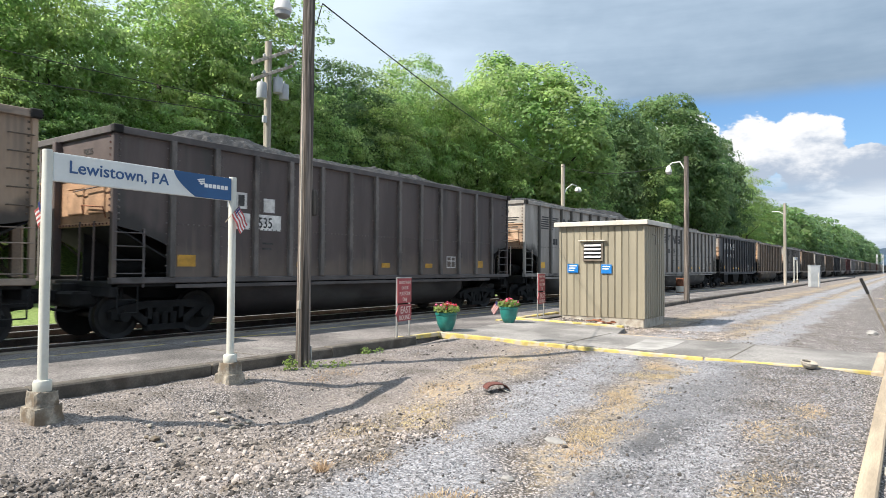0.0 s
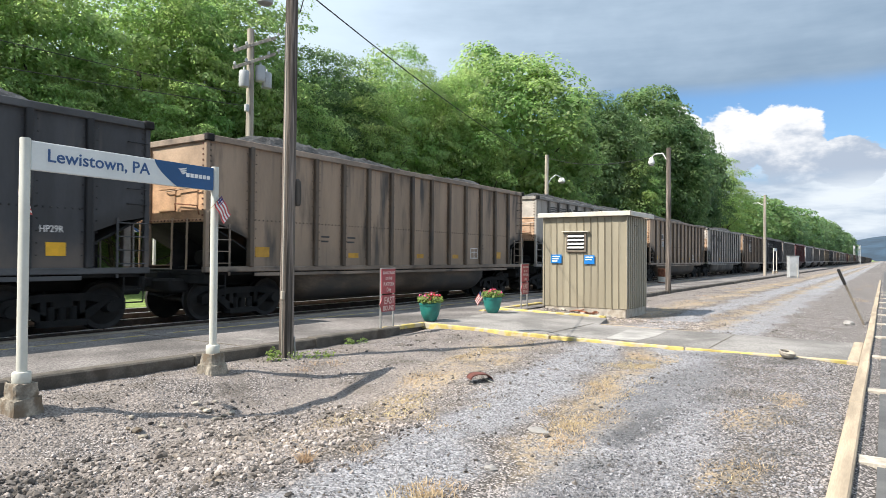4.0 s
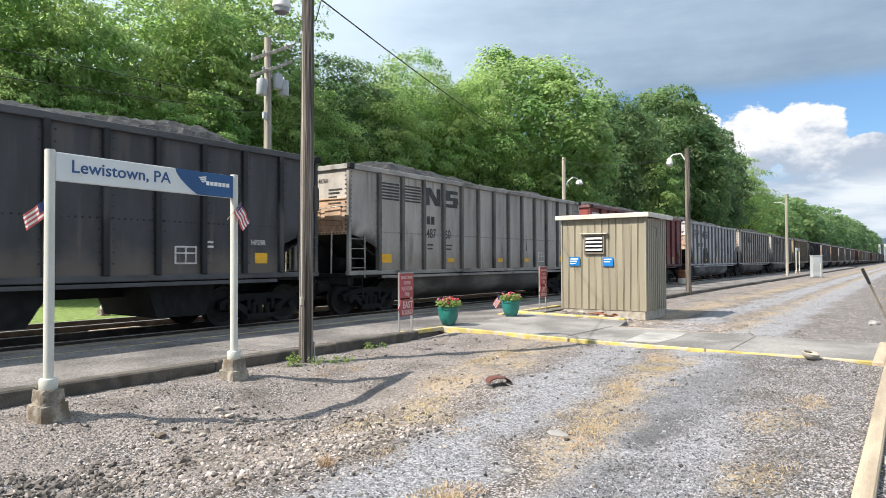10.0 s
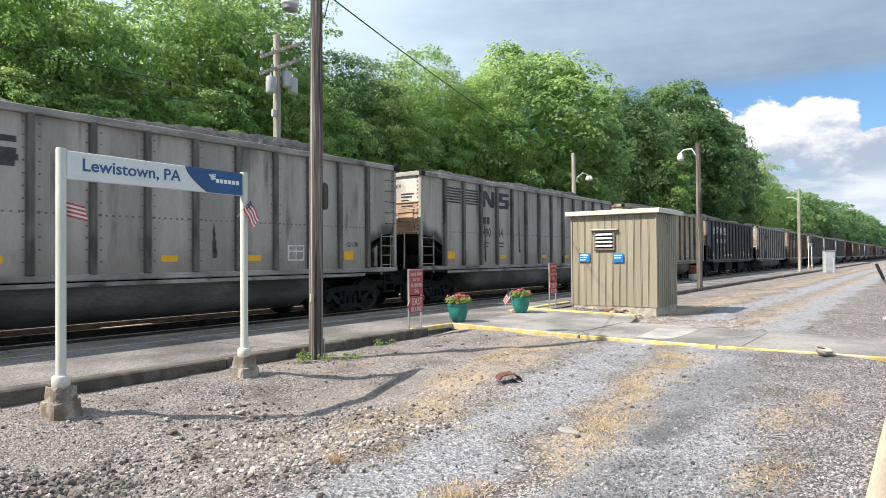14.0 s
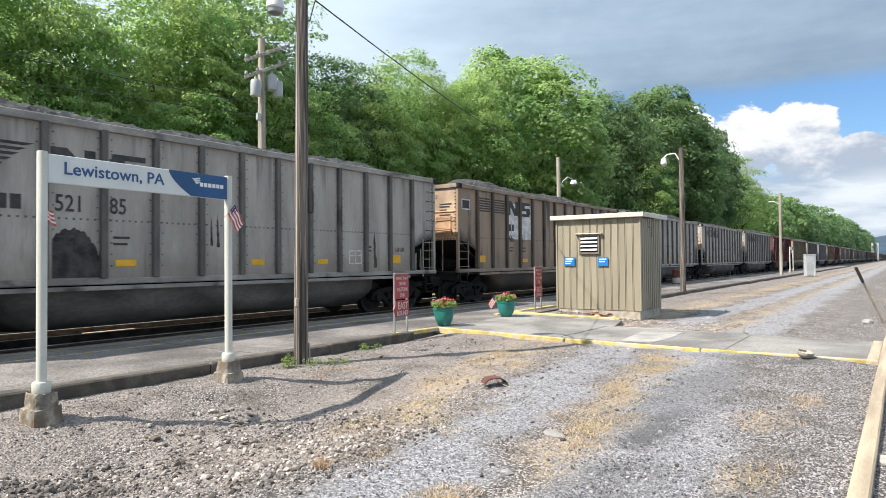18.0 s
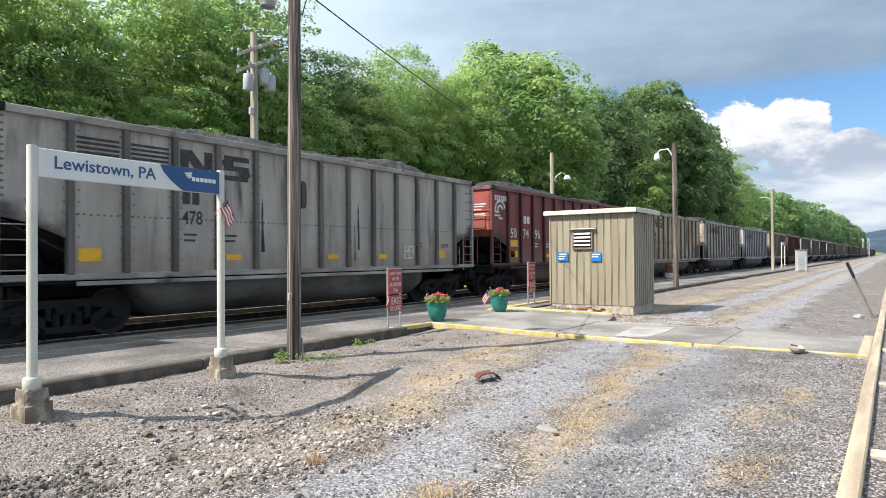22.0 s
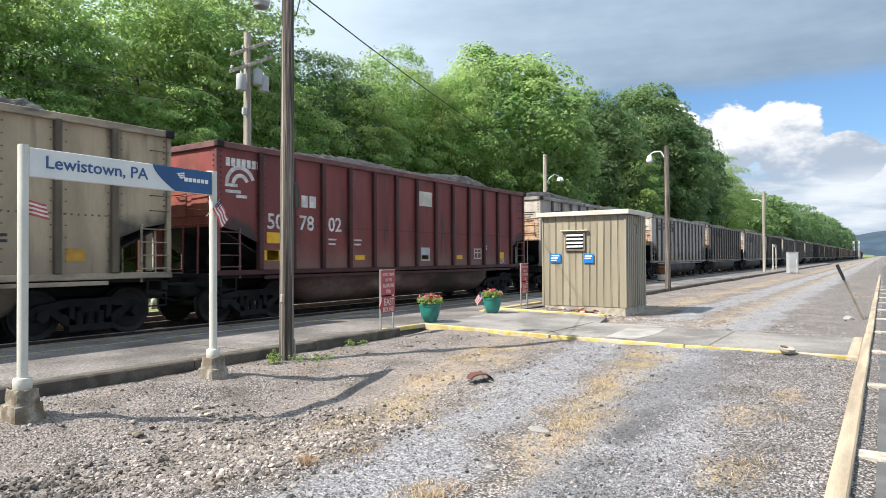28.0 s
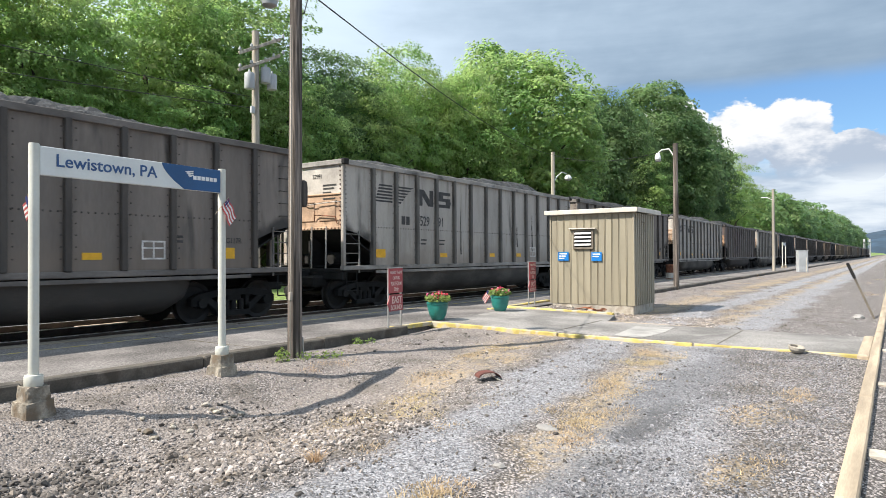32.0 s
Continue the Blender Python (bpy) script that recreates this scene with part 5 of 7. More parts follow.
def cabinet():
    ob = thing("signal_cabinet", pose(66.6, 7.0, -0.03, 0, 0, -58), "grey metal signal cabinet standing on the gravel", "cabinet")
    part("body", Form().box((0.3, 0.25, 0.98), (0.86, 0.5, 1.92), 0.02), "grey_box", ob)
    d = part("door", Form().box((0.3, -0.01, 1.0), (0.78, 0.02, 1.75), 0.006), "grey_box", ob)
    part("handle", Form().box((0.6, -0.03, 1.0), (0.03, 0.03, 0.16), 0.005), "steel", d)
    part("roof", Form().box((0.3, 0.24, 1.96), (0.94, 0.58, 0.05), 0.012), "grey_box", ob)
    st = thing("marker_stake", pose(65.8, 6.4, -0.03, 0, -14, 0), "white marker stake leaning by the cabinet", "stake")
    part("shaft", Form().box((0, 0, 0.65), (0.05, 0.05, 1.4), 0.005), "white_line", st)


cabinet()


def leaning_marker():
    ob = thing("leaning_marker", Matrix.Translation((19.4, 0.42, -0.05)) @ Matrix.Rotation(radians(-22), 4, "X"), "dark steel marker post leaning over the gravel", "marker post")
    part("shaft", Form().box((0, 0, 0.72), (0.05, 0.05, 1.5), 0.006), "frame_brown", ob)
    part("head", Form().box((0, 0, 1.30), (0.12, 0.07, 0.42), 0.015), "black", ob, "black head")


leaning_marker()


def signal_mast():
    for x, y in ((395, 12.7), (395, 10.4)):
        ob = thing("signal_mast", pose(x, y, -0.3), "grey lattice signal mast beside the distant track", "signal mast", "distant signal masts")
        for dx in (-0.3, 0.3):
            part("leg", Form().tube((0, dx, 0), (0, dx, 9.6), 0.14, 0.12, 6), "grey_box", ob)
        br = Form()
        for i in range(12):
            br.tube((0, -0.3, 0.8 * i), (0, 0.3, 0.8 * (i + 1)), 0.07, 0.07, 4)
        part("bracing", br, "grey_box", ob)
        part("head", Form().box((-0.3, 0, 8.6), (0.4, 0.9, 1.5), 0.1), "grey_box", ob)


signal_mast()


# ---- loose things on the gravel ----
def rough_lump(name, x, y, z, s, seed, material, label, category, flat=0.6):
    rg = np.random.default_rng(seed)
    bm = bmesh.new()
    bmesh.ops.create_icosphere(bm, subdivisions=2, radius=1)
    for v in bm.verts:
        k = 1 + 0.35 * noise.noise(v.co * 1.4 + Vector((seed, 0, 0))) + rg.uniform(-0.05, 0.05)
        v.co = Vector((v.co.x * s[0], v.co.y * s[1], v.co.z * s[2])) * k
    me = bpy.data.meshes.new(name)
    bm.to_mesh(me)
    bm.free()
    ob = part(name, me, material, None, m=pose(x, y, z, 0, 0, rg.uniform(0, 360)))
    return tagged(ob, label, category)


def scrap():
    ob = thing("rusty_scrap", pose(7.5, 4.45, ground_z(7.5, 4.45) + 0.01, 0, 0, -40), "bent rusty sheet-metal scrap lying on gravel", "scrap")
    f = Form()
    n = 9
    v = []
    for i in range(n + 1):
        a = math.pi * (0.12 + 0.80 * i / n)
        for y in (-0.09, 0.10):
            for t in (0.0, 0.012):
                v.append(((0.17 - t) * -math.cos(a), y + 0.02 * math.sin(i), (0.11 - t) * math.sin(a)))
    for i in range(n):
        a, b = 4 * i, 4 * i + 4
        f.f += [(a, a + 2, b + 2, b), (a + 1, b + 1, b + 3, a + 3), (a, b, b + 1, a + 1), (a + 2, a + 3, b + 3, b + 2)]
    f.v = v
    part("sheet", f, "dark_rust", ob)
    part("lining", Form().box((0.15, -0.02, 0.05), (0.15, 0.2, 0.012), 0.004, pose(0, 0, 0, 0, 22, 0)), "white_line", ob, "pale flaking face")


scrap()
BOWL = thing("broken_bowl", pose(11.72, 1.30, 0.035, 8, -10, 20) @ Matrix.Diagonal((0.85, 0.85, 0.85, 1)), "broken pale concrete bowl on the walkway edge", "rubble")
part("shell", Form().turned([(0.03, 0.0), (0.10, 0.0), (0.14, 0.05), (0.15, 0.10), (0.13, 0.105), (0.11, 0.06), (0.03, 0.035)], 14), "footing_pale", BOWL)
part("shard", Form().box((-0.05, 0.06, 0.11), (0.16, 0.06, 0.02), 0.005, pose(0, 0, 0, 0, 12, 10)), "pole_dark", BOWL, "dark broken shard")
rough_lump("flat_stone", 5.55, 2.66, ground_z(5.55, 2.66) + 0.004, (0.11, 0.08, 0.022), 4, "patch", "flat pale stone in dry grass", "stone")
rough_lump("flat_stone", 4.3, 2.45, ground_z(4.3, 2.45) + 0.008, (0.05, 0.045, 0.022), 5, "patch", "small pale stone on the gravel", "stone")
for i, (x, y, long_side, turn, lift) in enumerate(((17.28, 7.15, 0.5, 80, 8), (17.2, 6.95, 0.42, 62, -5), (17.12, 6.72, 0.55, 96, 4), (17.25, 6.62, 0.34, 40, 16))):
    f = Form().box((0, 0, 0), (long_side, 0.11, 0.028), 0.006)
    tagged(part("broken_board", f, "rust", None, m=pose(x, y, ground_z(x, y) + 0.05 + 0.015 * (i % 2), 0, lift, turn)), "broken rust-brown board lying against the shed footing", "board", "broken boards by the shed")
for i, (x, y) in enumerate(((17.2, 7.5), (17.15, 6.4), (17.2, 6.2), (16.9, 6.8))):
    rough_lump("rubble_piece", x, y, ground_z(x, y) + 0.03, (0.10, 0.07, 0.045), 30 + i, "footing_pale", "broken pale rubble beside the shed footing", "rubble")
rg0 = np.random.default_rng(77)
for i in range(16):
    x, y = rg0.uniform(3.7, 5.0), rg0.uniform(6.15, 6.75)
    s = rg0.uniform(0.025, 0.065)
    rough_lump("loose_stone", x, y, ground_z(x, y) + s * 0.3, (s, s * 0.8, s * 0.5), 60 + i, "concrete" if i % 2 else "footing", "loose broken stone on the gravel bank", "stone")


def build_gravel():
    """Loose stones where the camera stands close enough to tell them apart."""
    rg = np.random.default_rng(9)

    def scatter(name, n, xr, yr, size, material, label, power=1.0, ragged=0, lanes=0, blocky=False):
        k = rg.uniform(0, 1, n) ** power
        x = xr[0] + (xr[1] - xr[0]) * k
        y = rg.uniform(*yr, n)
        keep = (y < 3.3 * x + 0.6) & (y > 0.06 * x - 0.1) & (y < 8.2) & ~((x > 11.6) & (x < 14.8))
        if lanes:
            # the wheel tracks carry finer, bluer stone than the strips between them
            yy = y - 0.16 * (np.minimum(x, 12.0) - 4.0) + np.array([0.9 * noise.noise(Vector((a * 0.55, b * 0.55, 3.0))) for a, b in zip(x, y)]) * 0.5
            in_lane = (np.abs(yy - 1.55) < 0.5) | (np.abs(yy - 3.05) < 0.45)
            keep &= (in_lane | (rg.uniform(0, 1, n) < 0.12)) if lanes > 0 else (~in_lane | (rg.uniform(0, 1, n) < 0.25))
        if ragged:
            wob = np.array([noise.noise(Vector((a * 0.9, b * 0.9, ragged))) for a, b in zip(x, y)])
            cx, cy, rx, ry = (xr[0] + xr[1]) / 2, (yr[0] + yr[1]) / 2, (xr[1] - xr[0]) / 2, (yr[1] - yr[0]) / 2
            keep &= ((x - cx) / rx) ** 2 + ((y - cy) / ry) ** 2 + wob * 1.1 + rg.uniform(-0.25, 0.25, n) < 0.72
        x, y = x[keep], y[keep]
        m = len(x)
        s = size[0] + (size[1] - size[0]) * rg.uniform(0, 1, m) ** 2.5
        z = np.array([ground_z(a, b) for a, b in zip(x, y)]) + s * 0.25
        if blocky:
            g = (1 + 5 ** 0.5) / 2
            base = np.array([(-1, g, 0), (1, g, 0), (-1, -g, 0), (1, -g, 0), (0, -1, g), (0, 1, g), (0, -1, -g), (0, 1, -g), (g, 0, -1), (g, 0, 1), (-g, 0, -1), (-g, 0, 1)], float) / 1.9
            tri = np.array([(0, 11, 5), (0, 5, 1), (0, 1, 7), (0, 7, 10), (0, 10, 11), (1, 5, 9), (5, 11, 4), (11, 10, 2), (10, 7, 6), (7, 1, 8), (3, 9, 4), (3, 4, 2), (3, 2, 6), (3, 6, 8), (3, 8, 9), (4, 9, 5), (2, 4, 11), (6, 2, 10), (8, 6, 7), (9, 8, 1)])
        else:
            base = np.array([(1, 0.25, 0), (-1, -0.2, 0.1), (0.2, 1, 0), (-0.25, -1, 0.1), (0.3, 0.1, 1), (-0.1, 0.2, -1)], float)
            tri = np.array([(0, 2, 4), (2, 1, 4), (1, 3, 4), (3, 0, 4), (2, 0, 5), (1, 2, 5), (3, 1, 5), (0, 3, 5)])
        c = len(base)
        ax = rg.normal(0, 1, (m, 3, 3))
        q, _ = np.linalg.qr(ax)
        sc = s[:, None, None] * rg.uniform(0.5, 1.2, (m, c, 1)) * rg.uniform(0.5, 1.15, (m, 1, 3))
        v = (base[None] * sc) @ q
        v[:, :, 2] *= 0.8
        v += np.stack([x, y, z], 1)[:, None, :]
        f = (tri[None] + (np.arange(m) * c)[:, None, None]).reshape(-1, 3).astype(np.int32)
        me = bpy.data.meshes.new(name)
        me.vertices.add(c * m)
        me.vertices.foreach_set("co", v.astype(np.float32).ravel())
        me.loops.add(len(f) * 3)
        me.loops.foreach_set("vertex_index", f.ravel())
        me.polygons.add(len(f))
        me.polygons.foreach_set("loop_start", np.arange(0, len(f) * 3, 3, dtype=np.int32))
        me.polygons.foreach_set("use_smooth", [False] * len(f))
        me.update(calc_edges=True)
        me.validate()
        me.materials.append(MAT[material])
        tagged(new(name, me), label, "gravel", kind="stuff")

    scatter("loose_gravel", 56000, (1.4, 11.7), (0.35, 8.2), (0.005, 0.018), "stone_grey", "loose grey gravel on the lot", 1.3, lanes=-1)
    scatter("track_gravel", 52000, (2.6, 11.7), (0.5, 5.2), (0.005, 0.015), "stone_blue", "fine blue-grey gravel in the wheel tracks", 1.3, lanes=1)
    scatter("crushed_stone", 9500, (4.0, 11.7), (0.36, 1.9), (0.009, 0.024), "stone_blue", "crushed grey stone beside the timber edge", 1.4)
    scatter("coarse_gravel", 5200, (2.0, 7.4), (3.3, 6.2), (0.009, 0.030), "stone", "coarse pale broken stone on the bank", 1.0, 3, blocky=True)
    scatter("dark_gravel", 1500, (1.4, 3.2), (4.6, 6.6), (0.020, 0.048), "stone_dark", "heap of dark coarse stone", 1.0, 5, blocky=True)
    scatter("heap_stones", 420, (1.5, 3.3), (4.6, 6.7), (0.016, 0.042), "stone", "pale broken stones among the dark heap", 1.0, 4, blocky=True)
    scatter("bank_rubble", 1500, (2.4, 6.0), (3.6, 6.8), (0.014, 0.046), "stone", "broken rubble on the bank by the sign", 1.0, 6, blocky=True)
    scatter("dark_rubble", 1500, (2.2, 6.4), (3.4, 6.6), (0.012, 0.036), "stone_dark", "dark broken stone on the bank by the sign", 1.0, 7, blocky=True)
    scatter("shed_gravel", 4500, (14.75, 17.5), (3.2, 8.4), (0.012, 0.04), "stone", "loose stones heaped along the shed footing")
    scatter("scattered_stones", 420, (1.8, 11.5), (2.9, 7.8), (0.014, 0.036), "stone", "scattered pale broken stones on the lot", blocky=True)
    scatter("scattered_dark_stones", 620, (1.8, 11.5), (0.6, 7.8), (0.012, 0.034), "stone_dark", "scattered dark stones on the lot", blocky=True)
    scatter("yard_gravel", 8000, (14.8, 34), (0.4, 8.2), (0.012, 0.035), "stone_grey", "loose grey gravel past the walkway", 1.5)


build_gravel()


DRY_SPOTS = ((7.0, 7.0, 0.3, 0.15, 9), (6.1, 4.75, 0.4, 0.2, 9), (5.5, 3.9, 0.3, 0.2, 6), (4.4, 3.6, 0.2, 0.15, 3))


def build_dry_grass():
    """Flattened tan grass in the strips that no wheel runs over."""
    rg = np.random.default_rng(31)
    f = Form()

    def tuft(x, y, n, spread, high):
        for _ in range(n):
            a, r = rg.uniform(0, 6.28), spread * rg.uniform(0, 1) ** 0.7
            bx, by = x + r * math.cos(a), y + 0.6 * r * math.sin(a)
            h, w, t = high * rg.uniform(0.4, 1.1), rg.uniform(0.003, 0.007), rg.uniform(0, 3.14)
            dx, dy = w * math.cos(t), w * math.sin(t)
            lx, ly = rg.normal(0, 0.8 * h, 2)
            z = ground_z(bx, by) - 0.005
            f.add([(bx - dx, by - dy, z), (bx + dx, by + dy, z), (bx + dx * 0.7 + lx * 0.4, by + dy * 0.7 + ly * 0.4, z + h * 0.6), (bx - dx * 0.7 + lx * 0.4, by - dy * 0.7 + ly * 0.4, z + h * 0.6), (bx + lx, by + ly, z + h)], [(0, 1, 2, 3), (3, 2, 4)])

    for i in range(120):
        lane = (2.2, 2.2, 2.3, 4.5, 4.8)[i % 5]
        x = rg.uniform(3.4, 11.4)
        y = lane + 0.16 * (x - 4) + rg.normal(0, 0.22)
        if noise.noise(Vector((x * 0.7, y * 0.7, 9))) < -0.05 or y < 0.45 or (lane > 4 and x < 5.2):
            continue
        tuft(x, y, 95, 0.30, 0.032)
    for cx, cy, sx, sy in ((7.3, 1.12, 0.6, 0.14), (8.5, 0.92, 0.4, 0.12), (5.2, 0.95, 0.4, 0.15)):
        for _ in range(6):
            tuft(cx + rg.normal(0, sx * 0.6), max(0.5, cy + rg.normal(0, sy)), 40, 0.22, 0.03)
    for cx, cy, sx, sy, count in DRY_SPOTS:
        for _ in range(count):
            tuft(cx + rg.normal(0, sx), cy + rg.normal(0, sy), 36, 0.2, 0.03)
    tuft(3.72, 3.79, 70, 0.07, 0.12)
    tuft(3.55, 2.55, 500, 0.4, 0.05)
    for i in range(22):
        tuft(rg.uniform(18, 50), rg.uniform(0.6, 7.6), 60, 0.6, 0.06)
    me = bpy.data.meshes.new("dry_grass")
    me.from_pydata(f.v, [], f.f)
    me.materials.append(MAT["straw"])
    tagged(new("dry_grass", me), "flat dry tan grass between the wheel tracks", "dry grass", kind="stuff")


build_dry_grass()


def weed(x, y, n, r, high, seed, label="bright green weed at the kerb"):
    rg = np.random.default_rng(seed)
    a, q = rg.uniform(0, 6.28, n), r * rg.uniform(0, 1, n) ** 0.6
    pts = np.stack([q * np.cos(a), q * np.sin(a), rg.uniform(0.02, 1, n) * high * (1 - 0.4 * q / r)], 1)
    me = leaf_mesh("weed", pts, rg.uniform(0.025, 0.055, n), pts - np.array([0, 0, 0.05]), seed, "leaf_weed")
    tagged(part("weed", me, None, None, m=pose(x, y, ground_z(x, y))), label, "weed", "weeds at the kerb", "stuff")


for i, (x, y, n, r, h) in enumerate(((6.72, 7.55, 120, 0.11, 0.22), (7.02, 7.42, 40, 0.12, 0.16), (7.3, 7.36, 50, 0.14, 0.15), (7.55, 7.25, 40, 0.14, 0.12), (9.0, 8.1, 70, 0.10, 0.15), (9.35, 8.1, 30, 0.10, 0.12))):
    weed(x, y, n, r, h, 500 + i)
rough_lump("concrete_lump", 19.3, 0.75, 0.0, (0.25, 0.12, 0.07), 8, "patch", "broken pale stone lying by the timber", "rubble")


# ---- the coal train ----
PITCH, SPEED, FIRST = 16.138, 15.539, 6.42   # coupled length, metres a second, where the first body's front corner stands at 0 s
HALF = 7.40                                  # half a car body
RIBS = [-6.20 + 1.035 * i for i in range(13)]


def side_dirt(m):
    """Dirt that every coal car carries: soot blown over the end bays, rust above the sill, runs from the top."""
    nt = m.node_tree
    N, L = nt.nodes.new, nt.links.new
    b = nt.nodes["Principled BSDF"]
    col = b.inputs["Base Color"].links[0].from_socket
    own = N("ShaderNodeTexCoord").outputs["Object"]
    sep = N("ShaderNodeSeparateXYZ")
    L(own, sep.inputs[0])
    shift = N("ShaderNodeVectorMath")
    shift.operation = "MULTIPLY_ADD"
    L(N("ShaderNodeObjectInfo").outputs["Random"], shift.inputs[0])
    shift.inputs[1].default_value = (41.0, 0.0, 17.0)
    L(own, shift.inputs[2])

    def mt(op, p, q=0.0):
        n = N("ShaderNodeMath")
        n.operation = op
        for i, v in enumerate((p, q)):
            if isinstance(v, (int, float)):
                n.inputs[i].default_value = v
            else:
                L(v, n.inputs[i])
        return n.outputs[0]

    def ramp(f, p, q):
        n = N("ShaderNodeMapRange")
        n.interpolation_type = "SMOOTHSTEP"
        L(f, n.inputs[0])
        n.inputs[1].default_value, n.inputs[2].default_value = p, q
        return n.outputs[0]

    def nz(stretch, scale, detail=5.0):
        mp = N("ShaderNodeMapping")
        mp.inputs["Scale"].default_value = stretch
        L(shift.outputs[0], mp.inputs[0])
        n = N("ShaderNodeTexNoise")
        L(mp.outputs[0], n.inputs["Vector"])
        n.inputs["Scale"].default_value, n.inputs["Detail"].default_value = scale, detail
        return n.outputs["Fac"]

    def mix(f, p, colour):
        n = N("ShaderNodeMix")
        n.data_type = "RGBA"
        L(f, n.inputs[0])
        L(p, n.inputs[6])
        n.inputs[7].default_value = (*colour, 1)
        return n.outputs[2]

    x, z = mt("ABSOLUTE", sep.outputs[0]), sep.outputs[2]
    cloud = nz((1, 1, 1), 1.7)
    streak = nz((1, 1, 0.07), 5.5)
    low = mt("SUBTRACT", mt("ADD", z, mt("MULTIPLY", cloud, 1.1)), 0.55)
    col = mix(mt("MULTIPLY", ramp(low, 1.95, 1.2), 0.5), col, (0.20, 0.155, 0.118))
    col = mix(mt("MULTIPLY", mt("MULTIPLY", ramp(streak, 0.54, 0.68), ramp(z, 2.2, 3.9)), 0.55), col, (0.10, 0.088, 0.078))
    col = mix(mt("MULTIPLY", mt("MULTIPLY", ramp(streak, 0.40, 0.30), ramp(z, 3.2, 1.6)), 0.45), col, (0.16, 0.125, 0.10))
    over = mt("SUBTRACT", mt("SUBTRACT", z, mt("MULTIPLY", mt("SUBTRACT", x, 6.25), 0.313)), 1.86)
    over = mt("ADD", over, mt("MULTIPLY", mt("SUBTRACT", cloud, 0.5), 0.9))
    col = mix(mt("MULTIPLY", mt("MULTIPLY", ramp(over, 0.46, 0.05), ramp(x, 6.15, 6.4)), 0.92), col, (0.025, 0.023, 0.021))
    L(col, b.inputs["Base Color"])


def paint(name, base, grime=(0.05, 0.045, 0.04), at=(0.53, 0.72), spread=0.1, rust=(0.20, 0.12, 0.07), end=None):
    """Side paint with soot streaks, and the same paint, rusting and brightened to look sunlit, for the ends."""
    MAT[name] = mat(name, base, 0.62, scale=1.1, fine=24, bump=0.12, spread=spread, stretch=(1.6, 1, 0.28), stain=grime, stain_at=at, stain_scale=1.3)
    side_dirt(MAT[name])
    # end colours: lighter and more orange, sunlight mixed in along with rust
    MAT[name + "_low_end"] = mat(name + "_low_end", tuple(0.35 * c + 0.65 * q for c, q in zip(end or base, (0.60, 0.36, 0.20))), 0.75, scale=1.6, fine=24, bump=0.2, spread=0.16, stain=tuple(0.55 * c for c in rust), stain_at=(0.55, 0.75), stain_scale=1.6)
    # ribs: grimy body paint, darkened for contrast that flat sky light leaves out
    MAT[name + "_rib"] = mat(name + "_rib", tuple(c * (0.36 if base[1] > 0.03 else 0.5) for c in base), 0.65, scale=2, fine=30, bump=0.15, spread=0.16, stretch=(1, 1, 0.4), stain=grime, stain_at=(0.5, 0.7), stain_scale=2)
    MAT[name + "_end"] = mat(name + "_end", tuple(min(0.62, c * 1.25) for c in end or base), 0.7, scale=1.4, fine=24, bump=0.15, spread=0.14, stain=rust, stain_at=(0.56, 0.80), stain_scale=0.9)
    MAT[name + "_top"] = mat(name + "_top", tuple(c * 0.66 + 0.045 for c in base), 0.65, scale=2, fine=24, bump=0.2, spread=0.16, stretch=(0.5, 1, 1), stain=grime, stain_at=(0.55, 0.75), stain_scale=3)
    # belly: body paint darkened for dirt and for shade under the car
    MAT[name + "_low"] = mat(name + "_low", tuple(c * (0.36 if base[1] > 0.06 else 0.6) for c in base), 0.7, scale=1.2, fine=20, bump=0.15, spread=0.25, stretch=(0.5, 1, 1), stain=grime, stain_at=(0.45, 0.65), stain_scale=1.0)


paint("grey_paint", (0.390, 0.360, 0.320), at=(0.60, 0.80))
paint("pale_paint", (0.460, 0.460, 0.466), (0.06, 0.06, 0.06), (0.62, 0.74), 0.08)
paint("tan_paint", (0.318, 0.232, 0.162), spread=0.08, rust=(0.22, 0.11, 0.055))
paint("sand_paint", (0.42, 0.335, 0.225), spread=0.08, rust=(0.24, 0.12, 0.06))
paint("dusk_paint", (0.196, 0.167, 0.144), spread=0.1)
paint("brown_paint", (0.085, 0.065, 0.06), spread=0.1)
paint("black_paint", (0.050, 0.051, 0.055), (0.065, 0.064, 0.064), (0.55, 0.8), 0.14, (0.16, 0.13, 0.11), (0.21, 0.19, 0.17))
paint("red_paint", (0.195, 0.044, 0.040), (0.05, 0.03, 0.03), (0.58, 0.76), 0.1, (0.26, 0.10, 0.06))
# brown car's ribs: paler than its sides, grey light painted in
MAT["brown_paint_rib"] = mat("brown_paint_rib", (0.17, 0.15, 0.135), 0.65, scale=2, fine=30, bump=0.15, spread=0.2, stretch=(1, 1, 0.4), stain=(0.06, 0.05, 0.045), stain_at=(0.5, 0.7), stain_scale=2)
# lower end of red cars: red brightened as though the sun were on it
MAT["red_paint_low_end"] = mat("red_paint_low_end", (0.27, 0.075, 0.055), 0.75, scale=1.6, fine=24, bump=0.2, spread=0.16, stain=(0.16, 0.07, 0.045), stain_at=(0.55, 0.75), stain_scale=1.6)
MAT["red_paint_low"] = mat("red_paint_low", (0.105, 0.062, 0.048), 0.75, scale=1.2, fine=20, bump=0.15, spread=0.3, stretch=(0.5, 1, 1), stain=(0.22, 0.16, 0.12), stain_at=(0.52, 0.7), stain_scale=1.0)
MAT["decal_dark"] = mat("dark_decal", (0.045, 0.043, 0.042), 0.6, bump=0, spread=0.2)
MAT["decal_white"] = mat("white_decal", (0.66, 0.64, 0.61), 0.6, bump=0, spread=0.12)


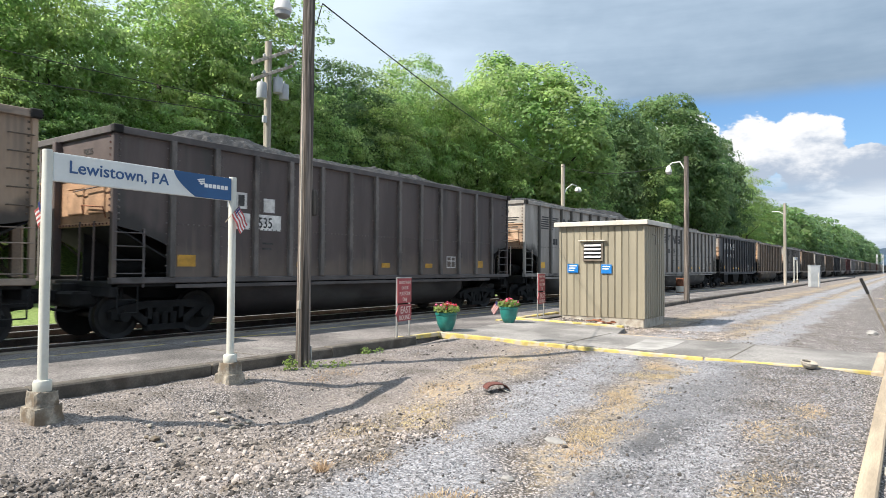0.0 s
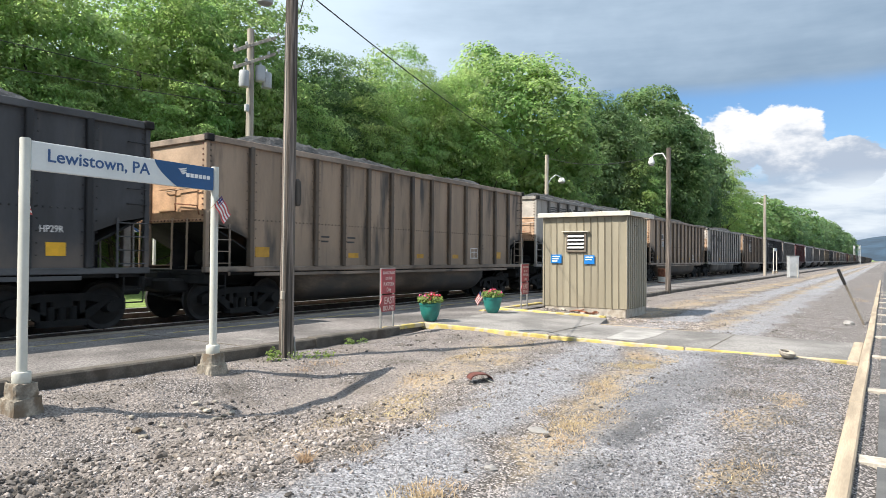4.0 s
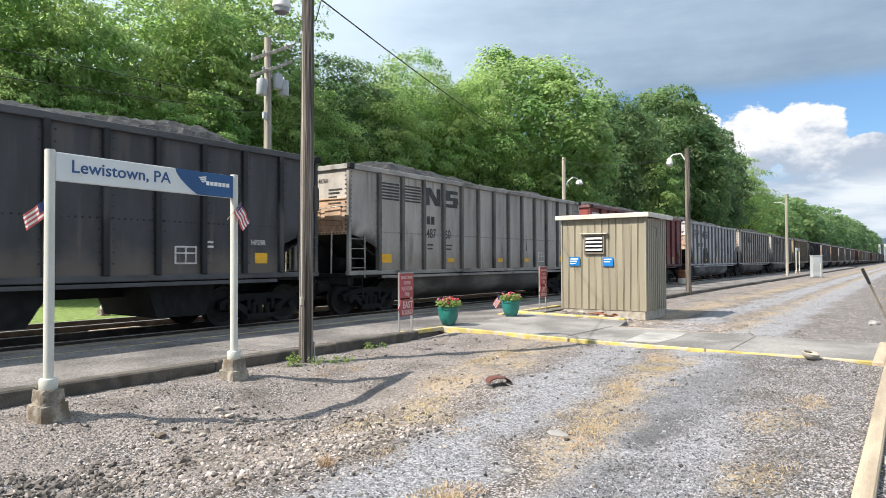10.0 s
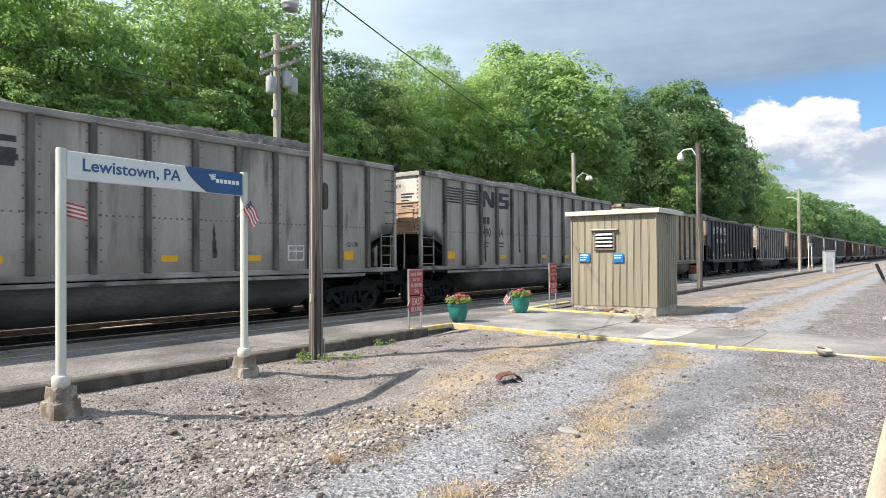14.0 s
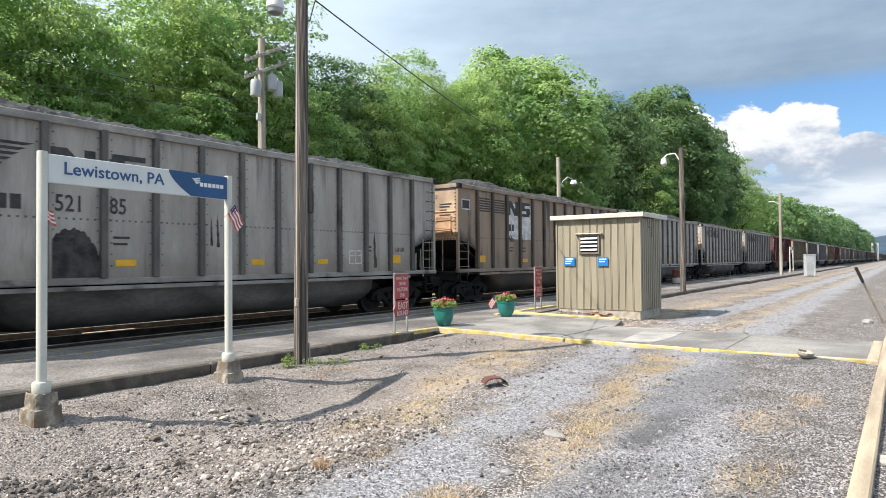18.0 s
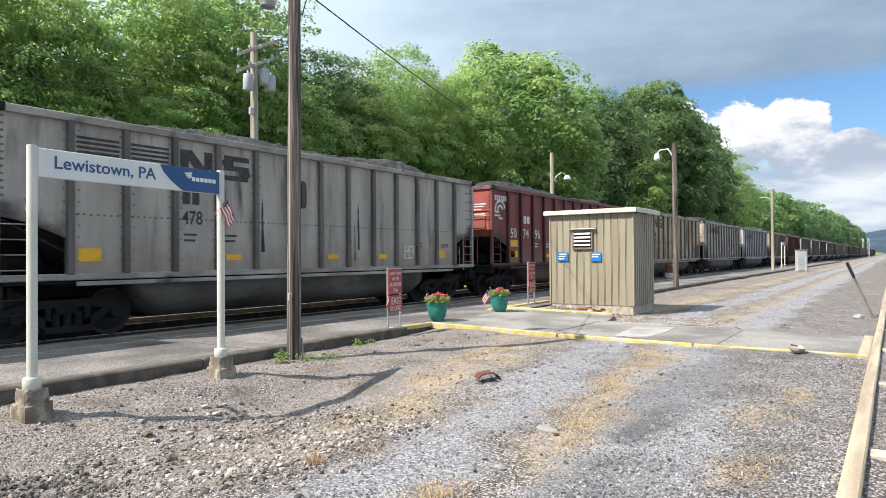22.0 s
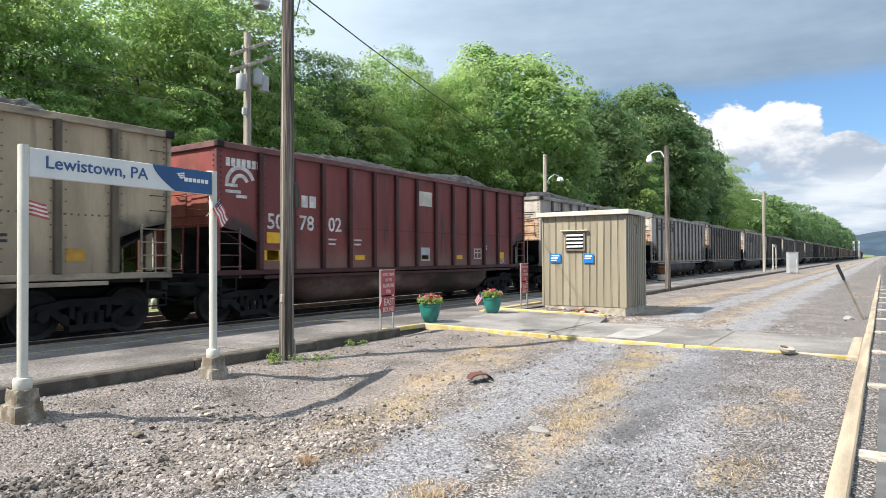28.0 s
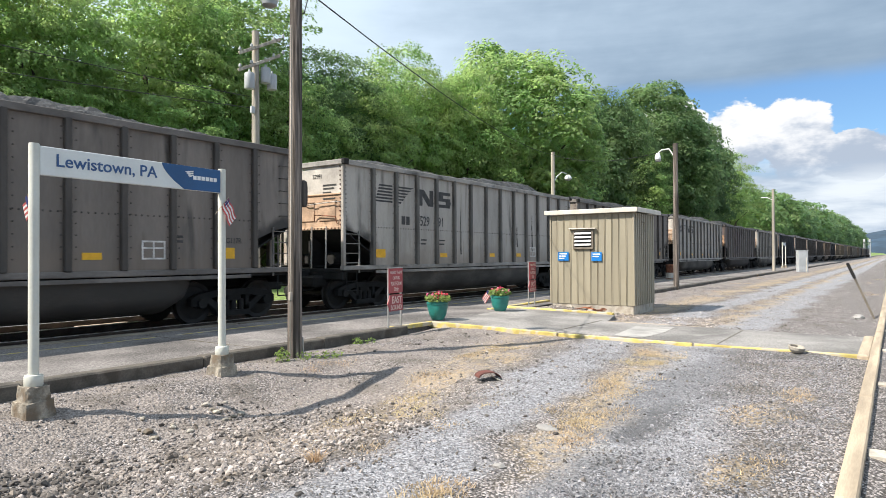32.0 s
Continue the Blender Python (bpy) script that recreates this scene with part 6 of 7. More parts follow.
def coal_mesh(seed):
    """Heaped coal in two long mounds."""
    nx, ny = 104, 18
    v, f = [], []
    for i in range(nx + 1):
        for j in range(ny + 1):
            x, y = -7.25 + 14.5 * i / nx, -1.42 + 2.84 * j / ny
            e = min(1.0, (7.25 - abs(x)) / 2.2) * (1 - (abs(y) / 1.42) ** 2.4)
            z = 3.88 + 0.72 * e * (0.8 + 0.35 * noise.noise(Vector((x * 0.35, seed * 3.1, 0)))) + 0.06 * noise.noise(Vector((x * 2.2, y * 2.2, seed))) + 0.07 * noise.noise(Vector((x * 6, y * 7, seed)))
            v.append((x, y, z))
    for i in range(nx):
        for j in range(ny):
            a = i * (ny + 1) + j
            f.append((a, a + ny + 1, a + ny + 2, a + 1))
    me = bpy.data.meshes.new("coal_load")
    me.from_pydata(v, [], f)
    me.materials.append(MAT["coal"])
    return me


COAL = [coal_mesh(s) for s in (1, 2, 3)]


def shared_car_meshes():
    d = {}
    out = [(-HALF, 3.98), (HALF, 3.98), (HALF, 2.22), (HALF - 0.5, 2.12), (6.25, 1.86), (6.25, 1.2), (-6.25, 1.2), (-6.25, 1.86), (-HALF + 0.5, 2.12), (-HALF, 2.22)]
    d["side_wall"] = Form().prism(out, -0.02, 0.02)
    d["rib"] = Form().box((0, 0, 2.6), (0.125, 0.15, 2.76), 0.015).box((0.09, 0.05, 2.6), (0.10, 0.05, 2.7), 0.006)
    d["end_wall"] = Form().box((-HALF + 0.015, 0, 3.57), (0.03, 2.92, 0.82))
    d["lower_end_sheet"] = Form().box((-HALF + 0.012, 0, 2.68), (0.03, 2.92, 0.96)).box((-HALF - 0.012, 0, 3.17), (0.05, 2.86, 0.05), 0.01).box((-HALF - 0.012, 0, 2.24), (0.05, 2.86, 0.07), 0.01)
    d["stamped_panel"] = Form().box((-HALF - 0.012, 0, 2.70), (0.035, 0.62, 0.52), 0.016).box((-HALF - 0.034, 0, 2.97), (0.02, 0.66, 0.022))
    bolts = Form()
    for i in range(22):
        bolts.box((-HALF - 0.04, -1.36 + 0.13 * i, 2.24), (0.02, 0.034, 0.034))
    for i in range(14):
        for y in (-1.40, 1.40):
            bolts.box((-HALF - 0.012, y, 2.34 + 0.12 * i), (0.03, 0.036, 0.036))
    d["end_bolts"] = bolts
    d["shear_plate"] = Form().prism([(-7.2, 1.12), (-5.5, 1.12), (-5.5, 1.34), (-7.2, 2.16)], -0.03, 0.03)
    d["brake_lever"] = Form().box((-7.05, -0.95, 0.90), (0.10, 0.5, 0.22), 0.02)
    d["air_hose"] = Form().pipe([(-7.3, -1.2, 0.98), (-7.25, -0.6, 0.72), (-7.6, -0.35, 0.55), (-7.95, -0.3, 0.62)], 0.03, 6)
    d["draft_gear"] = Form().box((-7.3, 0, 0.80), (0.9, 1.5, 0.30), 0.05)
    d["slope_sheet"] = Form().add([(-HALF + 0.01, -1.43, 2.2), (-HALF + 0.01, 1.43, 2.2), (-5.6, 1.43, 1.25), (-5.6, -1.43, 1.25), (-HALF + 0.01, -1.43, 2.24), (-HALF + 0.01, 1.43, 2.24), (-5.6, 1.43, 1.29), (-5.6, -1.43, 1.29)],
                                  [(0, 1, 2, 3), (7, 6, 5, 4), (0, 4, 5, 1), (1, 5, 6, 2), (2, 6, 7, 3), (3, 7, 4, 0)])
    chord = Form()
    for s in (-1, 1):
        chord.box((0, s * 1.50, 4.02), (2 * HALF + 0.1, 0.13, 0.14), 0.012)
        chord.box((s * HALF, 0, 4.02), (0.13, 3.0, 0.14), 0.012)
    d["top_chord"] = chord
    d["corner_cap"] = Form().box((0, 0, 0), (0.2, 0.2, 0.16), 0.02)
    d["side_sill"] = Form().box((0, 0, 1.165), (2 * HALF + 0.06, 0.15, 0.12), 0.015).box((0, -0.055, 1.04), (12.2, 0.03, 0.08), 0.006)
    d["corner_post"] = Form().box((0, 0, 2.6), (0.10, 0.10, 2.75), 0.01)
    d["middle_post"] = Form().box((-0.05, 0, 2.6), (0.16, 0.14, 2.75), 0.012)
    d["ladder"] = Form().box((0.62, -0.01, 1.6), (0.045, 0.03, 1.15), 0.006)
    d["rung"] = Form().tube((0.02, -0.03, 0), (0.64, -0.03, 0), 0.013, 0.013, 6)
    d["stirrup"] = Form().pipe([(0.1, -0.03, 1.05), (0.1, -0.03, 0.55), (0.5, -0.03, 0.55), (0.5, -0.03, 1.05)], 0.016, 6).tube((0.1, -0.03, 0.8), (0.5, -0.03, 0.8), 0.013, 0.013, 6)
    d["grab_iron"] = Form().pipe([(0.06, 0.0, 0), (0.06, -0.06, 0), (0.44, -0.06, 0), (0.44, 0.0, 0)], 0.012, 5)
    d["end_rail"] = Form().pipe([(-0.03, -1.3, 2.35), (-0.09, -1.3, 2.55), (-0.09, -0.5, 2.62), (-0.03, -0.45, 2.45)], 0.014, 5)
    d["end_grab"] = Form().pipe([(-0.05, -1.4, 2.95), (-0.1, -1.3, 2.95), (-0.1, -0.2, 2.9), (-0.05, -0.1, 2.9)], 0.014, 5)
    d["end_strut"] = Form().pipe([(-0.04, 0, 2.3), (-0.06, 0, 1.15)], 0.022, 5)
    d["end_platform"] = Form().box((-6.75, 0, 1.09), (1.30, 2.9, 0.10), 0.01).box((-7.32, 0, 0.98), (0.14, 2.9, 0.26), 0.015)
    d["brake_gear"] = Form().turned([(0.16, -0.3), (0.17, -0.28), (0.17, 0.28), (0.16, 0.3)], 12, pose(-6.6, -0.55, 1.42, 0, 90, 0)).box((-6.7, 0.4, 1.4), (0.35, 0.3, 0.3), 0.03).pipe([(-7.3, -0.4, 1.2), (-6.0, -0.7, 1.3), (-5.9, -1.3, 1.3)], 0.025, 6)
    d["centre_sill"] = Form().box((0, 0, 0.92), (15.4, 0.42, 0.34), 0.02)
    d["coupler"] = Form().box((-7.72, 0, 0.86), (0.66, 0.16, 0.2), 0.02).box((-7.98, 0.03, 0.86), (0.22, 0.3, 0.28), 0.05)
    # cast side frame
    s = Form()
    s.prism([(-1.15, 0.56), (-0.95, 0.66), (-0.45, 0.74), (0.45, 0.74), (0.95, 0.66), (1.15, 0.56), (1.15, 0.40), (0.9, 0.38), (0.85, 0.52), (0.42, 0.60), (-0.42, 0.60), (-0.85, 0.52), (-0.9, 0.38), (-1.15, 0.40)], -0.08, 0.08)
    for k in (-1, 1):
        s.prism([(k * 0.86, 0.56), (k * 0.42, 0.22), (k * 0.30, 0.22), (k * 0.30, 0.34), (k * 0.72, 0.60)], -0.07, 0.07)
        s.prism([(k * 0.30, 0.62), (k * 0.30, 0.2), (k * 0.40, 0.2), (k * 0.40, 0.62)], -0.07, 0.07)
    s.prism([(-0.42, 0.14), (0.42, 0.14), (0.42, 0.26), (-0.42, 0.26)], -0.10, 0.10)
    for k in (-0.2, 0.0, 0.2):
        s.tube((k, 0, 0.26), (k, 0, 0.5), 0.075, 0.075, 10)
    for k in (-0.89, 0.89):
        s.tube((k, -0.14, 0.457), (k, 0.1, 0.457), 0.11, 0.13, 12)
    d["side_frame"] = s
    d["bolster"] = Form().box((0, 0, 0.58), (0.4, 2.1, 0.24), 0.03)
    w = Form()
    for s2 in (-1, 1):
        w.turned([(0.16, -0.09), (0.36, -0.03), (0.40, -0.055), (0.457, -0.06), (0.46, 0.06), (0.49, 0.085), (0.38, 0.07), (0.16, 0.09)], 22, pose(0, s2 * 0.755, 0, 90 * s2, 0, 0))
        for i in range(3):
            w.box((0.28 * math.cos(i * 2.094), s2 * 0.80, 0.28 * math.sin(i * 2.094)), (0.05, 0.02, 0.05), 0.006)
    w.tube((0, -1.05, 0), (0, 1.05, 0), 0.08, 0.08, 12)
    d["wheelset"] = w
    # round-bellied tub
    t = Form()
    secs = [(-4.3, 0.85, 1.16), (-4.1, 0.46, 1.36), (-3.75, 0.25, 1.42), (3.75, 0.25, 1.42), (4.1, 0.46, 1.36), (4.3, 0.85, 1.16)]
    n = 11
    v, f = [], []
    for x, low, half in secs:
        for i in range(n):
            a = math.pi * i / (n - 1)
            c, sn = math.cos(a), math.sin(a)
            v.append((x, -half * math.copysign(abs(c) ** 0.55, c), 1.08 - (1.08 - low) * abs(sn) ** 0.55))
    for k in range(len(secs) - 1):
        f += [(k * n + i, k * n + i + 1, (k + 1) * n + i + 1, (k + 1) * n + i) for i in range(n - 1)]
    f += [tuple(range(n)), tuple(range((len(secs) - 1) * n, len(secs) * n))[::-1]]
    t.add(v, f)
    d["tub"] = t
    h = Form()
    h.prism([(-1.55, 1.12), (1.55, 1.12), (1.0, 0.34), (-1.0, 0.34)], -1.2, 0.9)
    d["hopper_bottom"] = h
    riv = Form()

    def stud(x, z, r=0.018):
        riv.add([(x - r, 0, z - r), (x + r, 0, z - r), (x + r, 0, z + r), (x - r, 0, z + r), (x, -0.016, z)], [(0, 1, 4), (1, 2, 4), (2, 3, 4), (3, 0, 4)])

    for i in range(12):
        for j in range(7):
            stud(RIBS[i] + 0.14 + 0.125 * j, 2.30)
    for x in RIBS:
        for j in range(12):
            for k in (-0.095, 0.165):
                stud(x + k, 1.45 + 0.215 * j, 0.014)
    for k in (-1, 1):
        for j in range(14):
            stud(k * (HALF - 0.12), 2.32 + 0.12 * j, 0.02)
    d["rivets"] = riv
    flat = {}
    for k, fo in d.items():
        flat[k] = fo.mesh(k, k in ("wheelset", "tub"))
    return flat


CAR = shared_car_meshes()
CAR_COPIES = {}


def car_mesh(kind, colour):
    """The shared shape in a paint of its own."""
    if (kind, colour) not in CAR_COPIES:
        me = CAR[kind].copy()
        me.materials.clear()
        me.materials.append(MAT[colour])
        CAR_COPIES[kind, colour] = me
    return CAR_COPIES[kind, colour]


def build_car(colour, hoppers, label):
    """One loaded coal car with its base at the rail and its middle at the origin."""
    ob = thing("coal_car", pose(0, 0, 0), label, "freight car", "cars of the coal train")

    def put(kind, col, m=None, name=None, parent=ob, label=""):
        return part(name or kind, car_mesh(kind, col), None, parent, label, m)

    flip = Matrix.Rotation(math.pi, 4, "Z")
    side = put("side_wall", colour, pose(0, -1.46, 0))
    far = put("side_wall", colour, pose(0, 1.46, 0))
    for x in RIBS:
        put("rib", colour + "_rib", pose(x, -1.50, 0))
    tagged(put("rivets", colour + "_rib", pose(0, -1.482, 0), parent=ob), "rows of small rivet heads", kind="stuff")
    for m in (Matrix(), flip):
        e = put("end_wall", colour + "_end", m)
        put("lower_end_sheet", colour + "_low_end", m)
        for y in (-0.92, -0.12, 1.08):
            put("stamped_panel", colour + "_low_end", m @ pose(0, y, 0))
        tagged(put("end_bolts", "dark_rust", m), "rows of bolt heads on the car's end", kind="stuff")
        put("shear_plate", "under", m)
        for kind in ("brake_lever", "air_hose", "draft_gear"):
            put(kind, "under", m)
        # near-black sheet gives the open notch its shade
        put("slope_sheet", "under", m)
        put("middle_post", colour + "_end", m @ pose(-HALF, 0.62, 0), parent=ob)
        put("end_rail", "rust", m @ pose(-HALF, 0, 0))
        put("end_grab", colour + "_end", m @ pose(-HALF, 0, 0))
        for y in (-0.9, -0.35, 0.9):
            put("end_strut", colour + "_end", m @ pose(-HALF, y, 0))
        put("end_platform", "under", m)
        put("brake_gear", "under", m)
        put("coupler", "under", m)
    for x in (-1, 1):
        put("corner_post", colour, pose(x * (HALF - 0.03), -1.47, 0))
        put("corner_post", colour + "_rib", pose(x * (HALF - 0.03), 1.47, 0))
        put("corner_cap", "under", pose(x * (HALF - 0.04), -1.5, 4.03))
        lm = pose(-HALF, -1.49, 0) if x < 0 else pose(HALF, -1.49, 0) @ Matrix.Diagonal((-1, 1, 1, 1))
        ladder = put("ladder", colour + "_top", lm)
        for i in range(4):
            put("rung", colour + "_top", pose(0, 0, 1.30 + 0.26 * i), parent=ladder)
        put("stirrup", "under", parent=ladder)
    for z in (2.45, 2.75, 3.05, 3.35, 3.65):
        put("grab_iron", colour + "_rib", pose(HALF - 0.5, -1.5, z))
    put("top_chord", colour + "_top")
    put("side_sill", colour + ("_rib" if colour == "red_paint" else "_top"), pose(0, -1.47, 0))
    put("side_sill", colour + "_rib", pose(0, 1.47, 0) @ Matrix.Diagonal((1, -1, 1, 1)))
    put("centre_sill", "under")
    if hoppers:
        for x, wide in ((-3.85, 0.55), (0.0, 0.88), (3.85, 0.55)):
            put("hopper_bottom", "under", pose(x, 0, 0) @ Matrix.Diagonal((wide, 1, 1, 1)))
    else:
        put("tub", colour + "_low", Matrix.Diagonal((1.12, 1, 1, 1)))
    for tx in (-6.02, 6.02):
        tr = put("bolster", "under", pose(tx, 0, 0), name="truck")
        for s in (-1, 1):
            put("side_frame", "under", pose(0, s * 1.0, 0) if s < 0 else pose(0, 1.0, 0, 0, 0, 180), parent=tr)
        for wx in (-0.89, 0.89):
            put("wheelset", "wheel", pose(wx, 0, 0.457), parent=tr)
    return ob


LABELS = dict(
    grey_paint="sooty grey ribbed coal car with a heaped load", pale_paint="pale grey ribbed coal car with black soot runs", tan_paint="tan-brown ribbed coal car with a heaped load",
    sand_paint="sand-coloured ribbed coal car with a heaped load", dusk_paint="dark grimy taupe ribbed coal car heaped with coal", brown_paint="dark brown ribbed coal car heaped with coal",
    black_paint="black ribbed coal hopper car with white lettering", red_paint="oxide-red ribbed coal car with white lettering")
TEMPLATES = {}
for colour in LABELS:
    TEMPLATES[colour] = build_car(colour, colour == "black_paint", LABELS[colour])


BAR_MESHES = {}


def bar_mesh(w, h, material):
    key = (round(w, 3), round(h, 3), material)
    if key not in BAR_MESHES:
        me = Form().box((0, 0, 0), (w, 0.006, h)).mesh("stencilling")
        me.materials.append(MAT[material])
        BAR_MESHES[key] = me
    return BAR_MESHES[key]


def bars(rows, parent, material, label, y=-1.485):
    """Unreadable stencilling as plain bars: x, z, width, height."""
    for x, z, w, h in rows:
        part("stencilling", bar_mesh(w, h, material), None, parent, label, pose(x + w / 2, y, z))


def stripes_mark(ob, x, z, w, h, material, big):
    """The painted mark of the railway as plain slanted stripes and two blocks."""
    f = Form()
    bay = 1.035
    y0, y1 = -1.488, -1.482
    for b in range(2):
        for i in range(6):
            zz = z + h * (i / 5 - 0.5)
            t = h * 0.055
            x0 = x + b * bay
            if big:
                f.prism([(x0, zz - t), (x0 + 0.80, zz - t), (x0 + 0.80, zz + t), (x0, zz + t)], y0, y1)
            elif b == 0:
                k = 0.16 * (zz - z) / h
                f.prism([(x0 + 0.10 + k, zz - t), (x0 + 0.80, zz - t), (x0 + 0.80, zz + t), (x0 + 0.13 + k, zz + t)], y0, y1)
            else:
                k = 0.8 * (0.25 + 0.75 * i / 5)
                f.prism([(x0 + 0.03, zz - t), (x0 + k * 0.8, zz - t), (x0 + k, zz + t), (x0 + 0.03, zz + t)], y0, y1)
    part("stripes", f, material, ob, "painted stripes")
    g = Form()
    hb = h * (0.62 if big else 0.55)
    nx = x + 2 * bay + 0.02
    g.prism([(nx, z - hb), (nx + 0.2, z - hb), (nx + 0.2, z + hb * 0.2), (nx + 0.5, z - hb), (nx + 0.78, z - hb), (nx + 0.78, z + hb), (nx + 0.58, z + hb), (nx + 0.58, z - hb * 0.2), (nx + 0.28, z + hb), (nx, z + hb)], y0, y1)
    sx = nx + bay
    for i, (a, b) in enumerate(((0.05, 0.72), (0.0, 0.3), (0.05, 0.72), (0.45, 0.75), (0.0, 0.70))):
        zz = z + hb * (0.8 - 0.4 * i)
        g.box((sx + (a + b) / 2, (y0 + y1) / 2, zz), (b - a, 0.006, hb * 0.41))
    part("railway_mark", g, material, ob, "painted railway mark in plain shapes")


def letter_car(ob, style, number):
    """Numbers, marks and reflectors on the side that faces the platform."""
    dark = style in ("logo", "big", "small")
    ink = "decal_dark" if dark else "decal_white"
    y = -1.486
    if style in ("logo", "black"):
        stripes_mark(ob, -5.82 if style == "black" else -6.10, 3.30, 2, 0.46, ink, False)
        nz, nx, size = 2.43, RIBS[1] + 0.30, 0.42
    elif style == "big":
        stripes_mark(ob, -6.08, 3.48, 2, 0.44, ink, True)
        nz, nx, size = 2.62, RIBS[2] + 0.2, 0.40
    elif style == "red":
        arc = Form()
        for r0, r1 in ((0.42, 0.33), (0.24, 0.15)):
            p = [(r0 * math.cos(a), r0 * math.sin(a)) for a in [math.pi * (0.1 + 0.9 * i / 12) for i in range(13)]]
            q = [(r1 * math.cos(a), r1 * math.sin(a)) for a in [math.pi * (0.1 + 0.9 * i / 12) for i in range(13)]]
            for i in range(12):
                arc.prism([(-6.75 + c, 3.18 + d) for c, d in (p[i], p[i + 1], q[i + 1], q[i])], y - 0.002, y + 0.004)
        arc.box((-7.0, y, 3.14), (0.34, 0.006, 0.07)).box((-6.95, y, 3.0), (0.42, 0.006, 0.07)).box((-6.72, y, 2.9), (0.3, 0.006, 0.07))
        part("railway_mark", arc, ink, ob, "white arc mark")
        bars([(-7.15 + 0.145 * i, 3.66, 0.11, 0.19) for i in range(7)], ob, ink, "white name in plain bars", y)
        bars([(RIBS[1] + 0.30, 2.92, 0.22, 0.30), (RIBS[1] + 0.58, 2.92, 0.22, 0.30)], ob, ink, "white mark in plain bars", y)
        part("load_board", Form().box((RIBS[6] + 0.52, y, 3.36), (0.70, 0.008, 0.46)), "white_line", ob, "faded white stencil board")
        part("data_panel", Form().box((RIBS[6] + 0.5, y, 1.6), (0.48, 0.008, 0.42)), "grey_box", ob)
        for zz in (1.98, 1.56):
            part("label", Form().box((RIBS[0] + 0.52, y, zz), (0.6, 0.008, 0.26)), "gold", ob, "yellow warning label")
        part("class_mark", lettering("G52X", 0.24, 0.004, 0.9), ink, ob, "white stencilled class mark", pose(5.22, y, 1.18 + 0.08))
        nz, nx, size = 2.20, -5.0, 0.52
    elif style == "small":
        nz, nx, size = 2.34, RIBS[1] + 0.36, 0.34
    else:
        nz, nx, size = 2.46, -4.2, 0.42
    if style == "big" and ob["label"].startswith("tan"):
        for i in (2, 3):
            part("white_panel", Form().box((RIBS[i] + 0.52, -1.4815, 2.98), (0.84, 0.003, 1.36)), "decal_white", ob, "faded white panel behind the lettering")
    if number and style == "red":
        for i in range(3):
            part("number", lettering(number[2 * i:2 * i + 2], size, 0.004), ink, ob, "white painted car number", pose(RIBS[i] + 0.22, y, nz))
    elif number:
        a, b = number.split()
        up = 0.58 if style == "small" else 0.12
        bars([(nx, nz + up, 0.17, 0.25), (nx + 0.22, nz + up, 0.17, 0.25)], ob, ink, "painted mark in plain bars", y)
        if style == "big":
            nz = nz - 0.42
        part("number", lettering(a, size, 0.004, 0.82), ink, ob, "painted car number", pose(RIBS[1] + 0.5 if style == "small" else RIBS[2] + (0.44 if style == "black" else 0.18), y, nz))
        part("number", lettering(b, size, 0.004, 0.82), ink, ob, "painted car number", pose(RIBS[2] + 0.1 if style == "small" else RIBS[3] + (0.36 if style == "black" else 0.12), y, nz))
        part("number", lettering(a + b, 0.17, 0.004, 0.9), ink, ob, "painted number on the car's end", Matrix.Translation((-HALF - 0.006, -0.35, 3.62)) @ Matrix.Rotation(radians(-90), 4, "Z"))
    if number:
        for z, w in ((3.42, 0.5), (3.33, 0.42), (3.22, 0.3), (3.05, 0.46), (2.97, 0.52)):
            part("stencilling", bar_mesh(w, 0.045, ink), None, ob, "small stencils on the car's end", pose(-HALF - 0.006, -0.75 - w / 2, z, 0, 0, 90))
    if style == "black":
        part("weight_mark", lettering("228800", 0.15, 0.004), ink, ob, "stencilled load limit", pose(RIBS[3] + 0.18, y, 2.0))
        part("weight_mark", lettering("57200", 0.15, 0.004), ink, ob, "stencilled empty weight", pose(RIBS[3] + 0.24, y, 1.8))
    if style == "small" and number:
        for x, z, w, h in ((RIBS[1] + 0.56, 2.92, 0.52, 0.36), (RIBS[2] + 0.42, 2.86, 0.32, 0.32), (RIBS[1] + 0.68, 2.46, 0.46, 0.36), (RIBS[2] + 0.42, 2.46, 0.70, 0.36)):
            part("repainted_patch", Form().box((x, -1.4815, z), (w, 0.003, h)), "decal_white", ob, "off-white patch behind the number")
    # data stencils and reflectors
    bars([(-3.9, 1.98, 0.30, 0.045), (-3.9, 1.86, 0.26, 0.045)] + [(-2.9, 1.98, 0.32, 0.045), (-2.9, 1.86, 0.28, 0.045)] * (style != "black"), ob, ink, "small load stencils", y)
    bars([(4.1, 1.9, 0.3, 0.05), (4.1, 1.8, 0.3, 0.05)], ob, ink, "small stencils", y)
    if style in ("logo", "big"):
        part("class_mark", lettering("G117R", 0.17, 0.004, 0.85), ink, ob, "small stencilled class mark", pose(RIBS[11] + 0.28, y, 1.78))
    if style == "big" and ob["label"].startswith("tan"):
        for x in (-6.88, 6.85):
            part("window_patch", Form().box((x, -1.4835, 3.42), (0.52, 0.003, 0.36)), "decal_white", ob, "white framed dark patch")
            part("window_patch", Form().box((x, -1.4865, 3.42), (0.44, 0.003, 0.28)), "decal_dark", ob)
    reflect = "gold" if style in ("black", "logo", "red", "big") else "dull_gold"
    if style == "black":
        part("label", Form().box((-1.35, y, 1.52), (0.34, 0.008, 0.15)), "decal_white", ob, "small white label")
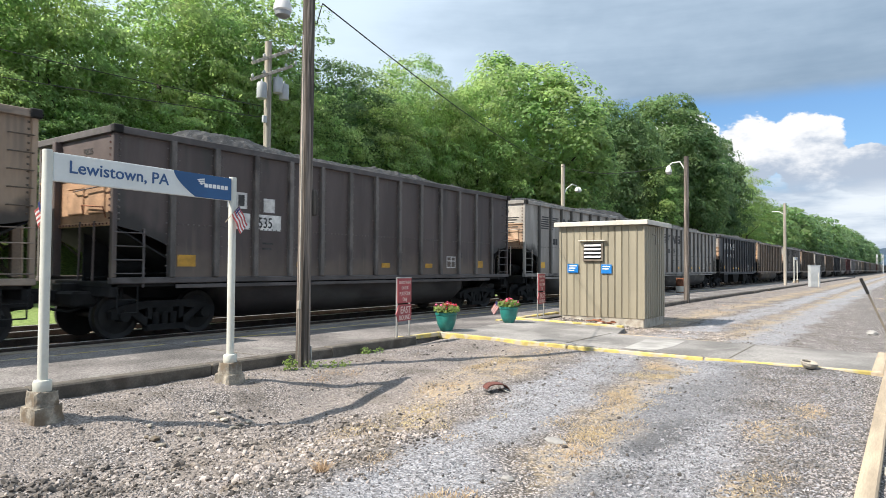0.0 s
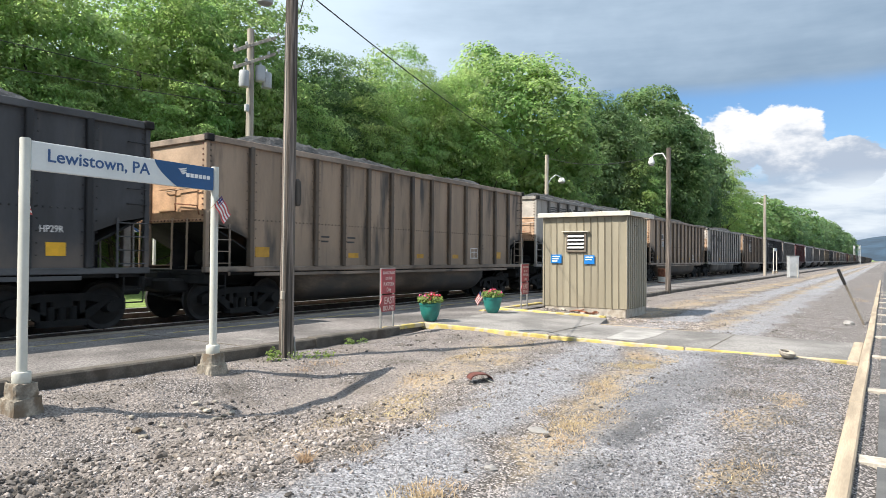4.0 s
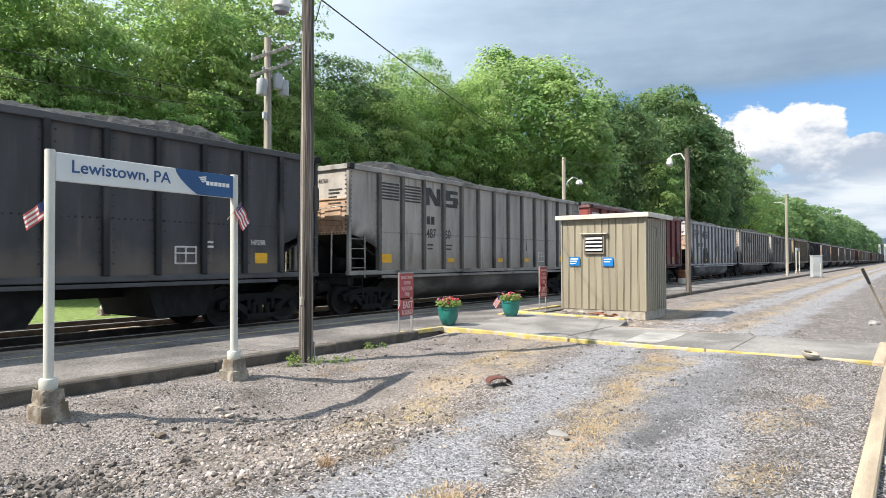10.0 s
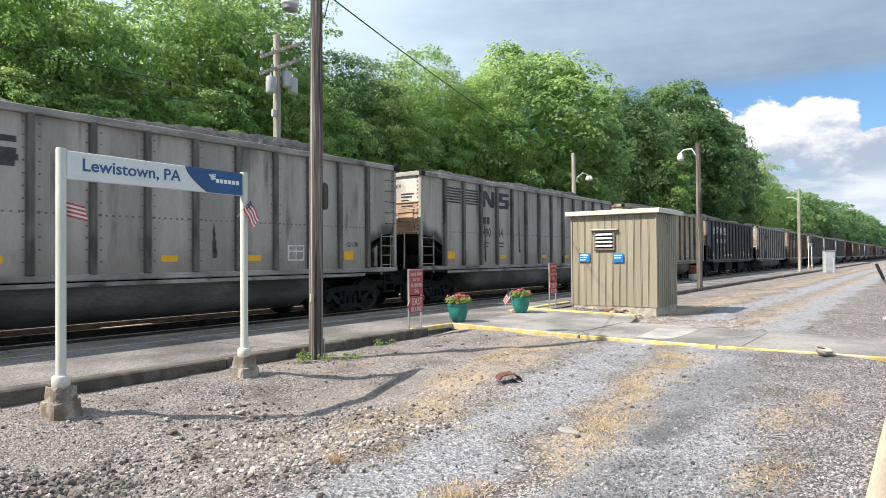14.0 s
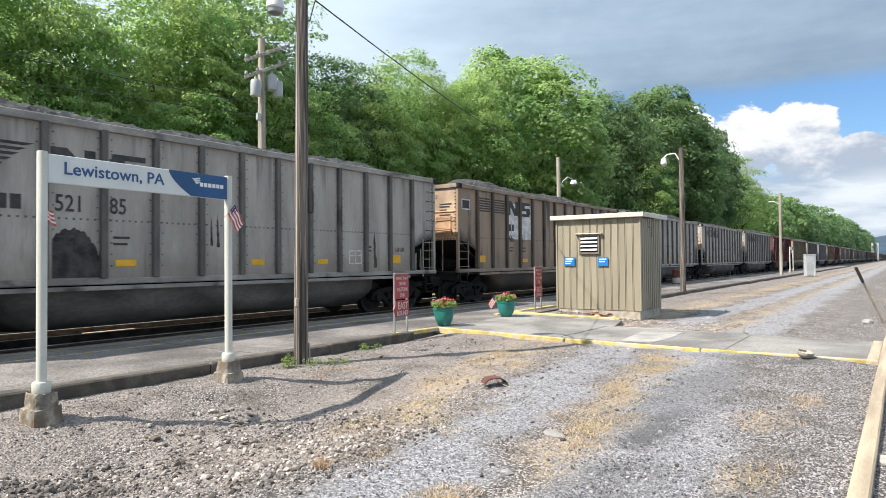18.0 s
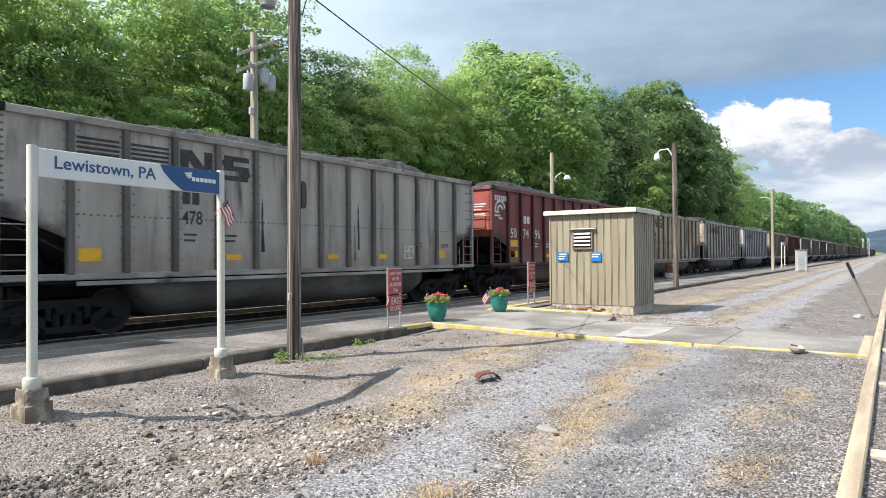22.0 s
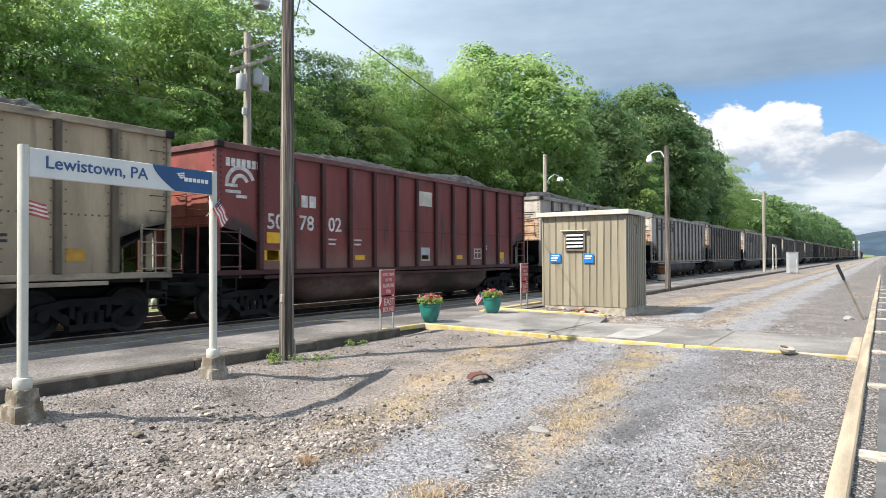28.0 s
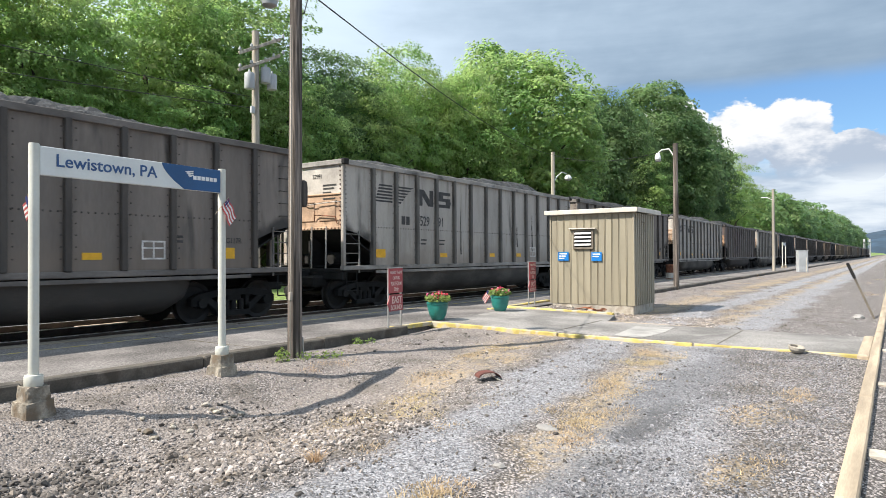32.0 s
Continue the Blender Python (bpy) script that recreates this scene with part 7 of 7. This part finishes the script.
    for x, w in ((-6.05, 0.42), (-2.7, 0.52), (-0.6, 0.42), (5.5, 0.34)) if style == "black" else ((-6.05, 0.42), (-2.85, 0.40), (0.3, 0.36), (2.35, 0.36), (5.35, 0.34)):
        part("reflector", Form().box((x + w / 2, y, 1.50 + (0.06 if x < -6 or x > 5 else 0)), (w, 0.008, 0.24 if x < -6 or x > 5 else 0.13)), reflect, ob, "yellow reflector panel")
    fr = Form()
    for dx, dz, w, h in ((0, 0.17, 0.50, 0.034), (0, -0.17, 0.50, 0.034), (-0.235, 0, 0.034, 0.36), (0.235, 0, 0.034, 0.36), (0.0, 0, 0.03, 0.36), (0.0, 0.04, 0.46, 0.03)):
        fr.box((3.75 + dx, y, 1.62 + dz), (w, 0.006, h))
    if style == "black":
        part("class_mark", lettering("HP29R", 0.17, 0.004, 0.85), ink, ob, "small stencilled class mark", pose(RIBS[11] + 0.2, y, 1.86))
    part("data_frame", fr, "decal_white", ob, "white stencil frame")


MAT["soot"] = mat("soot_run", (0.055, 0.050, 0.046), 0.8, scale=4, fine=30, bump=0.1, spread=0.3)


def soot_runs(ob, k, count):
    """Ragged black runs of coal dirt down the side sheets."""
    rnd = random.Random(900 + k)
    for _ in range(count):
        x0 = RIBS[rnd.randrange(2, 12)] + rnd.uniform(0.12, 0.55)
        w, z0, z1 = rnd.uniform(0.05, 0.16), rnd.uniform(1.28, 1.9), rnd.uniform(2.1, 3.2)
        n = 9
        left = [(x0 + rnd.uniform(0, 0.22) * w, z0 + (z1 - z0) * i / n) for i in range(n)]
        right = [(x0 + w * ((0.95 - 0.5 * i / n) + rnd.uniform(-0.1, 0.12)), z0 + (z1 - z0) * i / n) for i in range(n)]
        part("soot_run", Form().prism(right[::1] + [(x0 + w * 0.45, z1 + 0.12)] + left[::-1], -1.4845, -1.4812), "soot", ob, "black run of coal dirt")


def soot_blot(ob, x0, x1, top, seed):
    """A broad black spill of coal dirt across two bays, ragged at the top and sides."""
    rnd = random.Random(seed)
    n = 26
    up = []
    for i in range(n + 1):
        k = i / n
        up.append((x0 + (x1 - x0) * k, 1.30 + (top - 1.30) * (0.35 + 0.65 * math.sin(math.pi * min(1.0, 0.16 + k)) ** 0.7) * rnd.uniform(0.93, 1.03)))
    part("soot_spill", Form().prism([(x0, 1.24), *up, (x1, 1.24)], -1.4848, -1.4812), "soot", ob, "broad black spill of coal dirt")


# paint, lettering and number of each car, from the first to pass
CARS = {
    -2: ("grey_paint", "logo", ""), -1: ("tan_paint", "plain", ""), 0: ("brown_paint", "small", "10 535"), 1: ("grey_paint", "logo", "520 869"), 2: ("grey_paint", "logo", "534 34"), 3: ("black_paint", "black", "145 161"),
    4: ("tan_paint", "small", ""), 5: ("grey_paint", "big", ""), 6: ("tan_paint", "small", "10 701"), 7: ("grey_paint", "logo", "530 30"), 8: ("tan_paint", "big", "463 99"), 9: ("black_paint", "black", "145 813"),
    10: ("grey_paint", "big", "487 60"), 11: ("red_paint", "red", "507914"), 12: ("pale_paint", "logo", "507 46"), 13: ("grey_paint", "logo", "512 74"), 14: ("grey_paint", "big", "490 14"), 15: ("sand_paint", "small", ""),
    16: ("black_paint", "black", "145 220"), 17: ("grey_paint", "logo", "521 85"), 18: ("tan_paint", "big", "461 51"), 19: ("grey_paint", "logo", "509 82"), 20: ("grey_paint", "big", "488 90"), 21: ("grey_paint", "big", "478 77"),
    22: ("red_paint", "red", "507496"), 23: ("sand_paint", "big", "502 19"), 24: ("grey_paint", "big", "474 21"), 25: ("pale_paint", "logo", ""), 26: ("sand_paint", "small", ""), 27: ("red_paint", "red", "507802"),
    28: ("grey_paint", "logo", "510 8"), 29: ("grey_paint", "big", "488 38"), 30: ("dusk_paint", "big", "495 11"), 31: ("grey_paint", "logo", "529 91"), 32: ("dusk_paint", "big", ""), 33: ("grey_paint", "logo", ""),
}
rnd_car = random.Random(17)
for k in range(34, 60):
    CARS[k] = (rnd_car.choice(("grey_paint", "tan_paint", "dusk_paint", "grey_paint", "brown_paint", "sand_paint", "black_paint")), "", "")
TRAIN = {}
for k, (colour, style, number) in CARS.items():
    car = copy_thing(TEMPLATES[colour], pose(0, 0, 0))
    part("coal_load", COAL[k % 3], None, car, "heaped black coal").matrix_basis = pose(0, 0, 0, 0, 0, 180 * (k % 2))
    if style:
        letter_car(car, style, number)
        if colour in ("grey_paint", "pale_paint", "sand_paint"):
            soot_runs(car, k, 5 if colour == "pale_paint" else 3)
    if k in (12, 17):
        soot_blot(car, RIBS[3] - 0.40 if k == 12 else RIBS[2] + 0.15, RIBS[4] + 0.32 if k == 12 else RIBS[3] + 0.1, 2.5 if k == 12 else 2.15, k)
    TRAIN[k] = car
for ob in list(TEMPLATES.values()):
    for o in (*ob.children_recursive, ob):
        bpy.data.objects.remove(o)


# ---- what moves ----
def car_x(k, t):
    """Where the middle of car k stands at t seconds."""
    slack = {12: 0.35, 16: -0.35, 21: -0.2, 22: -0.2, 27: -0.2, 31: 0.45, 9: 0.19, 13: 0.18, 19: 0.15}.get(k, 0.0)  # play in the couplers
    return FIRST + HALF + PITCH * k + slack - SPEED * t + 0.00295 * t * t


def motions():
    for k, car in TRAIN.items():
        walk(car, [(t, pose(car_x(k, t), TRACK_Y, RAIL_Z)) for t in (0, 4, 8, 12, 16, 20, 24, 28, 32)])
        # wheels turn while the car passes the platform
        t0, t1 = max(0.0, (car_x(k, 0) - 40) / SPEED), min(32.0, (car_x(k, 0) + 8) / SPEED)
        if t1 <= 0 or t0 >= 32:
            continue
        f0, f1 = math.ceil(t0 * FPS), math.floor(t1 * FPS)
        turn = SPEED / 0.457 / FPS
        for w in [o for o in car.children_recursive if o.name.startswith("wheelset")]:
            at = w.matrix_basis.translation.copy()
            steps = [(0, 0)] * (f0 > 0) + [(i, i - f0) for i in range(f0, f1 + 1)] + [(960, f1 - f0)] * (f1 < 960)
            walk(w, [(i / FPS, Matrix.Translation(at) @ Matrix.Rotation(-turn * n, 4, "Y")) for i, n in steps])
    base = FLAG_LEFT.matrix_basis.copy()
    walk(FLAG_LEFT, [(t, base @ Matrix.Rotation(radians(-a), 4, "Z")) for t, a in ((0, 98), (2, 76), (4, 131), (6, 148), (7, 116), (8, 91), (10, 56), (11, 128), (12, 196), (12.4, 131), (12.8, 61), (13.4, 128), (14, 201), (15.5, 146), (17, 86), (18, 146), (19, 201), (20, 161), (21, 128), (23, 106), (25, 120), (27, 156), (29, 198), (30.5, 141), (32, 100))])
    base2 = FLAG_RIGHT.matrix_basis.copy()
    walk(FLAG_RIGHT, [(t, base2 @ Matrix.Rotation(radians(a), 4, "Z")) for t, a in ((0, 0), (3, -12), (6, 10), (9, 0), (13, -8), (16, 6), (19, -4), (23, 8), (28, 0), (30, -10), (32, 4))])


motions()
